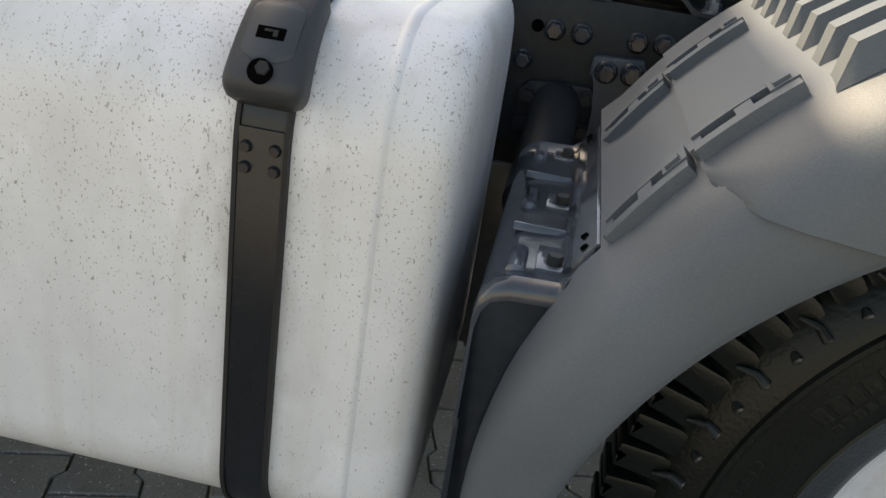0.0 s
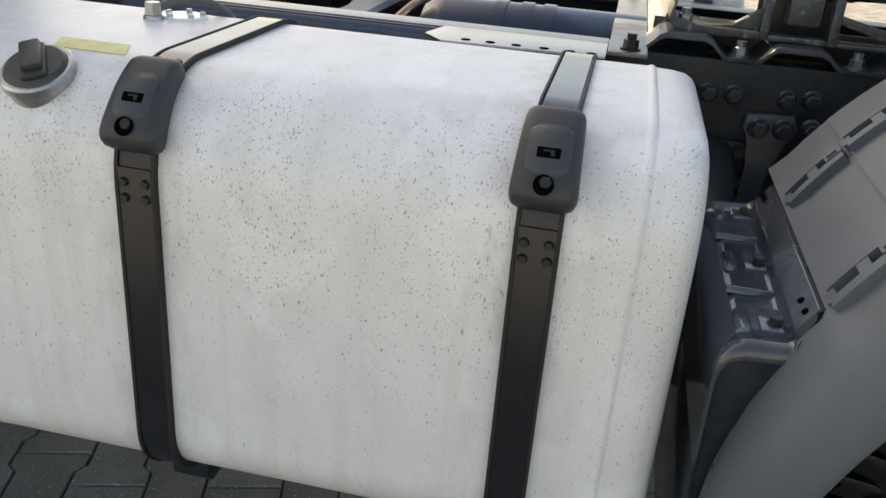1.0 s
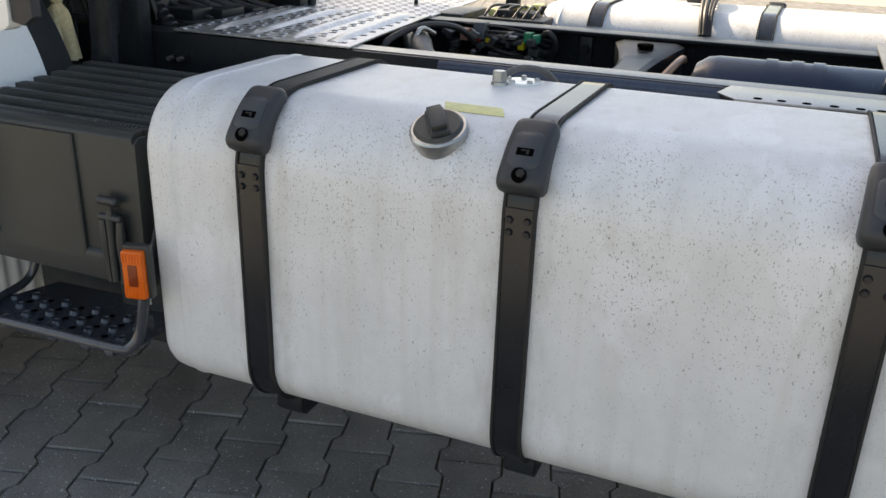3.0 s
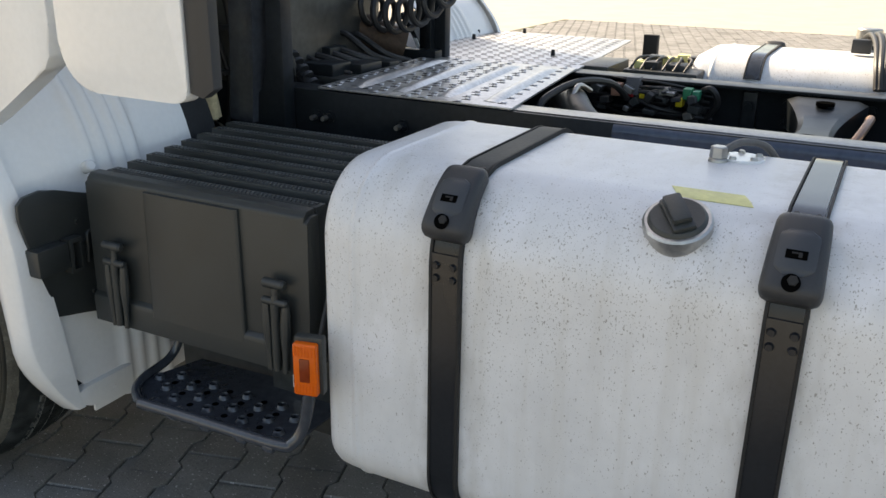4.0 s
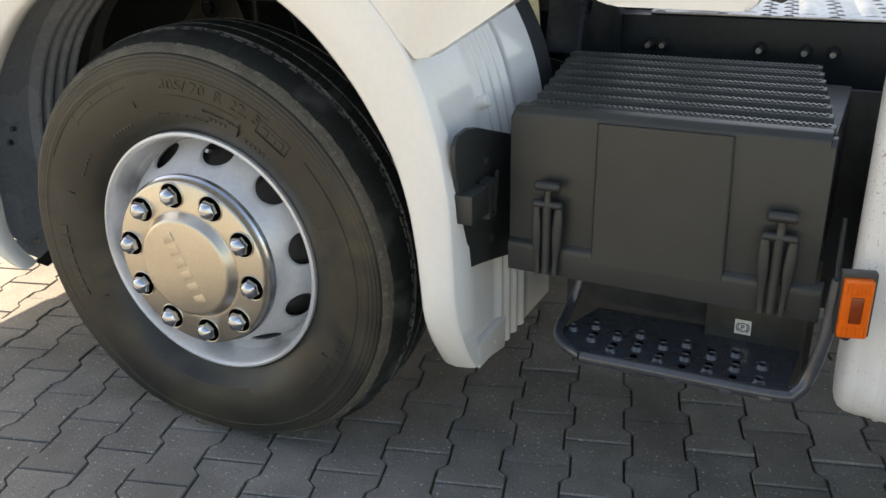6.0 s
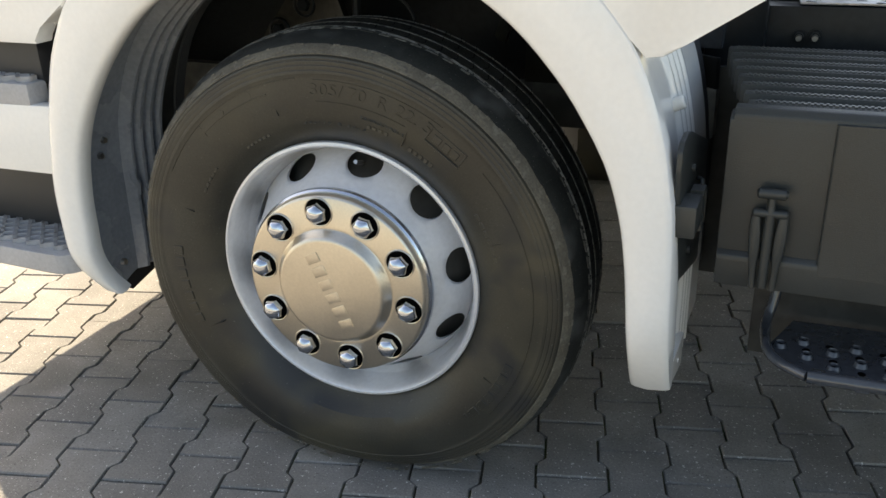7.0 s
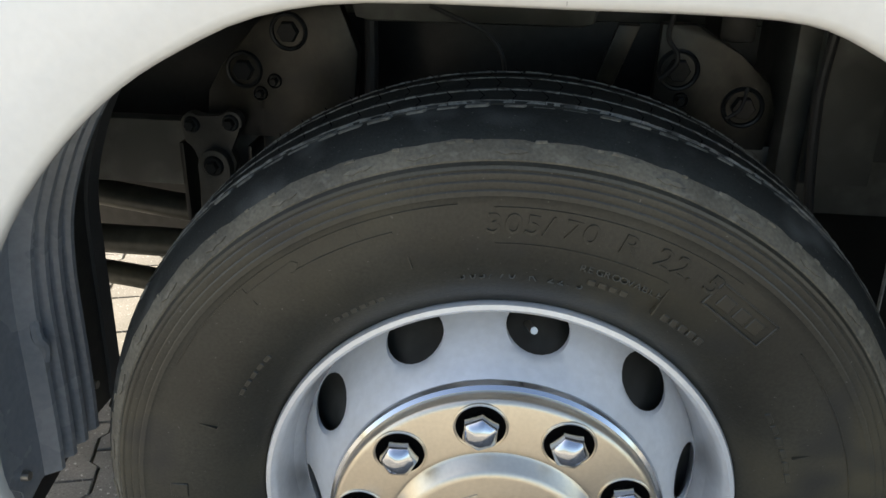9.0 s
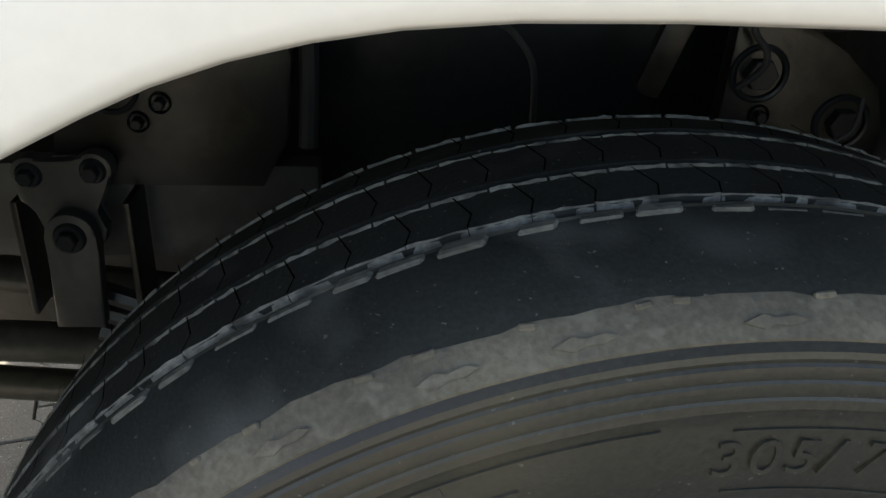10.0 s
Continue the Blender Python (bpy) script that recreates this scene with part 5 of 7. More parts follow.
# ---------------------------------------------------------------- catwalk and what stands behind the cab
def catwalk():
    root = thing("catwalk_plate", "bright aluminium tread plates across the chassis behind the cab", "tread plate")
    z = RAIL_TOP + 0.003
    for nm, quad, beads in (("near_plate", [(0.80, 0.862), (1.366, 0.850), (1.275, 1.58), (0.74, 1.565)], 4), ("far_plate", [(0.62, 1.572), (1.274, 1.59), (1.19, 2.50), (0.53, 2.53)], 0)):
        zz = z + (0.0 if beads else -0.004)
        bm = bmesh.new()
        prism(bm, quad, "z", zz, zz + 0.006, 0.0015)
        plate = part(nm, bm, M_ALU, root)
        a, b, c, d = (Vector(q) for q in quad)

        def at(u, v):
            return (a * (1 - u) + b * u) * (1 - v) + (d * (1 - u) + c * u) * v
        for k in range(beads):
            u0 = 0.13 + 0.235 * k
            bm = bmesh.new()
            loops = []
            for i in range(13):
                v = 0.06 + 0.86 * i / 12
                e = min(1.0, min(i, 12 - i) / 1.5 + 0.15)
                p, q = at(u0, v), at(u0 + 0.085, v)
                m_ = (p + q) / 2
                loops.append([(p.x, p.y, zz + 0.005), (p.x * 0.75 + q.x * 0.25, p.y, zz + 0.006 + 0.008 * e), (m_.x, m_.y, zz + 0.006 + 0.011 * e), (p.x * 0.25 + q.x * 0.75, q.y, zz + 0.006 + 0.008 * e), (q.x, q.y, zz + 0.005)])
            rings(bm, loops)
            part("pressed_bead", bm, M_ALU, plate)
        bm = bmesh.new()
        nv = 20 if beads else 30
        marks = bmesh.new()
        for i in range(nv):
            for k in range(11 if beads else 13):
                u = (k + 0.5 + 0.25 * (i % 2)) / (11.5 if beads else 13.5)
                if beads and any(-0.01 < u - (0.13 + 0.235 * w) < 0.095 for w in range(4)):
                    continue
                p = at(u, (i + 0.5) / nv)
                cyl(bm, (p.x, p.y, zz + 0.005), (p.x, p.y, zz + (0.0085 if beads else 0.0070)), 0.0105, 0.0060, 10)
                # black bar on the near side of every stud
                box(marks, p.x - 0.011, p.x + 0.011, p.y - 0.0165, p.y - 0.0105, zz + 0.0055, zz + 0.0066)
        tagged(part("pressed_studs", bm, M_ALU, plate), kind="stuff")
        tagged(part("stud_mark", marks, M_RECESS_SHADE, plate, smooth=False), kind="stuff")
    for x, y in ((0.72, 2.5), (0.56, 2.50), (1.09, 1.861), (0.64, 2.163), (0.58, 2.331)):
        bm = bmesh.new()
        cyl(bm, (x, y, z + 0.002), (x, y, z + 0.022), 0.0085, 0.006, 10)
        part("rubber_stop", bm, M_RUBBER, root)


catwalk()

# the far side: its tank and straps, mirrored across the middle
fuel_tank("fuel_tank", "white fuel tank on the far side of the chassis", pose(4.334, 2 * CENTRE_Y, 0, 0, 0, 180))
for fx in (1.76, 2.315, 2.87):
    copy_thing(straps[1], pose(fx + 2.086, 2 * CENTRE_Y, 0, 0, 0, 180))
far_guard = copy_thing(near_guard, Matrix.Translation((0, 2 * CENTRE_Y, 0)) @ Matrix.Diagonal((1, -1, 1, 1)))
tagged(far_guard, "white mudguard over the other front wheel", "mudguard")
copy_thing(near_cap, pose(2.065 + 1.924, 2 * CENTRE_Y, 0, 0, 0, 180))


# ---------------------------------------------------------------- rear mudguard and wheel
RW = Vector((3.52, 0.0, 0.50))


def ring_point(deg, r, y):
    return (RW.x + r * math.cos(radians(deg)), y, RW.z + r * math.sin(radians(deg)))


def arc_block(bm, a0, a1, y0, y1, r0, r1, slope=0.0, n=8):
    """A bar that follows the mudguard's curve; slope lets its ends run out."""
    loops = []
    for k in range(n + 1):
        t = k / n
        a = a0 + (a1 - a0) * t
        rr = r0 + (r1 - r0) * min(1.0, min(t, 1 - t) * n / 1.0 + (0.0 if slope else 1.0))
        loops.append([ring_point(a, r0, y0), ring_point(a, rr, y0 + slope), ring_point(a, rr, y1 - slope), ring_point(a, r0, y1)])
    rings(bm, loops)


def rear_mudguard():
    root = thing("rear_mudguard", "dark grey plastic mudguard over the drive wheel", "mudguard")

    def inner_r(deg):
        return 0.545 + max(0.0, deg - 132) * 0.00130

    def crown(deg):
        t = max(0.0, min(1.0, (deg - 149.5) / 3.0))
        return 0.669 + 0.011 * t * t * (3 - 2 * t)

    def corner(deg, lift=0.0):
        """Radius and depth round the outer edge, from the side face to the crown."""
        rc = crown(deg) + lift * 0.8
        return [(rc - 0.072, -0.0115 - lift), (rc - 0.048, -0.008 - lift), (rc - 0.030, 0.0 - lift), (rc - 0.017, 0.013 - lift), (rc - 0.007, 0.036 - lift * 0.5), (rc - 0.002, 0.064)]
    bm = bmesh.new()
    loops = []
    angles = [196 - 44.6 * k / 16 for k in range(17)] + [151.399 - 115.4 * k / 38 for k in range(39)]
    for k, a in enumerate(angles):
        ri = inner_r(a)
        deep = 0.62 if k > 16 else 0.088
        rc = crown(a)
        sect = [(ri, 0.006), (ri + 0.002, -0.006), (ri + 0.012, -0.012)] + corner(a) + [(rc, 0.085), (rc, deep), (rc - 0.006, deep), (rc - 0.006, 0.084), (rc - 0.012, 0.05), (rc - 0.03, 0.012), (rc - 0.06, 0.0), (ri + 0.012, 0.0)]
        loops.append([ring_point(a, r, y) for r, y in sect])
    rings(bm, loops)
    part("front_shell", bm, M_FENDER, root, angle=50)
    # the upper shell laps over it
    bm = bmesh.new()
    loops = []
    for k in range(61):
        a = 141.3 - 105 * k / 60
        low = max(0.549, crown(a) - 0.003 - max(0.0, 141.3 - a) * 0.0150 if a > 137.5 else crown(a) - 0.060 - (137.5 - a) * 0.0125)
        line = [(inner_r(a), -0.012)] + corner(a, 0.0) + [(crown(a), 0.085)]
        rs, ys = [p[0] for p in line], [p[1] for p in line]

        def skin(r):
            for (r0, y0), (r1, y1) in zip(line, line[1:]):
                if r0 <= r <= r1:
                    return y0 + (y1 - y0) * (r - r0) / (r1 - r0)
            return ys[-1] if r > rs[-1] else ys[0]
        grid = [low + (crown(a) - low) * q / 7 for q in range(8)]
        sect = [(low, skin(low) + 0.004), (low - 0.001, skin(low) - 0.0075)] + [(r + 0.006 * (q / 7) ** 2, skin(r) - 0.0085 + 0.004 * (q / 7)) for q, r in enumerate(grid)]
        sect += [(crown(a) + 0.0075, 0.10), (crown(a) + 0.0075, 0.60), (crown(a) + 0.001, 0.60), (crown(a) + 0.001, 0.09)]
        loops.append([ring_point(a, r, y) for r, y in sect])
    rings(bm, loops)
    upper = part("upper_shell", bm, M_FENDER, root, angle=40)
    # two rows of fastening rails
    for y in (0.112, 0.445):
        for a0, a1 in ((150.4, 142.0), (141.0, 132.4)):
            base = crown((a0 + a1) / 2) + (0.0 if a0 > 145 else 0.0065)
            bm = bmesh.new()
            arc_block(bm, a0, a1, y - 0.030, y - 0.012, base - 0.004, base + 0.013, 0.0, 8)
            arc_block(bm, a0, a1 + 1.5, y + 0.012, y + 0.020, base - 0.004, base + 0.013, 0.0, 8)
            arc_block(bm, a0 + 0.5, a0 - 0.7, y - 0.0115, y + 0.0115, base - 0.004, base + 0.010, 0.0, 2)
            arc_block(bm, (a0 + a1) / 2 + 0.6, (a0 + a1) / 2 - 0.8, y - 0.0118, y + 0.0118, base - 0.004, base + 0.012, 0.0, 2)
            arc_block(bm, a1 + 2.1, a1 - 0.15, y - 0.0115, y + 0.024, base - 0.004, base + 0.0150, 0.0, 2)
            part("fastening_rail", bm, M_FENDER, root)
            # black bar on the crown, for shade down in the slot
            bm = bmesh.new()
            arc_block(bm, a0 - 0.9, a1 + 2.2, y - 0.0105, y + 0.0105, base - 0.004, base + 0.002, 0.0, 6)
            part("rail_slot_shade", bm, M_RECESS_SHADE, root)
            bm = bmesh.new()
            arc_block(bm, a1 + 1.7, a1 + 0.4, y - 0.007, y + 0.007, base + 0.010, base + 0.0185, 0.0, 2)
            part("rail_catch", bm, M_FENDER, root)
    for y in (0.088, 0.160, 0.232, 0.304, 0.376, 0.448, 0.520):
        bm = bmesh.new()
        arc_block(bm, 131.0, 70, y - 0.022, y + 0.022, 0.672, 0.700, 0.008, 24)
        part("stiffening_rib", bm, M_FENDER, upper)
    # pressed steel bracket at its front end: a sunk tray with a raised rim and a hinge strip
    bm = bmesh.new()
    line = [(2.818, 0.60), (2.818, 0.728), (2.822, 0.748), (2.834, 0.761), (2.850, 0.766), (2.893, 0.768), (2.902, 0.774), (2.908, 0.788), (2.924, 0.811), (2.931, 0.812)]
    loops = []
    for y, up, cut_x in ((0.0765, -0.007, 2.900), (0.0770, 0.000, 2.902), (0.081, 0.006, 2.905), (0.088, 0.0105, 2.909), (0.095, 0.0095, 2.914), (0.103, 0.004, 2.921), (0.120, 0.001, 2.932), (0.140, 0.0, 2.935), (0.30, 0.0, 2.935), (0.54, 0.0, 2.935), (0.555, 0.002, 2.935), (0.562, 0.010, 2.935)):
        top = []
        for x, z in line:
            rise = up if z > 0.70 and x < 2.906 else min(up, 0.0)
            edge = max(0.0, min(1.0, (z - 0.60) / 0.14))
            xx, zz = x, z + rise * edge
            if xx > cut_x:
                zz = zz - (xx - cut_x) * 1.1
                xx = cut_x
            top.append((xx, zz))
        loops.append([(x, y, z) for x, z in top] + [(x + (0.004 if x < 2.83 else 0.0), y, z - 0.004) for x, z in top[::-1]])
    rings(bm, loops)
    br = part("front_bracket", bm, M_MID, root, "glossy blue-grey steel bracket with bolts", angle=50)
    # front face in the darker tone, its shade put into the colour
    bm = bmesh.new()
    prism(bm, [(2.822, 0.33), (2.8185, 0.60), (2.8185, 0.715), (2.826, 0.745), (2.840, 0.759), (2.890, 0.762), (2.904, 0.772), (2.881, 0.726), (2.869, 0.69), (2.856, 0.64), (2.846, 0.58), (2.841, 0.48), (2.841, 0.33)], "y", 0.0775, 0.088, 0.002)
    # leaned so that the face mirrors shaded ground
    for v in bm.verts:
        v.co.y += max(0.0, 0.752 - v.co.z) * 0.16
    part("bracket_face", bm, M_BRKT_DARK, br)
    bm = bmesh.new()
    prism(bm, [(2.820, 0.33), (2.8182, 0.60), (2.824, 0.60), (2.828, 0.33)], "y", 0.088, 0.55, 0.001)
    part("bracket_side", bm, M_BRKT_DARK, br)
    # strip, ridges and pressings in the lighter tone, for sky reflected there
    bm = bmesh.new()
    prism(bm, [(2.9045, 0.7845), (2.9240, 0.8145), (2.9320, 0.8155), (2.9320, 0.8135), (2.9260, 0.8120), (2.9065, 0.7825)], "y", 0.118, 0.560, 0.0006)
    part("hinge_strip", bm, M_BRKT_LIT, br)
    for y in (0.238, 0.425):
        bm = bmesh.new()
        prism(bm, [(y - 0.006, 0.766), (y - 0.002, 0.774), (y + 0.002, 0.774), (y + 0.010, 0.766)], "x", 2.838, 2.898, 0.001)
        part("cross_ridge", bm, M_BRKT_LIT, br)
    for y in (0.150, 0.332, 0.530):
        bm = bmesh.new()
        hexbolt(bm, (2.889, y, 0.769), (0, 0, 1), 0.0085, 0.012)
        part("bolt", bm, M_DARK, br)
        bm = bmesh.new()
        box(bm, 2.870, 2.901, y - 0.020, y + 0.042, 0.764, 0.7715, 0.003)
        part("bolt_pad", bm, M_BRKT_LIT, br)
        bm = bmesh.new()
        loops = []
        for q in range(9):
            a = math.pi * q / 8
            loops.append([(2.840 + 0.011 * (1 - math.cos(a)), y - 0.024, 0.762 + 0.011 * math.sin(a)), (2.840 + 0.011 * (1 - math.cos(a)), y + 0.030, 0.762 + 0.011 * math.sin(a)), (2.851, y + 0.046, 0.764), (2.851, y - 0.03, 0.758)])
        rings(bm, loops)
        part("pressing", bm, M_BRKT_LIT, br)
    # black discs for the dark of rivet holes
    for y in (0.135, 0.165, 0.525, 0.545):
        bm = bmesh.new()
        cyl(bm, (2.9155, y, 0.8000), (2.9130, y, 0.8025), 0.0045, seg=12)
        part("rivet_hole", bm, M_RECESS_SHADE, br)
    return root


rear_mudguard()


def rear_wheel(parent):
    m = Matrix.Translation((RW.x, 0.10, RW.z - 0.012))
    bm = bmesh.new()
    lathe(bm, [(0.295, 0.045), (0.285, 0.05), (0.27, 0.10), (0.20, 0.16), (0.0, 0.16)], 64)
    wheel = part("rear_wheel", bm, M_RIM, parent, "drive wheel with deep lugged black tyre")
    wheel.matrix_basis = m
    bm = bmesh.new()
    lathe(bm, [(0.288, 0.05), (0.31, 0.028), (0.34, 0.016), (0.343, 0.013), (0.346, 0.015), (0.37, 0.006), (0.40, 0.002), (0.425, 0.0), (0.428, -0.003), (0.434, -0.003), (0.437, 0.001), (0.455, 0.006), (0.470, 0.018), (0.495, 0.032), (0.506, 0.05), (0.506, 0.25), (0.46, 0.27), (0.40, 0.28), (0.29, 0.24)], 128)
    squash(bm, m)
    part("tyre", bm, M_DRIVE, wheel)
    rng = random.Random(2)
    for k in range(76):
        mm = Matrix.Rotation(2 * math.pi * (k + rng.uniform(-0.08, 0.08)) / 76, 4, "Y")
        bm = bmesh.new()
        prism(bm, [(-0.014, 0.462), (-0.0165, 0.480), (-0.016, 0.530), (-0.002, 0.5315), (-0.001, 0.517), (0.001, 0.517), (0.002, 0.5315), (0.0145, 0.531), (0.016, 0.484), (0.011, 0.464)], "y", 0.020, 0.085, 0.0030)
        bmesh.ops.transform(bm, matrix=mm, verts=bm.verts[:])
        squash(bm, m)
        lug = part("tread_lug", bm, M_DRIVE, wheel)
        bm = bmesh.new()
        tall = 0.016 if k % 2 else 0.008
        cyl(bm, (0.0, 0.004, 0.4555), (0.002, 0.014, 0.4555 + tall), 0.0062, 0.0045, 10, 0.0022)
        if k % 2:
            cyl(bm, (0.002, 0.012, 0.470), (-0.007, 0.019, 0.487), 0.0042, 0.0018, 8)
        bmesh.ops.transform(bm, matrix=mm, verts=bm.verts[:])
        squash(bm, m)
        part("lug_nub", bm, M_NUB, lug, "rubber nub, its highlight painted as a paler grey")
    for r, a0, a1, h, n in ((0.395, 150, 128, 0.022, 8), (0.372, 150, 126, 0.010, 12), (0.34, 140, 120, 0.018, 6), (0.405, 176, 160, 0.010, 8)):
        for k in range(n):
            bm = bmesh.new()
            box(bm, -r * abs(radians(a1 - a0)) / n * 0.36, r * abs(radians(a1 - a0)) / n * 0.36, 0.0008 if r > 0.38 else 0.0045 if r > 0.36 else 0.0135, 0.03, r - h / 2, r + h / 2, 0.0008, 1, rotor(a0 + (a1 - a0) * k / n))
            part("moulded_bar", bm, M_DRIVE, wheel)
    return wheel


rear_wheel(rail)



# ---------------------------------------------------------------- chassis fittings
def chassis_fittings():
    # bolt heads on the near web
    for x, z, r in ((2.83, 0.890, 0.015), (2.877, 0.891, 0.015), (2.973, 0.892, 0.015), (3.017, 0.896, 0.015), (2.785, 0.832, 0.014), (2.930, 0.839, 0.016), (2.974, 0.842, 0.016), (3.022, 0.848, 0.015)):
        bm = bmesh.new()
        off = 0.027 if z < 0.86 and x > 2.9 else 0.0
        cyl(bm, (x, 0.856 - off, z), (x, 0.849 - off, z), r * 1.28, r * 1.15, 24, 0.002)
        cyl(bm, (x, 0.850 - off, z), (x, 0.828 - off, z), r * 1.02, r * 0.96, 6, 0.0028)
        part("flange_bolt", bm, M_BRKT_DARK, rail)
    # a hole in the web, its dark painted as a black disc
    for x, z in ((2.80, 0.892),):
        bm = bmesh.new()
        cyl(bm, (x, 0.856, z), (x, 0.8535, z), 0.011, seg=16)
        part("web_hole", bm, M_RECESS_SHADE, rail)
    for x, z in ((0.626, 0.882), (0.67, 0.880), (0.807, 0.884), (0.842, 0.885), (1.066, 0.885), (1.165, 0.884), (1.225, 0.884)):
        bm = bmesh.new()
        cyl(bm, (x, 0.856, z), (x, 0.851, z), 0.016, seg=18)
        cyl(bm, (x, 0.852, z), (x, 0.836, z), 0.011, 0.011, 6)
        nut = part("stud_nut", bm, M_CHASSIS, rail)
        bm = bmesh.new()
        cyl(bm, (x, 0.837, z), (x, 0.818, z), 0.0075, 0.0065, 10)
        part("stud_tip", bm, M_STEEL, nut, "bare steel thread end")
    # stub tube with flange between tank and mudguard
    bm = bmesh.new()
    cyl(bm, (2.858, 0.845, 0.765), (2.848, 0.50, 0.70), 0.043, 0.040, 28)
    part("stub_tube", bm, M_CHASSIS, rail)
    bm = bmesh.new()
    prism(bm, [(2.795, 0.71), (2.785, 0.78), (2.805, 0.80), (2.91, 0.805), (2.925, 0.79), (2.915, 0.71)], "y", 0.838, 0.853, 0.003)
    part("tube_flange", bm, M_CHASSIS, rail)
    put_bolts(rail, [(2.805, 0.838, 0.775), (2.905, 0.838, 0.785), (2.80, 0.838, 0.72), (2.91, 0.838, 0.725)], (0, -1, 0), 0.011, 0.014)
    bm = bmesh.new()
    prism(bm, [(2.905, 0.862), (2.990, 0.868), (3.000, 0.840), (2.985, 0.815), (2.962, 0.760), (2.955, 0.66), (2.912, 0.66), (2.925, 0.760), (2.918, 0.815), (2.903, 0.830)], "y", 0.828, 0.853, 0.004)
    part("bracket_arm", bm, material("arm_grey_paint", (0.045, 0.055, 0.068), 0.3, 0.0, 0.2), rail)
    # perforated strip on the near rail
    bm = bmesh.new()
    prism(bm, [(2.29, 0.765), (2.33, 0.712), (2.63, 0.726), (2.63, 0.86), (2.31, 0.86)], "z", RAIL_TOP + 0.001, RAIL_TOP + 0.006, 0.001)
    strip = part("perforated_strip", bm, M_STEEL, rail, "bare galvanised strip with holes")
    # holes in the strip drawn as black discs, dark as their inside
    for x in (2.374, 2.42, 2.468, 2.519, 2.567, 2.605):
        bm = bmesh.new()
        cyl(bm, (x, 0.738, RAIL_TOP + 0.0055), (x, 0.738, RAIL_TOP + 0.007), 0.009, seg=16)
        part("strip_hole", bm, M_RECESS_SHADE, strip)
    # worn bright top of the near rail
    bm = bmesh.new()
    box(bm, 1.345, 2.63, 0.868, 0.936, RAIL_TOP + 0.0005, RAIL_TOP + 0.003, 0.001)
    part("rail_cap", bm, material("worn_rail_top", (0.28, 0.28, 0.28), 0.35, 0.8, 0.3, 9.0, 0.1), rail)
    # bluer rounded strip laid along one stretch of the rail's edge
    bm = bmesh.new()
    prism(bm, arc(0.8665, RAIL_TOP - 0.0215, 0.022, 90, 180, 6) + [(0.8445, RAIL_TOP - 0.075), (0.856, RAIL_TOP - 0.075), (0.856, RAIL_TOP - 0.02), (0.8665, RAIL_TOP - 0.006)], "x", 1.615, 2.29)
    part("rail_edge", bm, material("rail_edge_blue", (0.045, 0.062, 0.095), 0.22, 0.0, 0.2, 4.0, 0.1, 60.0, coat=0.3), rail, "dark blue glossy rounded rail edge")
    # cross member of pressed sheet
    bm = bmesh.new()
    loops = []
    for k in range(17):
        t = k / 16
        y = 0.94 + 0.60 * t
        w = 0.044 + 0.060 * (2 * t - 1) ** 2
        h = 0.06 + 0.03 * (2 * t - 1) ** 2
        x = 2.01
        zt = RAIL_TOP - 0.012 - 0.03 * math.sin(math.pi * t)
        loops.append([(x - w, y, zt - h), (x - w, y, zt - 0.01), (x - w * 0.75, y, zt), (x + w * 0.75, y, zt), (x + w, y, zt - 0.01), (x + w, y, zt - h)])
    rings(bm, loops)
    part("cross_member", bm, M_CHASSIS, rail, "pressed steel cross member with oval holes")
    # black discs give the member's holes their shade
    for y in (0.99, 1.47):
        bm = bmesh.new()
        cyl(bm, (2.01, y, RAIL_TOP - 0.020), (2.01, y, RAIL_TOP - 0.011), 0.024, seg=20)
        part("member_hole", bm, M_RECESS_SHADE, rail)
    # bracket and bolts on the far web
    bm = bmesh.new()
    box(bm, 1.78, 1.82, 1.602, 1.625, 0.70, 0.93, 0.003)
    part("web_bracket", bm, M_CHASSIS, rail)
    put_bolts(rail, [(1.80, 1.602, 0.89), (1.90, 1.626, 0.90), (1.90, 1.626, 0.84), (2.12, 1.626, 0.90), (1.36, 1.626, 0.91)], (0, -1, 0), 0.013, 0.012)
    # closed underside between the rails: plain blocks added to keep light out
    bm = bmesh.new()
    box(bm, 0.6, 2.7, 0.95, 1.55, 0.36, 0.66, 0.03)
    box(bm, 2.6, 6.0, 0.95, 1.55, 0.45, 0.66, 0.01)
    part("underside_blocker", bm, M_DARK, rail)
    bm = bmesh.new()
    box(bm, 2.50, 2.86, 0.655, 0.67, 0.36, 0.70, 0.004)
    part("spray_plate", bm, M_DARK, rail)
    # front axle, springs and steering rods
    bm = bmesh.new()
    box(bm, -0.06, 0.06, 0.30, 2.19, 0.36, 0.46, 0.02)
    part("front_axle", bm, M_DARK, rail)
    bm = bmesh.new()
    for k in range(3):
        tube(bm, [(-0.56, 0.66, 0.62 - 0.03 * k), (-0.4, 0.66, 0.57 - 0.03 * k), (0.0, 0.66, 0.50 - 0.03 * k), (0.30, 0.66, 0.53 - 0.03 * k)], 0.014, 8)
    part("leaf_spring", bm, M_DARK, rail)
    for pts, r in (([(-1.30, 0.85, 0.605), (-0.927, 0.85, 0.557), (-0.694, 0.85, 0.527), (-0.2, 0.85, 0.47)], 0.029), ([(-1.3, 0.68, 0.535), (-0.82, 0.68, 0.529), (-0.645, 0.68, 0.527), (-0.2, 0.68, 0.50)], 0.028), ([(-1.3, 0.80, 0.425), (-0.912, 0.80, 0.390), (-0.75, 0.80, 0.373), (-0.3, 0.80, 0.34)], 0.026)):
        bm = bmesh.new()
        tube(bm, pts, r, 16)
        part("steering_rod", bm, M_ROD, rail)
    bm = bmesh.new()
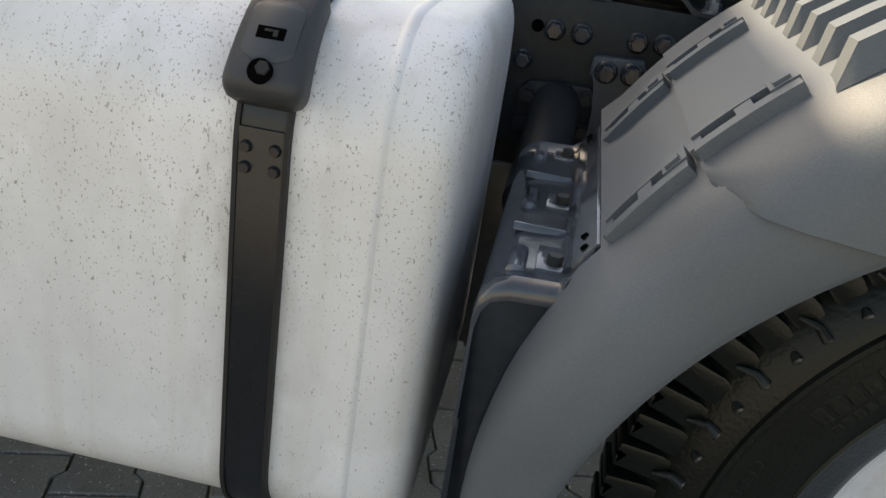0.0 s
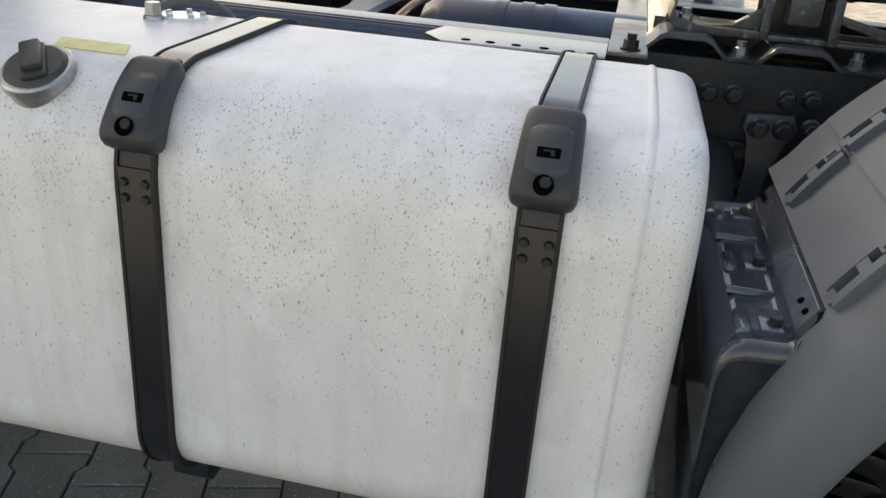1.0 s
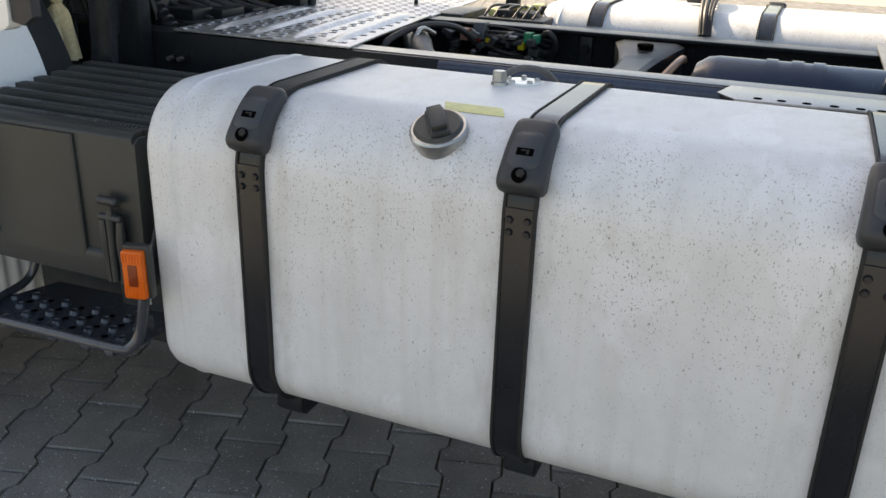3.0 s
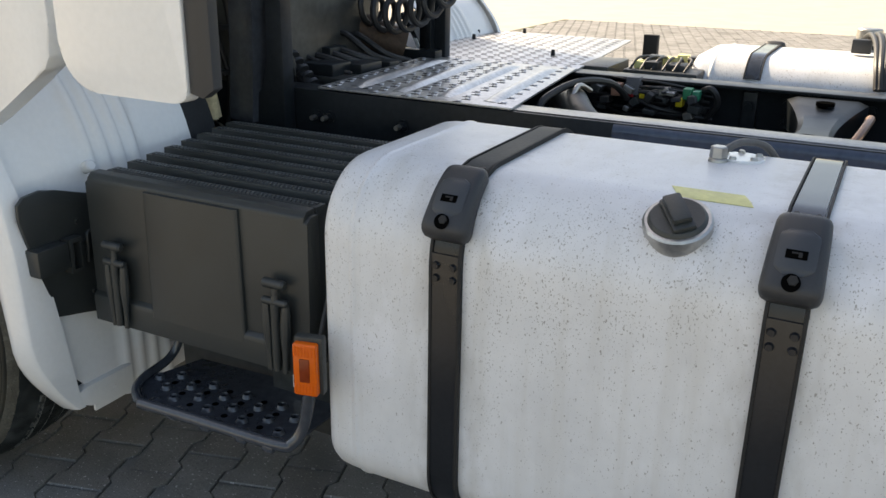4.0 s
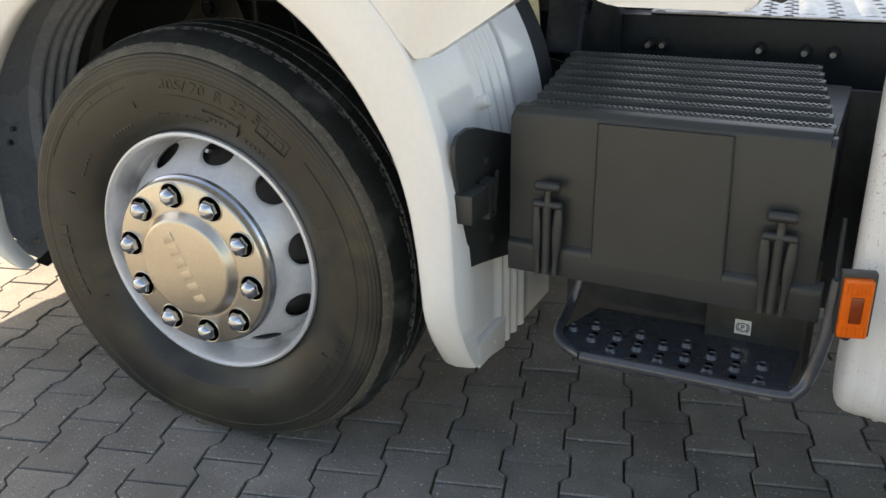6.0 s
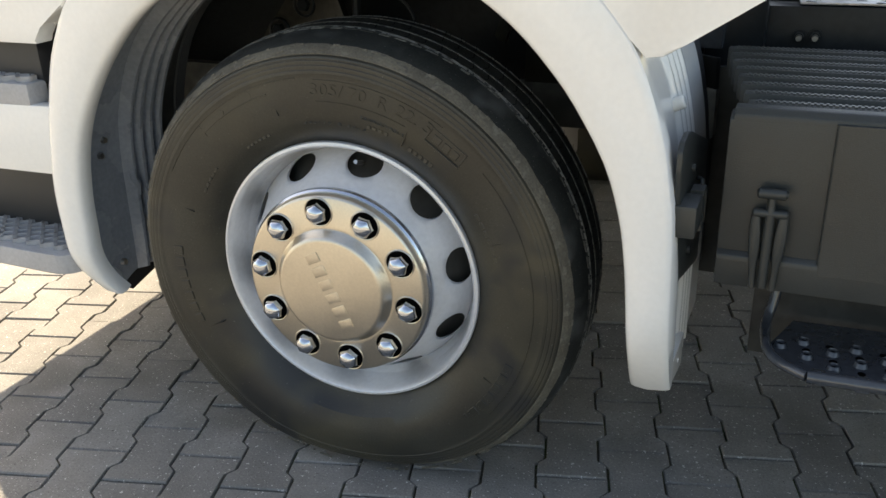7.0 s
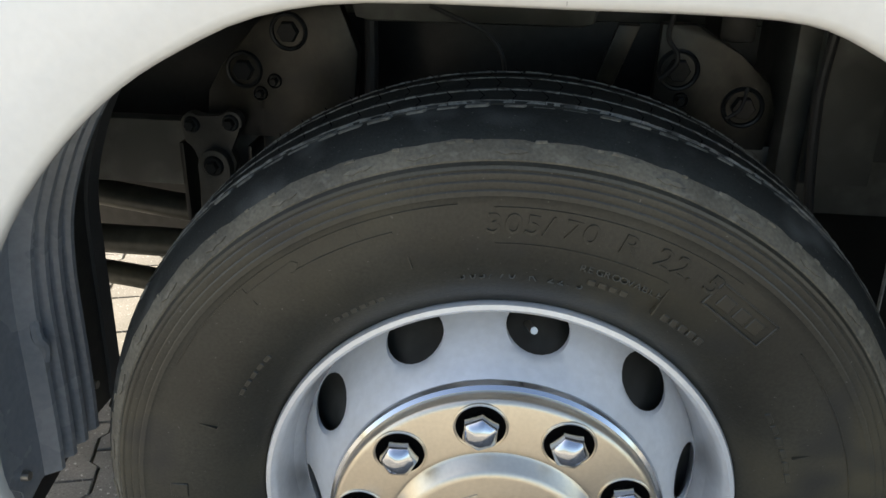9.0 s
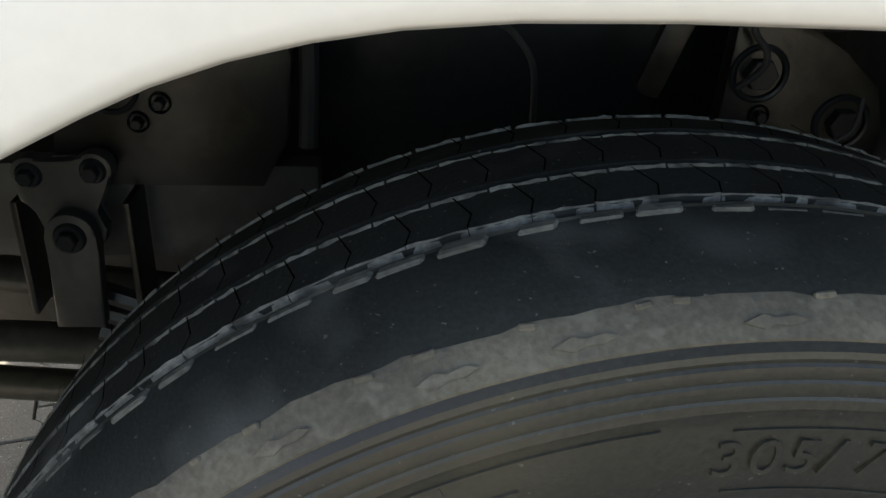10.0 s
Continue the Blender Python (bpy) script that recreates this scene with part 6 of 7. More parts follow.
    lathe(bm, [(0.0, 0.0), (0.30, 0.0), (0.40, -0.01), (0.47, 0.02), (0.50, 0.06), (0.50, 0.24), (0.46, 0.28), (0.30, 0.28), (0.0, 0.28)], 64)
    far = part("far_wheel", bm, M_TYRE, rail)
    far.matrix_basis = pose(0.0, 2.18, 0.49)
    # spring hanger plates in the wheel arch, with bolts
    bm = bmesh.new()
    prism(bm, [(-0.585, 0.762), (-0.575, 0.841), (-0.545, 0.890), (-0.48, 0.96), (-0.44, 1.0), (-0.33, 1.0), (-0.30, 0.92), (-0.31, 0.82), (-0.34, 0.762)], "y", 0.66, 0.69, 0.004)
    # brown in the hanger steel paints the warm light glinting off it
    m_hang = material("hanger_brown_glint", (0.031, 0.029, 0.022), 0.36, 0.15, 0.5, 6.0, 0.3, 60.0, spots=[((0.020, 0.021, 0.020), 7.0, 0.50, 0.60, ONE)])
    hanger = part("spring_hanger", bm, m_hang, rail)
    for x, z, r in ((-0.42, 0.952, 0.026), (-0.505, 0.883, 0.026), (-0.451, 0.865, 0.010), (-0.478, 0.842, 0.010)):
        bm = bmesh.new()
        lathe(bm, [(r * 1.30, 0.004), (r * 1.28, -0.005), (r * 1.18, -0.007), (r * 1.05, -0.006), (r * 1.0, 0.0), (r * 0.80, 0.0)], 28)
        bmesh.ops.translate(bm, vec=(x, 0.661, z), verts=bm.verts[:])
        cyl(bm, (x, 0.664, z), (x, 0.646, z), r * 0.74, r * 0.70, 6, 0.0015)
        part("hanger_bolt", bm, M_CHASSIS, hanger)
    bm = bmesh.new()
    ears = arc(-0.597, 0.790, 0.021, 190, 70, 6) + [(-0.575, 0.803), (-0.548, 0.804)] + arc(-0.525, 0.796, 0.021, 120, -20, 7) + [(-0.517, 0.775), (-0.531, 0.745), (-0.520, 0.722)] + arc(-0.555, 0.722, 0.035, 0, -180, 9) + [(-0.594, 0.745), (-0.612, 0.757)]
    prism(bm, ears, "y", 0.622, 0.645, 0.003)
    sh = part("shackle_plate", bm, M_SHACKLE, rail)
    for x, z in ((-0.597, 0.790), (-0.525, 0.796)):
        bm = bmesh.new()
        cyl(bm, (x, 0.624, z), (x, 0.617, z), 0.0155, 0.0145, 20, 0.002)
        cyl(bm, (x, 0.618, z), (x, 0.606, z), 0.0105, 0.010, 6, 0.0015)
        part("plate_bolt", bm, M_CHASSIS, sh)
    bm = bmesh.new()
    prism(bm, arc(-0.555, 0.722, 0.029, 180, 0, 12) + [(-0.526, 0.70), (-0.532, 0.60), (-0.590, 0.60), (-0.584, 0.70)], "y", 0.600, 0.621, 0.004)
    arm = part("shackle_arm", bm, M_SHACKLE, rail)
    bm = bmesh.new()
    cyl(bm, (-0.555, 0.602, 0.722), (-0.555, 0.594, 0.722), 0.019, 0.018, 24, 0.002)
    cyl(bm, (-0.555, 0.596, 0.722), (-0.555, 0.584, 0.722), 0.0125, 0.012, 6, 0.002)
    part("shackle_pin", bm, M_CHASSIS, arm)
    for x in (-0.625, -0.497):
        bm = bmesh.new()
        box(bm, x - 0.004, x + 0.004, 0.63, 0.70, 0.60, 0.752, 0.002)
        part("hanger_rib", bm, m_hang, rail)
    bm = bmesh.new()
    prism(bm, [(0.136, 0.975), (0.105, 0.885), (0.112, 0.874), (0.133, 0.868), (0.172, 0.975)], "y", 0.695, 0.715, 0.003)
    part("stay_bracket", bm, m_hang, rail)
    bm = bmesh.new()
    prism(bm, [(0.195, 0.78), (0.203, 0.985), (0.26, 0.985), (0.335, 0.938), (0.385, 0.895), (0.405, 0.835), (0.39, 0.78)], "y", 0.66, 0.69, 0.004)
    hr = part("spring_hanger", bm, m_hang, rail)
    for x, z, r in ((0.236, 0.912, 0.027), (0.347, 0.854, 0.027), (0.245, 0.862, 0.010)):
        bm = bmesh.new()
        lathe(bm, [(r * 1.30, 0.004), (r * 1.28, -0.005), (r * 1.18, -0.007), (r * 1.05, -0.006), (r * 1.0, 0.0), (r * 0.80, 0.0)], 28)
        bmesh.ops.translate(bm, vec=(x, 0.661, z), verts=bm.verts[:])
        cyl(bm, (x, 0.664, z), (x, 0.646, z), r * 0.74, r * 0.70, 6, 0.0015)
        part("hanger_bolt", bm, M_CHASSIS, hr)
    # inner panels that close the arch
    for bx in ((-1.30, 0.62, 0.86, 0.875, 0.62, 1.30, 0.003), (0.424, 0.480, 0.64, 0.78, 0.612, 0.80, 0.012), (0.18, 0.655, 0.66, 0.80, 0.672, 0.79, 0.01), (0.40, 0.44, 0.60, 0.86, 0.70, 1.25, 0.005), (0.43, 0.535, 0.565, 0.585, 0.76, 1.22, 0.003), (-0.30, 0.10, 0.60, 0.86, 0.98, 1.25, 0.03), (-1.12, -0.28, 0.72, 0.76, 0.635, 0.765, 0.004)):
        bm = bmesh.new()
        box(bm, *bx)
        part("arch_inner_panel", bm, M_ARCH, rail)
    for pts, r in (([(-0.16, 0.55, 1.02), (-0.089, 0.55, 0.991), (-0.064, 0.55, 0.974), (-0.045, 0.55, 0.942), (-0.04, 0.56, 0.88)], 0.0035), ([(0.45, 0.545, 1.10), (0.43, 0.545, 0.90), (0.46, 0.545, 0.62)], 0.008), ([(0.22, 0.64, 1.02), (0.212, 0.64, 0.97), (0.227, 0.63, 0.945), (0.226, 0.63, 0.925), (0.205, 0.64, 0.90)], 0.004), ([(0.34, 0.61, 0.90), (0.331, 0.60, 0.868), (0.312, 0.60, 0.85)], 0.003), ([(-0.285, 0.70, 1.05), (-0.285, 0.70, 0.90), (-0.29, 0.70, 0.80)], 0.012)):
        bm = bmesh.new()
        tube(bm, pts, r, 10)
        part("arch_cable", bm, M_CLAMP, rail)
    bm = bmesh.new()
    prism(bm, [(0.648, 0.667), (0.500, 0.770), (0.505, 0.778), (0.655, 0.677)], "z", 0.36, 0.86, 0.002)
    part("rear_arch_wall", bm, material("scratched_black_panel", (0.014, 0.015, 0.0145), 0.34, 0.0, 0.3, 8.0, 0.2, 40.0, spots=[((0.11, 0.11, 0.10), 24.0, 0.69, 0.71, (1, 1, 0.08))]), rail, "scratched black plastic wall behind the wheel")
    # engine and cab floor; the engine reaches low, unseen, to block light underneath
    bm = bmesh.new()
    box(bm, -1.1, 0.12, 0.98, 1.52, 0.33, 1.22, 0.04)
    box(bm, 0.10, 0.60, 0.98, 1.52, 0.60, 1.22, 0.04)
    part("engine", bm, M_DARK, rail)


chassis_fittings()


def air_tank():
    root = thing("air_tank", "dark blue cylindrical air tank with bands between the chassis rails", "air tank")
    bm = bmesh.new()
    lathe(bm, [(0.0, 0.0), (0.05, 0.003), (0.09, 0.018), (0.108, 0.045), (0.112, 0.07), (0.112, 0.62), (0.09, 0.66), (0.0, 0.68)], 48)
    bmesh.ops.transform(bm, matrix=Matrix.Translation((2.175, 1.20, 0.855)) @ Matrix.Rotation(radians(-90), 4, "Z"), verts=bm.verts[:])
    part("vessel", bm, M_BLUE, root)
    for x in (2.36, 2.42, 2.47):
        bm = bmesh.new()
        lathe(bm, [(0.1122, 0.0), (0.1155, 0.0), (0.1155, 0.028), (0.1122, 0.028)], 48)
        bmesh.ops.transform(bm, matrix=Matrix.Translation((x, 1.20, 0.855)) @ Matrix.Rotation(radians(-90), 4, "Z"), verts=bm.verts[:])
        part("band", bm, M_BLUE, root)
    bm = bmesh.new()
    tube(bm, [(2.085, 1.20, 0.80), (2.095, 1.24, 0.87), (2.115, 1.32, 0.905), (2.125, 1.42, 0.915), (2.12, 1.50, 0.90)], 0.011, 10)
    part("copper_pipe", bm, material("dull_copper", (0.30, 0.20, 0.15), 0.4, 0.7), root)
    bm = bmesh.new()
    box(bm, 2.18, 2.58, 0.985, 1.035, 0.885, 0.91, 0.004)
    part("mounting_strip", bm, M_STEEL, root)


air_tank()


def wiring_loom():
    root = thing("wiring_loom", "black cable loom with coloured plugs on the frame's far web", "cables")
    rng = random.Random(8)
    for k in range(13):
        z = 0.85 + 0.008 * k
        bm = bmesh.new()
        tube(bm, [(1.36 + rng.uniform(-0.03, 0.03), 1.58, z), (1.45, 1.54 + rng.uniform(-0.03, 0.02), z + rng.uniform(-0.02, 0.03)), (1.56, 1.52 + rng.uniform(-0.04, 0.03), z + rng.uniform(-0.02, 0.02)), (1.68 + rng.uniform(-0.03, 0.03), 1.57, z - 0.02)], rng.uniform(0.003, 0.008), 8)
        part("cable", bm, M_WIRE, root)
    for x, z, col, s in ((1.475, 0.915, (0.4, 0.02, 0.02), 0.010), (1.51, 0.912, (0.6, 0.45, 0.02), 0.008), (1.62, 0.900, (0.65, 0.5, 0.02), 0.010), (1.64, 0.925, (0.01, 0.20, 0.09), 0.012), (1.665, 0.922, (0.01, 0.22, 0.12), 0.010), (1.48, 0.935, (0.10, 0.10, 0.11), 0.020), (1.43, 0.92, (0.35, 0.18, 0.12), 0.014)):
        bm = bmesh.new()
        box(bm, x - s, x + s, 1.49, 1.53, z - s * 1.3, z + s * 1.3, 0.003)
        part("plug", bm, material("plug_plastic", col, 0.45), root)
    for k in range(26):
        x, z, w, h = rng.uniform(1.36, 1.67), rng.uniform(0.855, 0.93), rng.uniform(0.006, 0.018), rng.uniform(0.004, 0.012)
        bm = bmesh.new()
        box(bm, x - w, x + w, 1.485 + rng.uniform(-0.03, 0.03), 1.53, z - h, z + h, 0.002, 1, Matrix.Translation((x, 1.5, z)) @ pose(0, 0, 0, 0, rng.uniform(-40, 40), 0) @ Matrix.Translation((-x, -1.5, -z)))
        part("connector", bm, (M_BLACK, M_CLAMP, M_WIRE, M_STEEL)[k % 4 if k % 8 else 0], root)
    bm = bmesh.new()
    tube(bm, [(1.66, 1.55, 0.92), (1.70, 1.53, 0.94), (1.72, 1.54, 0.90), (1.69, 1.56, 0.85)], 0.010, 8)
    part("cable", bm, M_WIRE, root)


wiring_loom()


def intake_pipe():
    root = thing("intake_pipe", "black moulded air pipe with steel clip behind the catwalk plate", "air pipe")
    bm = bmesh.new()
    tube(bm, [(1.30, 1.40, 0.82), (1.33, 1.33, 0.905), (1.39, 1.22, 0.922), (1.46, 1.10, 0.90), (1.56, 1.02, 0.86)], 0.042, 16)
    part("pipe", bm, M_BLACK, root)
    bm = bmesh.new()
    tube(bm, [(1.41, 1.14, 0.935), (1.415, 1.19, 0.972), (1.43, 1.25, 0.952)], 0.007, 8)
    part("clip", bm, M_STEEL, root)
    bm = bmesh.new()
    tube(bm, [(1.35, 1.06, 0.90), (1.355, 1.10, 0.945), (1.40, 1.24, 0.975), (1.45, 1.38, 0.955), (1.47, 1.48, 0.90)], 0.010, 8)
    part("hose", bm, M_WIRE, root)


intake_pipe()


def far_valve_box():
    root = thing("valve_box", "open black box of valves and cables on the far rail", "valve box")
    bm = bmesh.new()
    box(bm, 1.37, 1.61, 1.76, 2.16, 0.80, 0.945, 0.008)
    part("body", bm, M_BLACK, root)
    bm = bmesh.new()
    box(bm, 1.24, 1.345, 1.68, 1.93, 0.80, 0.958, 0.008)
    part("side_box", bm, M_BLACK, root)
    for x, y, sx, sy, h, mt in ((1.41, 1.84, 0.018, 0.03, 0.016, M_YELLOW), (1.455, 1.82, 0.022, 0.03, 0.020, M_WIRE), (1.53, 1.84, 0.030, 0.04, 0.014, M_CLAMP), (1.48, 1.95, 0.020, 0.03, 0.020, M_YELLOW), (1.42, 1.98, 0.025, 0.04, 0.018, M_BLACK), (1.56, 1.98, 0.022, 0.03, 0.024, M_WIRE), (1.50, 2.06, 0.018, 0.025, 0.018, M_YELLOW)):
        bm = bmesh.new()
        box(bm, x - sx, x + sx, y - sy, y + sy, 0.940, 0.950 + h, 0.005)
        part("valve", bm, mt, root)
    for k in range(6):
        bm = bmesh.new()
        tube(bm, [(1.39 + 0.035 * k, 1.78, 0.945), (1.40 + 0.035 * k, 1.83, 0.975), (1.42 + 0.025 * k, 1.93, 0.970), (1.43 + 0.02 * k, 2.02, 0.942)], 0.0045, 8)
        part("cable", bm, M_WIRE, root)
    bm = bmesh.new()
    box(bm, 1.295, 1.35, 2.28, 2.31, 0.90, 1.005, 0.004)
    part("hook_plate", bm, M_RUBBER, root)


far_valve_box()


def fifth_wheel_mount():
    root = thing("fifth_wheel_mount", "worn steel coupling mount bolted across the chassis rails", "coupling mount")
    m_worn = material("worn_silver_steel", (0.27, 0.265, 0.25), 0.40, 0.9, 0.3, 12.0, 0.3, 90.0, spots=[((0.12, 0.10, 0.08), 9.0, 0.55, 0.7, ONE)])
    bm = bmesh.new()
    box(bm, 2.632, 2.704, 0.765, 1.72, 0.954, 0.962, 0.002)
    part("base_plate", bm, m_worn, root)
    bm = bmesh.new()
    prism(bm, [(2.706, 0.958), (2.716, 0.962), (2.738, 0.985), (2.752, 1.03), (2.762, 1.10), (2.754, 1.10), (2.744, 1.032), (2.730, 0.990), (2.704, 0.966)], "y", 0.985, 1.72, 0.0015)
    part("upright_flange", bm, m_worn, root)
    # dark sheet added to block the sunlit gaps behind the foot
    bm = bmesh.new()
    box(bm, 2.712, 3.50, 0.992, 1.002, 0.953, 1.0, 0.001)
    part("gap_blocker", bm, M_DARK, root)
    # corrugated foot along the rail
    bm = bmesh.new()
    prof = [(2.690, 0.956), (2.706, 0.966), (2.722, 0.986), (2.735, 0.992), (2.808, 0.992), (2.822, 0.986), (2.842, 0.962), (2.854, 0.956), (2.905, 0.956), (2.916, 0.962), (2.932, 0.982), (2.942, 0.987), (3.016, 0.987), (3.030, 0.982), (3.048, 0.962), (3.060, 0.956), (3.12, 0.956), (3.135, 0.962), (3.155, 0.984), (3.17, 0.987), (3.5, 0.987)]
    low = [(x, z - 0.009) for x, z in prof[::-1]]
    prism(bm, prof + low, "y", 0.855, 0.99, 0.0015)
    part("corrugated_foot", bm, material("foot_steel", (0.050, 0.054, 0.058), 0.38, 0.2, 0.3, 16.0, 0.3, 80.0), root)
    m_bolt = material("zinc_bolt", (0.22, 0.24, 0.27), 0.35, 0.8, 0.2)
    for x, y, z in ((2.672, 0.80, 0.962), (2.876, 0.885, 0.956), (2.768, 0.93, 1.000), (3.085, 0.885, 0.956), (2.672, 1.6, 0.962)):
        bm = bmesh.new()
        cyl(bm, (x, y, z), (x, y, z + 0.004), 0.019, seg=20)
        cyl(bm, (x, y, z + 0.003), (x, y, z + 0.019), 0.0145, 0.0140, 6, 0.001)
        cyl(bm, (x, y, z + 0.019), (x, y, z + 0.030), 0.009, 0.009, 12)
        part("bolt", bm, M_CHASSIS if x < 2.7 else m_bolt, root)
    # cast pedestal: a foot flange, a low lip, two bays with a thick rim, a lug hanging in the first
    m_cast = material("worn_cast_iron", (0.075, 0.078, 0.080), 0.42, 0.4, 0.4, 20.0, 0.5, 70.0, spots=[((0.26, 0.26, 0.25), 34.0, 0.60, 0.72, ONE)])
    bm = bmesh.new()
    prism(bm, [(2.742, 1.000), (2.735, 1.012), (2.742, 1.040), (2.750, 1.012), (2.80, 1.004), (2.905, 1.004), (2.905, 0.990), (2.752, 0.988)], "y", 0.895, 1.02, 0.002)
    part("flange", bm, m_cast, root)
    bm = bmesh.new()
    for x0, x1, z0, z1 in ((2.905, 2.922, 0.988, 1.075), (2.922, 3.028, 0.988, 1.000), (3.028, 3.046, 0.988, 1.075), (3.046, 3.40, 0.988, 0.998)):
        box(bm, x0, x1, 0.90, 0.935, z0, z1, 0.004)
    part("bay_rim", bm, m_cast, root)
    bm = bmesh.new()
    prism(bm, [(2.80, 1.004), (2.86, 1.010), (2.905, 1.045), (2.905, 1.004)], "y", 0.91, 0.93, 0.003)
    part("gusset", bm, m_cast, root)
    bm = bmesh.new()
    prism(bm, [(3.046, 1.045), (3.046, 1.030), (3.16, 0.998), (3.24, 0.998)], "y", 0.905, 0.93, 0.003)
    part("gusset", bm, m_cast, root)
    bm = bmesh.new()
    box(bm, 2.952, 3.012, 0.915, 0.965, 1.018, 1.09, 0.006)
    box(bm, 2.962, 3.004, 0.925, 0.96, 1.07, 1.14, 0.006)
    part("lug", bm, m_cast, root)
    # another added sheet, for the black inside of the bay
    bm = bmesh.new()
    box(bm, 2.905, 3.046, 0.99, 1.0, 0.988, 1.10, 0.002)
    part("bay_backing", bm, M_DARK, root)
    bm = bmesh.new()
    prism(bm, [(2.80, 1.105), (2.86, 1.085), (2.92, 1.066), (3.06, 1.066), (3.12, 1.085), (3.9, 1.085), (3.9, 1.17), (2.84, 1.17)], "y", 0.93, 1.62, 0.012)
    part("coupling_plate", bm, M_CHASSIS, root)


fifth_wheel_mount()


# ---------------------------------------------------------------- behind the cab
def cab_rear_frame():
    root = thing("cab_rear_frame", "black steel posts and cross bar standing behind the cab", "frame")
    bm = bmesh.new()
    prism(bm, [(0.60, 0.80), (0.735, 0.80), (0.735, 2.2), (0.69, 2.2), (0.685, 1.05), (0.67, 0.95), (0.60, 0.90)], "y", 0.80, 0.848, 0.006)
    part("post", bm, M_CHASSIS, root)
    bm = bmesh.new()
    loops = []
    for k in range(13):
        t = k / 12
        z = 0.86 + 1.2 * t
        x = 0.60 - 0.12 * t ** 2 + 0.05 * math.sin(2.2 * t)
        loops.append([(x - 0.05, 0.795, z), (x + 0.04, 0.780, z), (x + 0.05, 0.83, z), (x - 0.05, 0.83, z)])
    rings(bm, loops)
    part("curved_support", bm, M_STEP, root)
    bm = bmesh.new()
    box(bm, 0.70, 0.80, 1.60, 1.64, 0.95, 2.3, 0.006)
    part("post", bm, M_CHASSIS, root)
    bm = bmesh.new()
    box(bm, 0.735, 0.76, 1.57, 1.60, 0.955, 2.3, 0.004)
    part("post", bm, M_CHASSIS, root)
    bm = bmesh.new()
    box(bm, 0.25, 0.80, 1.53, 1.58, 0.945, 0.985, 0.004)
    part("cross_bar", bm, M_CHASSIS, root)
    bm = bmesh.new()
    box(bm, 0.30, 0.36, 0.70, 1.9, 0.95, 2.3, 0.01)
    part("back_panel", bm, M_DARK, root)
    return root


cab_rear_frame()


def coil_hose():
    root = thing("coiled_air_hose", "black coiled air hose hanging behind the cab", "hose")
    bm = bmesh.new()
    pts = []
    for k in range(121):
        t = k / 120
        a = 2 * math.pi * 9 * t
        c = Vector((0.50 + 0.42 * t, 1.42 - 0.02 * t, 1.20 - 0.10 * math.sin(math.pi * t)))
        pts.append(c + Vector((0.0, 0.048 * math.cos(a), 0.048 * math.sin(a))))
    u = None
    loops = []
    for i, p in enumerate(pts):
        d = (pts[min(i + 1, 120)] - pts[max(i - 1, 0)]).normalized()
        u = frame_of(d)[0] if u is None else (u - d * u.dot(d)).normalized()
        v = d.cross(u)
        loops.append([p + (u * math.cos(q) + v * math.sin(q)) * 0.010 for q in (2 * math.pi * w / 8 for w in range(8))])
    rings(bm, loops)
    part("coil", bm, M_WIRE, root)
    bm = bmesh.new()
    tube(bm, [(0.50, 0.98, 1.25), (0.515, 1.05, 1.08), (0.58, 1.04, 1.0), (0.66, 1.0, 0.94), (0.715, 0.99, 0.915)], 0.019, 12)
    part("hose", bm, M_WIRE, root)
    for k in range(9):
        bm = bmesh.new()
        t = k / 8
        p = Vector((0.525, 1.05, 1.06)).lerp(Vector((0.70, 0.995, 0.925)), t)
        cyl(bm, p, p + Vector((0.008, -0.002, -0.006)), 0.0215, seg=14)
        part("wrap", bm, M_CLAMP, root)
    bm = bmesh.new()
    tube(bm, [(0.36, 1.35, 1.15), (0.50, 1.40, 1.09), (0.62, 1.45, 1.03), (0.70, 1.5, 1.0)], 0.055, 16)
    part("exhaust_pipe", bm, material("rusty_pipe", (0.10, 0.065, 0.045), 0.7, 0.3, 0.3), root)
    bm = bmesh.new()
    box(bm, 0.62, 0.80, 1.03, 1.14, 0.93, 0.955, 0.01)
    box(bm, 0.42, 0.62, 0.95, 1.5, 0.80, 0.93, 0.02)
    part("gearbox_top", bm, M_DARK, root)


coil_hose()


def tied_cloth():
    root = thing("tied_cloth", "knotted dirty cream cloth hanging behind the cab panel", "cloth")
    m_cloth = material("cream_cloth", (0.66, 0.55, 0.33), 0.9, 0.0, 0.2, 18.0, 0.5, 120.0)
    bm = bmesh.new()
    loops = []
    for k in range(30):
        t = k / 29
        z = 1.30 - 0.43 * t
        w = 0.034 - 0.024 * math.exp(-((t - 0.63) / 0.045) ** 2) - 0.020 * math.exp(-((t - 0.36) / 0.05) ** 2) + 0.010 * max(0.0, t - 0.63) / 0.37
        lp = []
        for q in range(20):
            a = 2 * math.pi * q / 20
            r = w * (1 + 0.16 * math.sin(5 * a + 3 * t) + 0.07 * math.sin(9 * a - 6 * t))
            lp.append((0.497 + 0.02 * t + r * math.cos(a), 0.734 + 0.7 * r * math.sin(a), z))
        loops.append(lp)
    rings(bm, loops)
    part("cloth", bm, m_cloth, root)
    bm = bmesh.new()
    lathe(bm, [(0.008, -0.008), (0.015, -0.006), (0.017, 0.0), (0.015, 0.006), (0.008, 0.008)], 20)
    bmesh.ops.transform(bm, matrix=Matrix.Translation((0.5096, 0.734, 1.029)) @ Matrix.Rotation(radians(90), 4, "X"), verts=bm.verts[:])
    part("tie", bm, m_cloth, root)


tied_cloth()


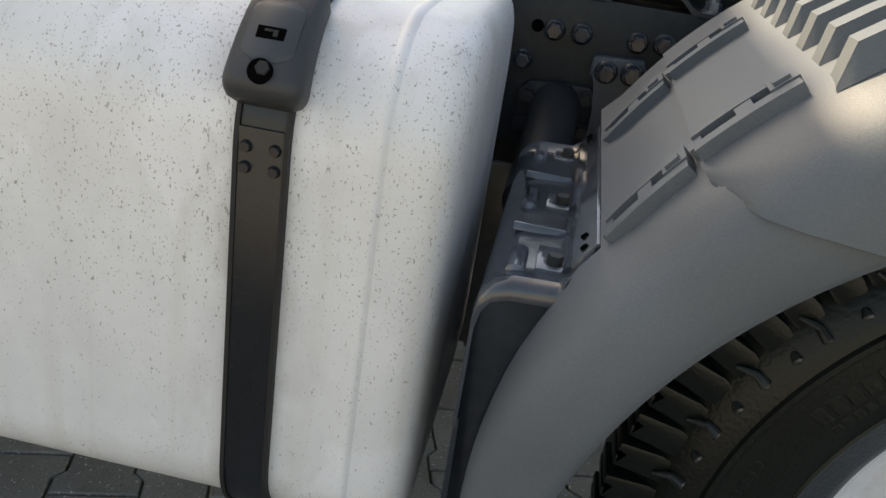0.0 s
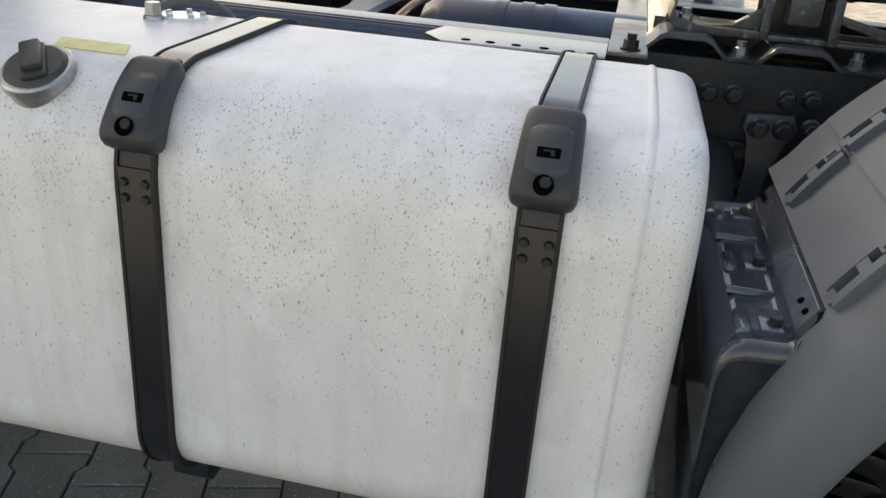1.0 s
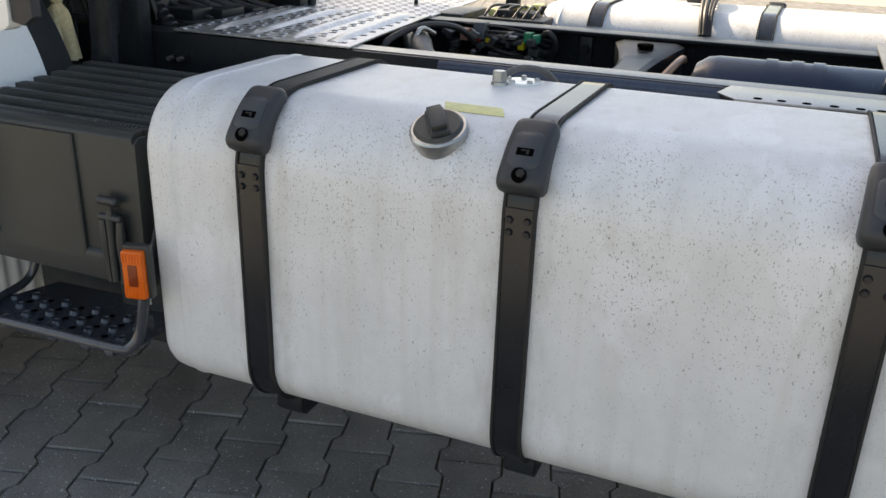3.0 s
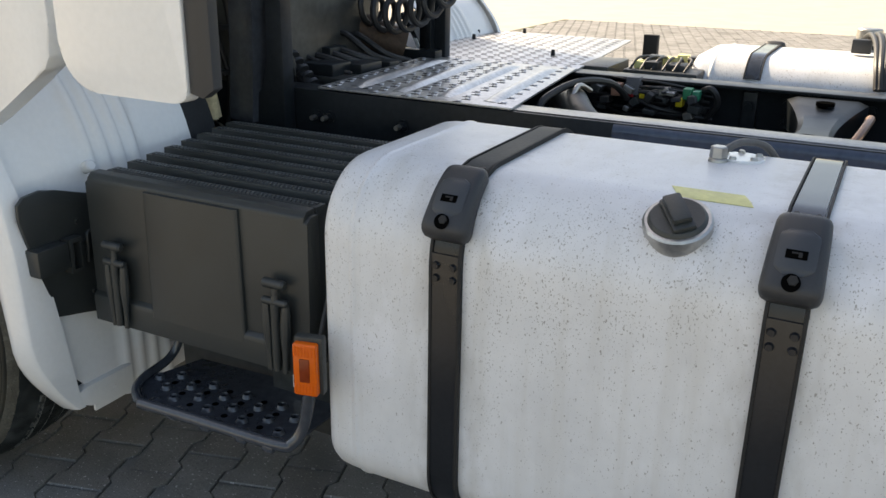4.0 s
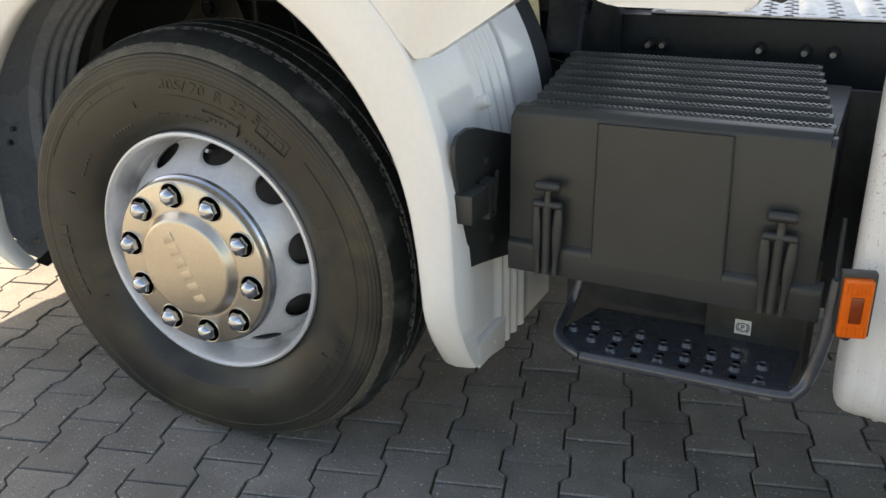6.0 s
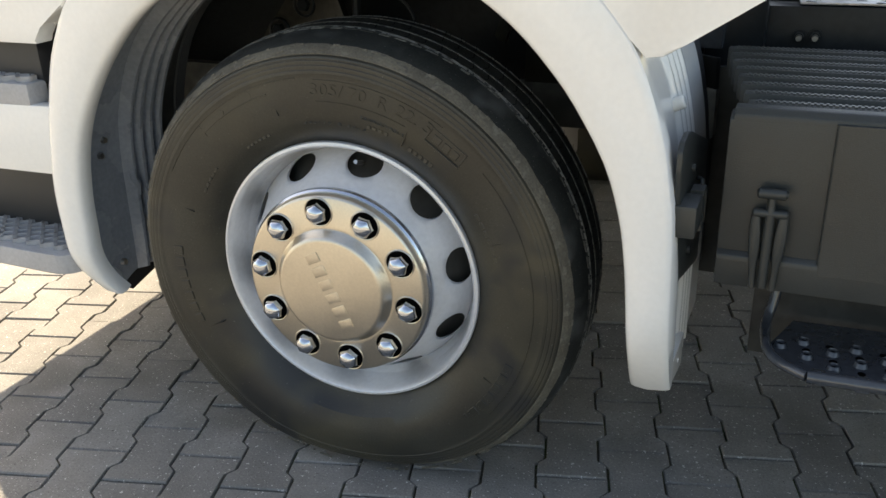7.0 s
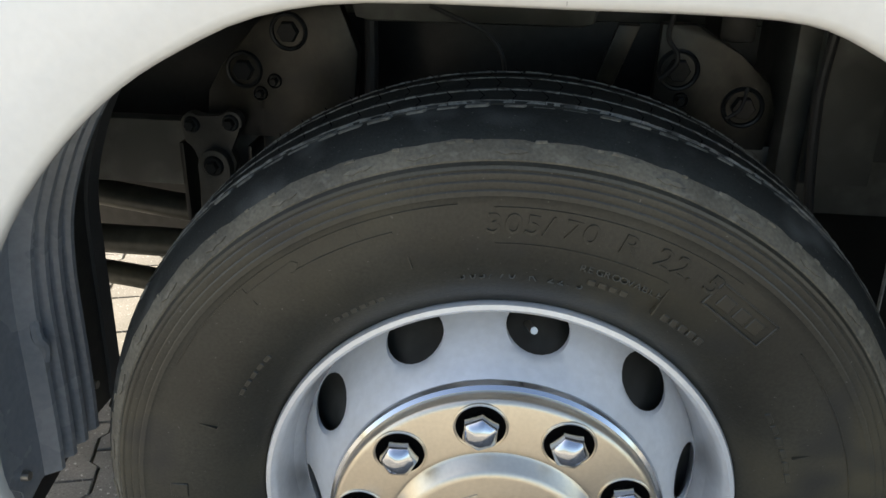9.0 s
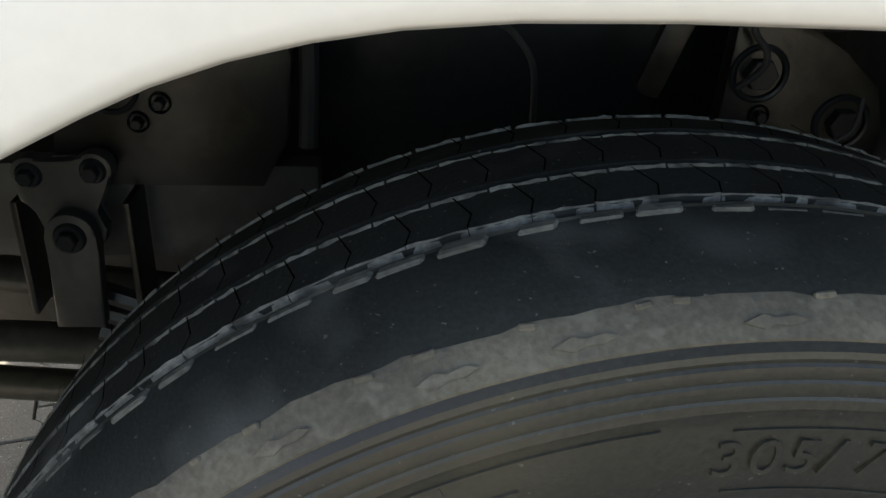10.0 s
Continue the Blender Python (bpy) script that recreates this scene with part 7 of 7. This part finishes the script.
def side_flap():
    bm = bmesh.new()
    prism(bm, [(0.48, 0.80), (0.47, 1.05), (0.545, 1.03), (0.575, 0.90), (0.60, 0.80)], "y", 0.568, 0.58, 0.003)
    tagged(part("rubber_flap", bm, M_BLACK), "black rubber flap behind the white mudguard", "flap")


side_flap()

def air_lines():
    root = thing("air_lines", "black air lines and harness clipped behind the cab", "hoses")
    rng = random.Random(21)
    for x, y in ((0.47, 0.80), (0.49, 0.83), (0.52, 0.86), (0.55, 0.90), (0.44, 0.88), (0.58, 0.93), (0.60, 0.98)):
        bm = bmesh.new()
        tube(bm, [(x + rng.uniform(-0.02, 0.02), y, 0.80), (x + rng.uniform(-0.03, 0.03), y + 0.02, 0.95), (x + rng.uniform(-0.04, 0.02), y, 1.12), (x + rng.uniform(-0.02, 0.04), y - 0.02, 1.32), (x, y, 1.7)], rng.uniform(0.006, 0.012), 8)
        part("hose", bm, M_WIRE, root)
    for x, y, z in ((0.50, 0.82, 0.98), (0.53, 0.84, 1.10), (0.47, 0.84, 1.20), (0.56, 0.90, 0.93)):
        bm = bmesh.new()
        box(bm, x - 0.03, x + 0.03, y - 0.012, y + 0.012, z - 0.007, z + 0.007, 0.002)
        part("clip", bm, M_CLAMP, root)
    for x, y, z, sx, sy, sz in ((0.62, 1.10, 0.97, 0.10, 0.05, 0.02), (0.70, 1.20, 0.965, 0.06, 0.06, 0.018), (0.55, 1.22, 0.985, 0.08, 0.05, 0.035), (0.66, 1.32, 0.96, 0.11, 0.03, 0.014)):
        bm = bmesh.new()
        box(bm, x - sx, x + sx, y - sy, y + sy, z - sz, z + sz, 0.008)
        part("valve", bm, M_CHASSIS, root)
    for k in range(6):
        bm = bmesh.new()
        tube(bm, [(0.42 + 0.03 * k, 1.0 + 0.07 * k, 1.0), (0.52 + 0.02 * k, 1.08 + 0.05 * k, 1.02 + rng.uniform(-0.02, 0.04)), (0.62 + 0.02 * k, 1.10 + 0.05 * k, 0.99), (0.74, 1.12 + 0.07 * k, 0.955)], rng.uniform(0.007, 0.012), 8)
        part("hose", bm, M_WIRE, root)


air_lines()

def far_hoses():
    root = thing("hose_bundle", "black hoses with metal cap on the far fuel tank", "hoses")
    for dx, r in ((-0.022, 0.008), (0.0, 0.010), (0.020, 0.007), (0.034, 0.006)):
        bm = bmesh.new()
        tube(bm, [(2.06 + dx, 2.42, 1.02), (2.09 + dx, 2.25, 1.055), (2.11 + dx * 0.8, 2.05, 1.045), (2.12 + dx * 0.6, 1.90, 1.0), (2.13 + dx * 0.5, 1.84, 0.93)], r, 10)
        part("hose", bm, M_WIRE, root)
    bm = bmesh.new()
    cyl(bm, (2.06, 2.43, 0.985), (2.06, 2.43, 1.06), 0.045, 0.042, 24, 0.004)
    part("cap", bm, M_STEEL, root)
    bm = bmesh.new()
    box(bm, 2.02, 2.08, 2.15, 2.19, 1.0, 1.045, 0.004)
    part("clip", bm, M_CLAMP, root)


far_hoses()

lay_pavers()
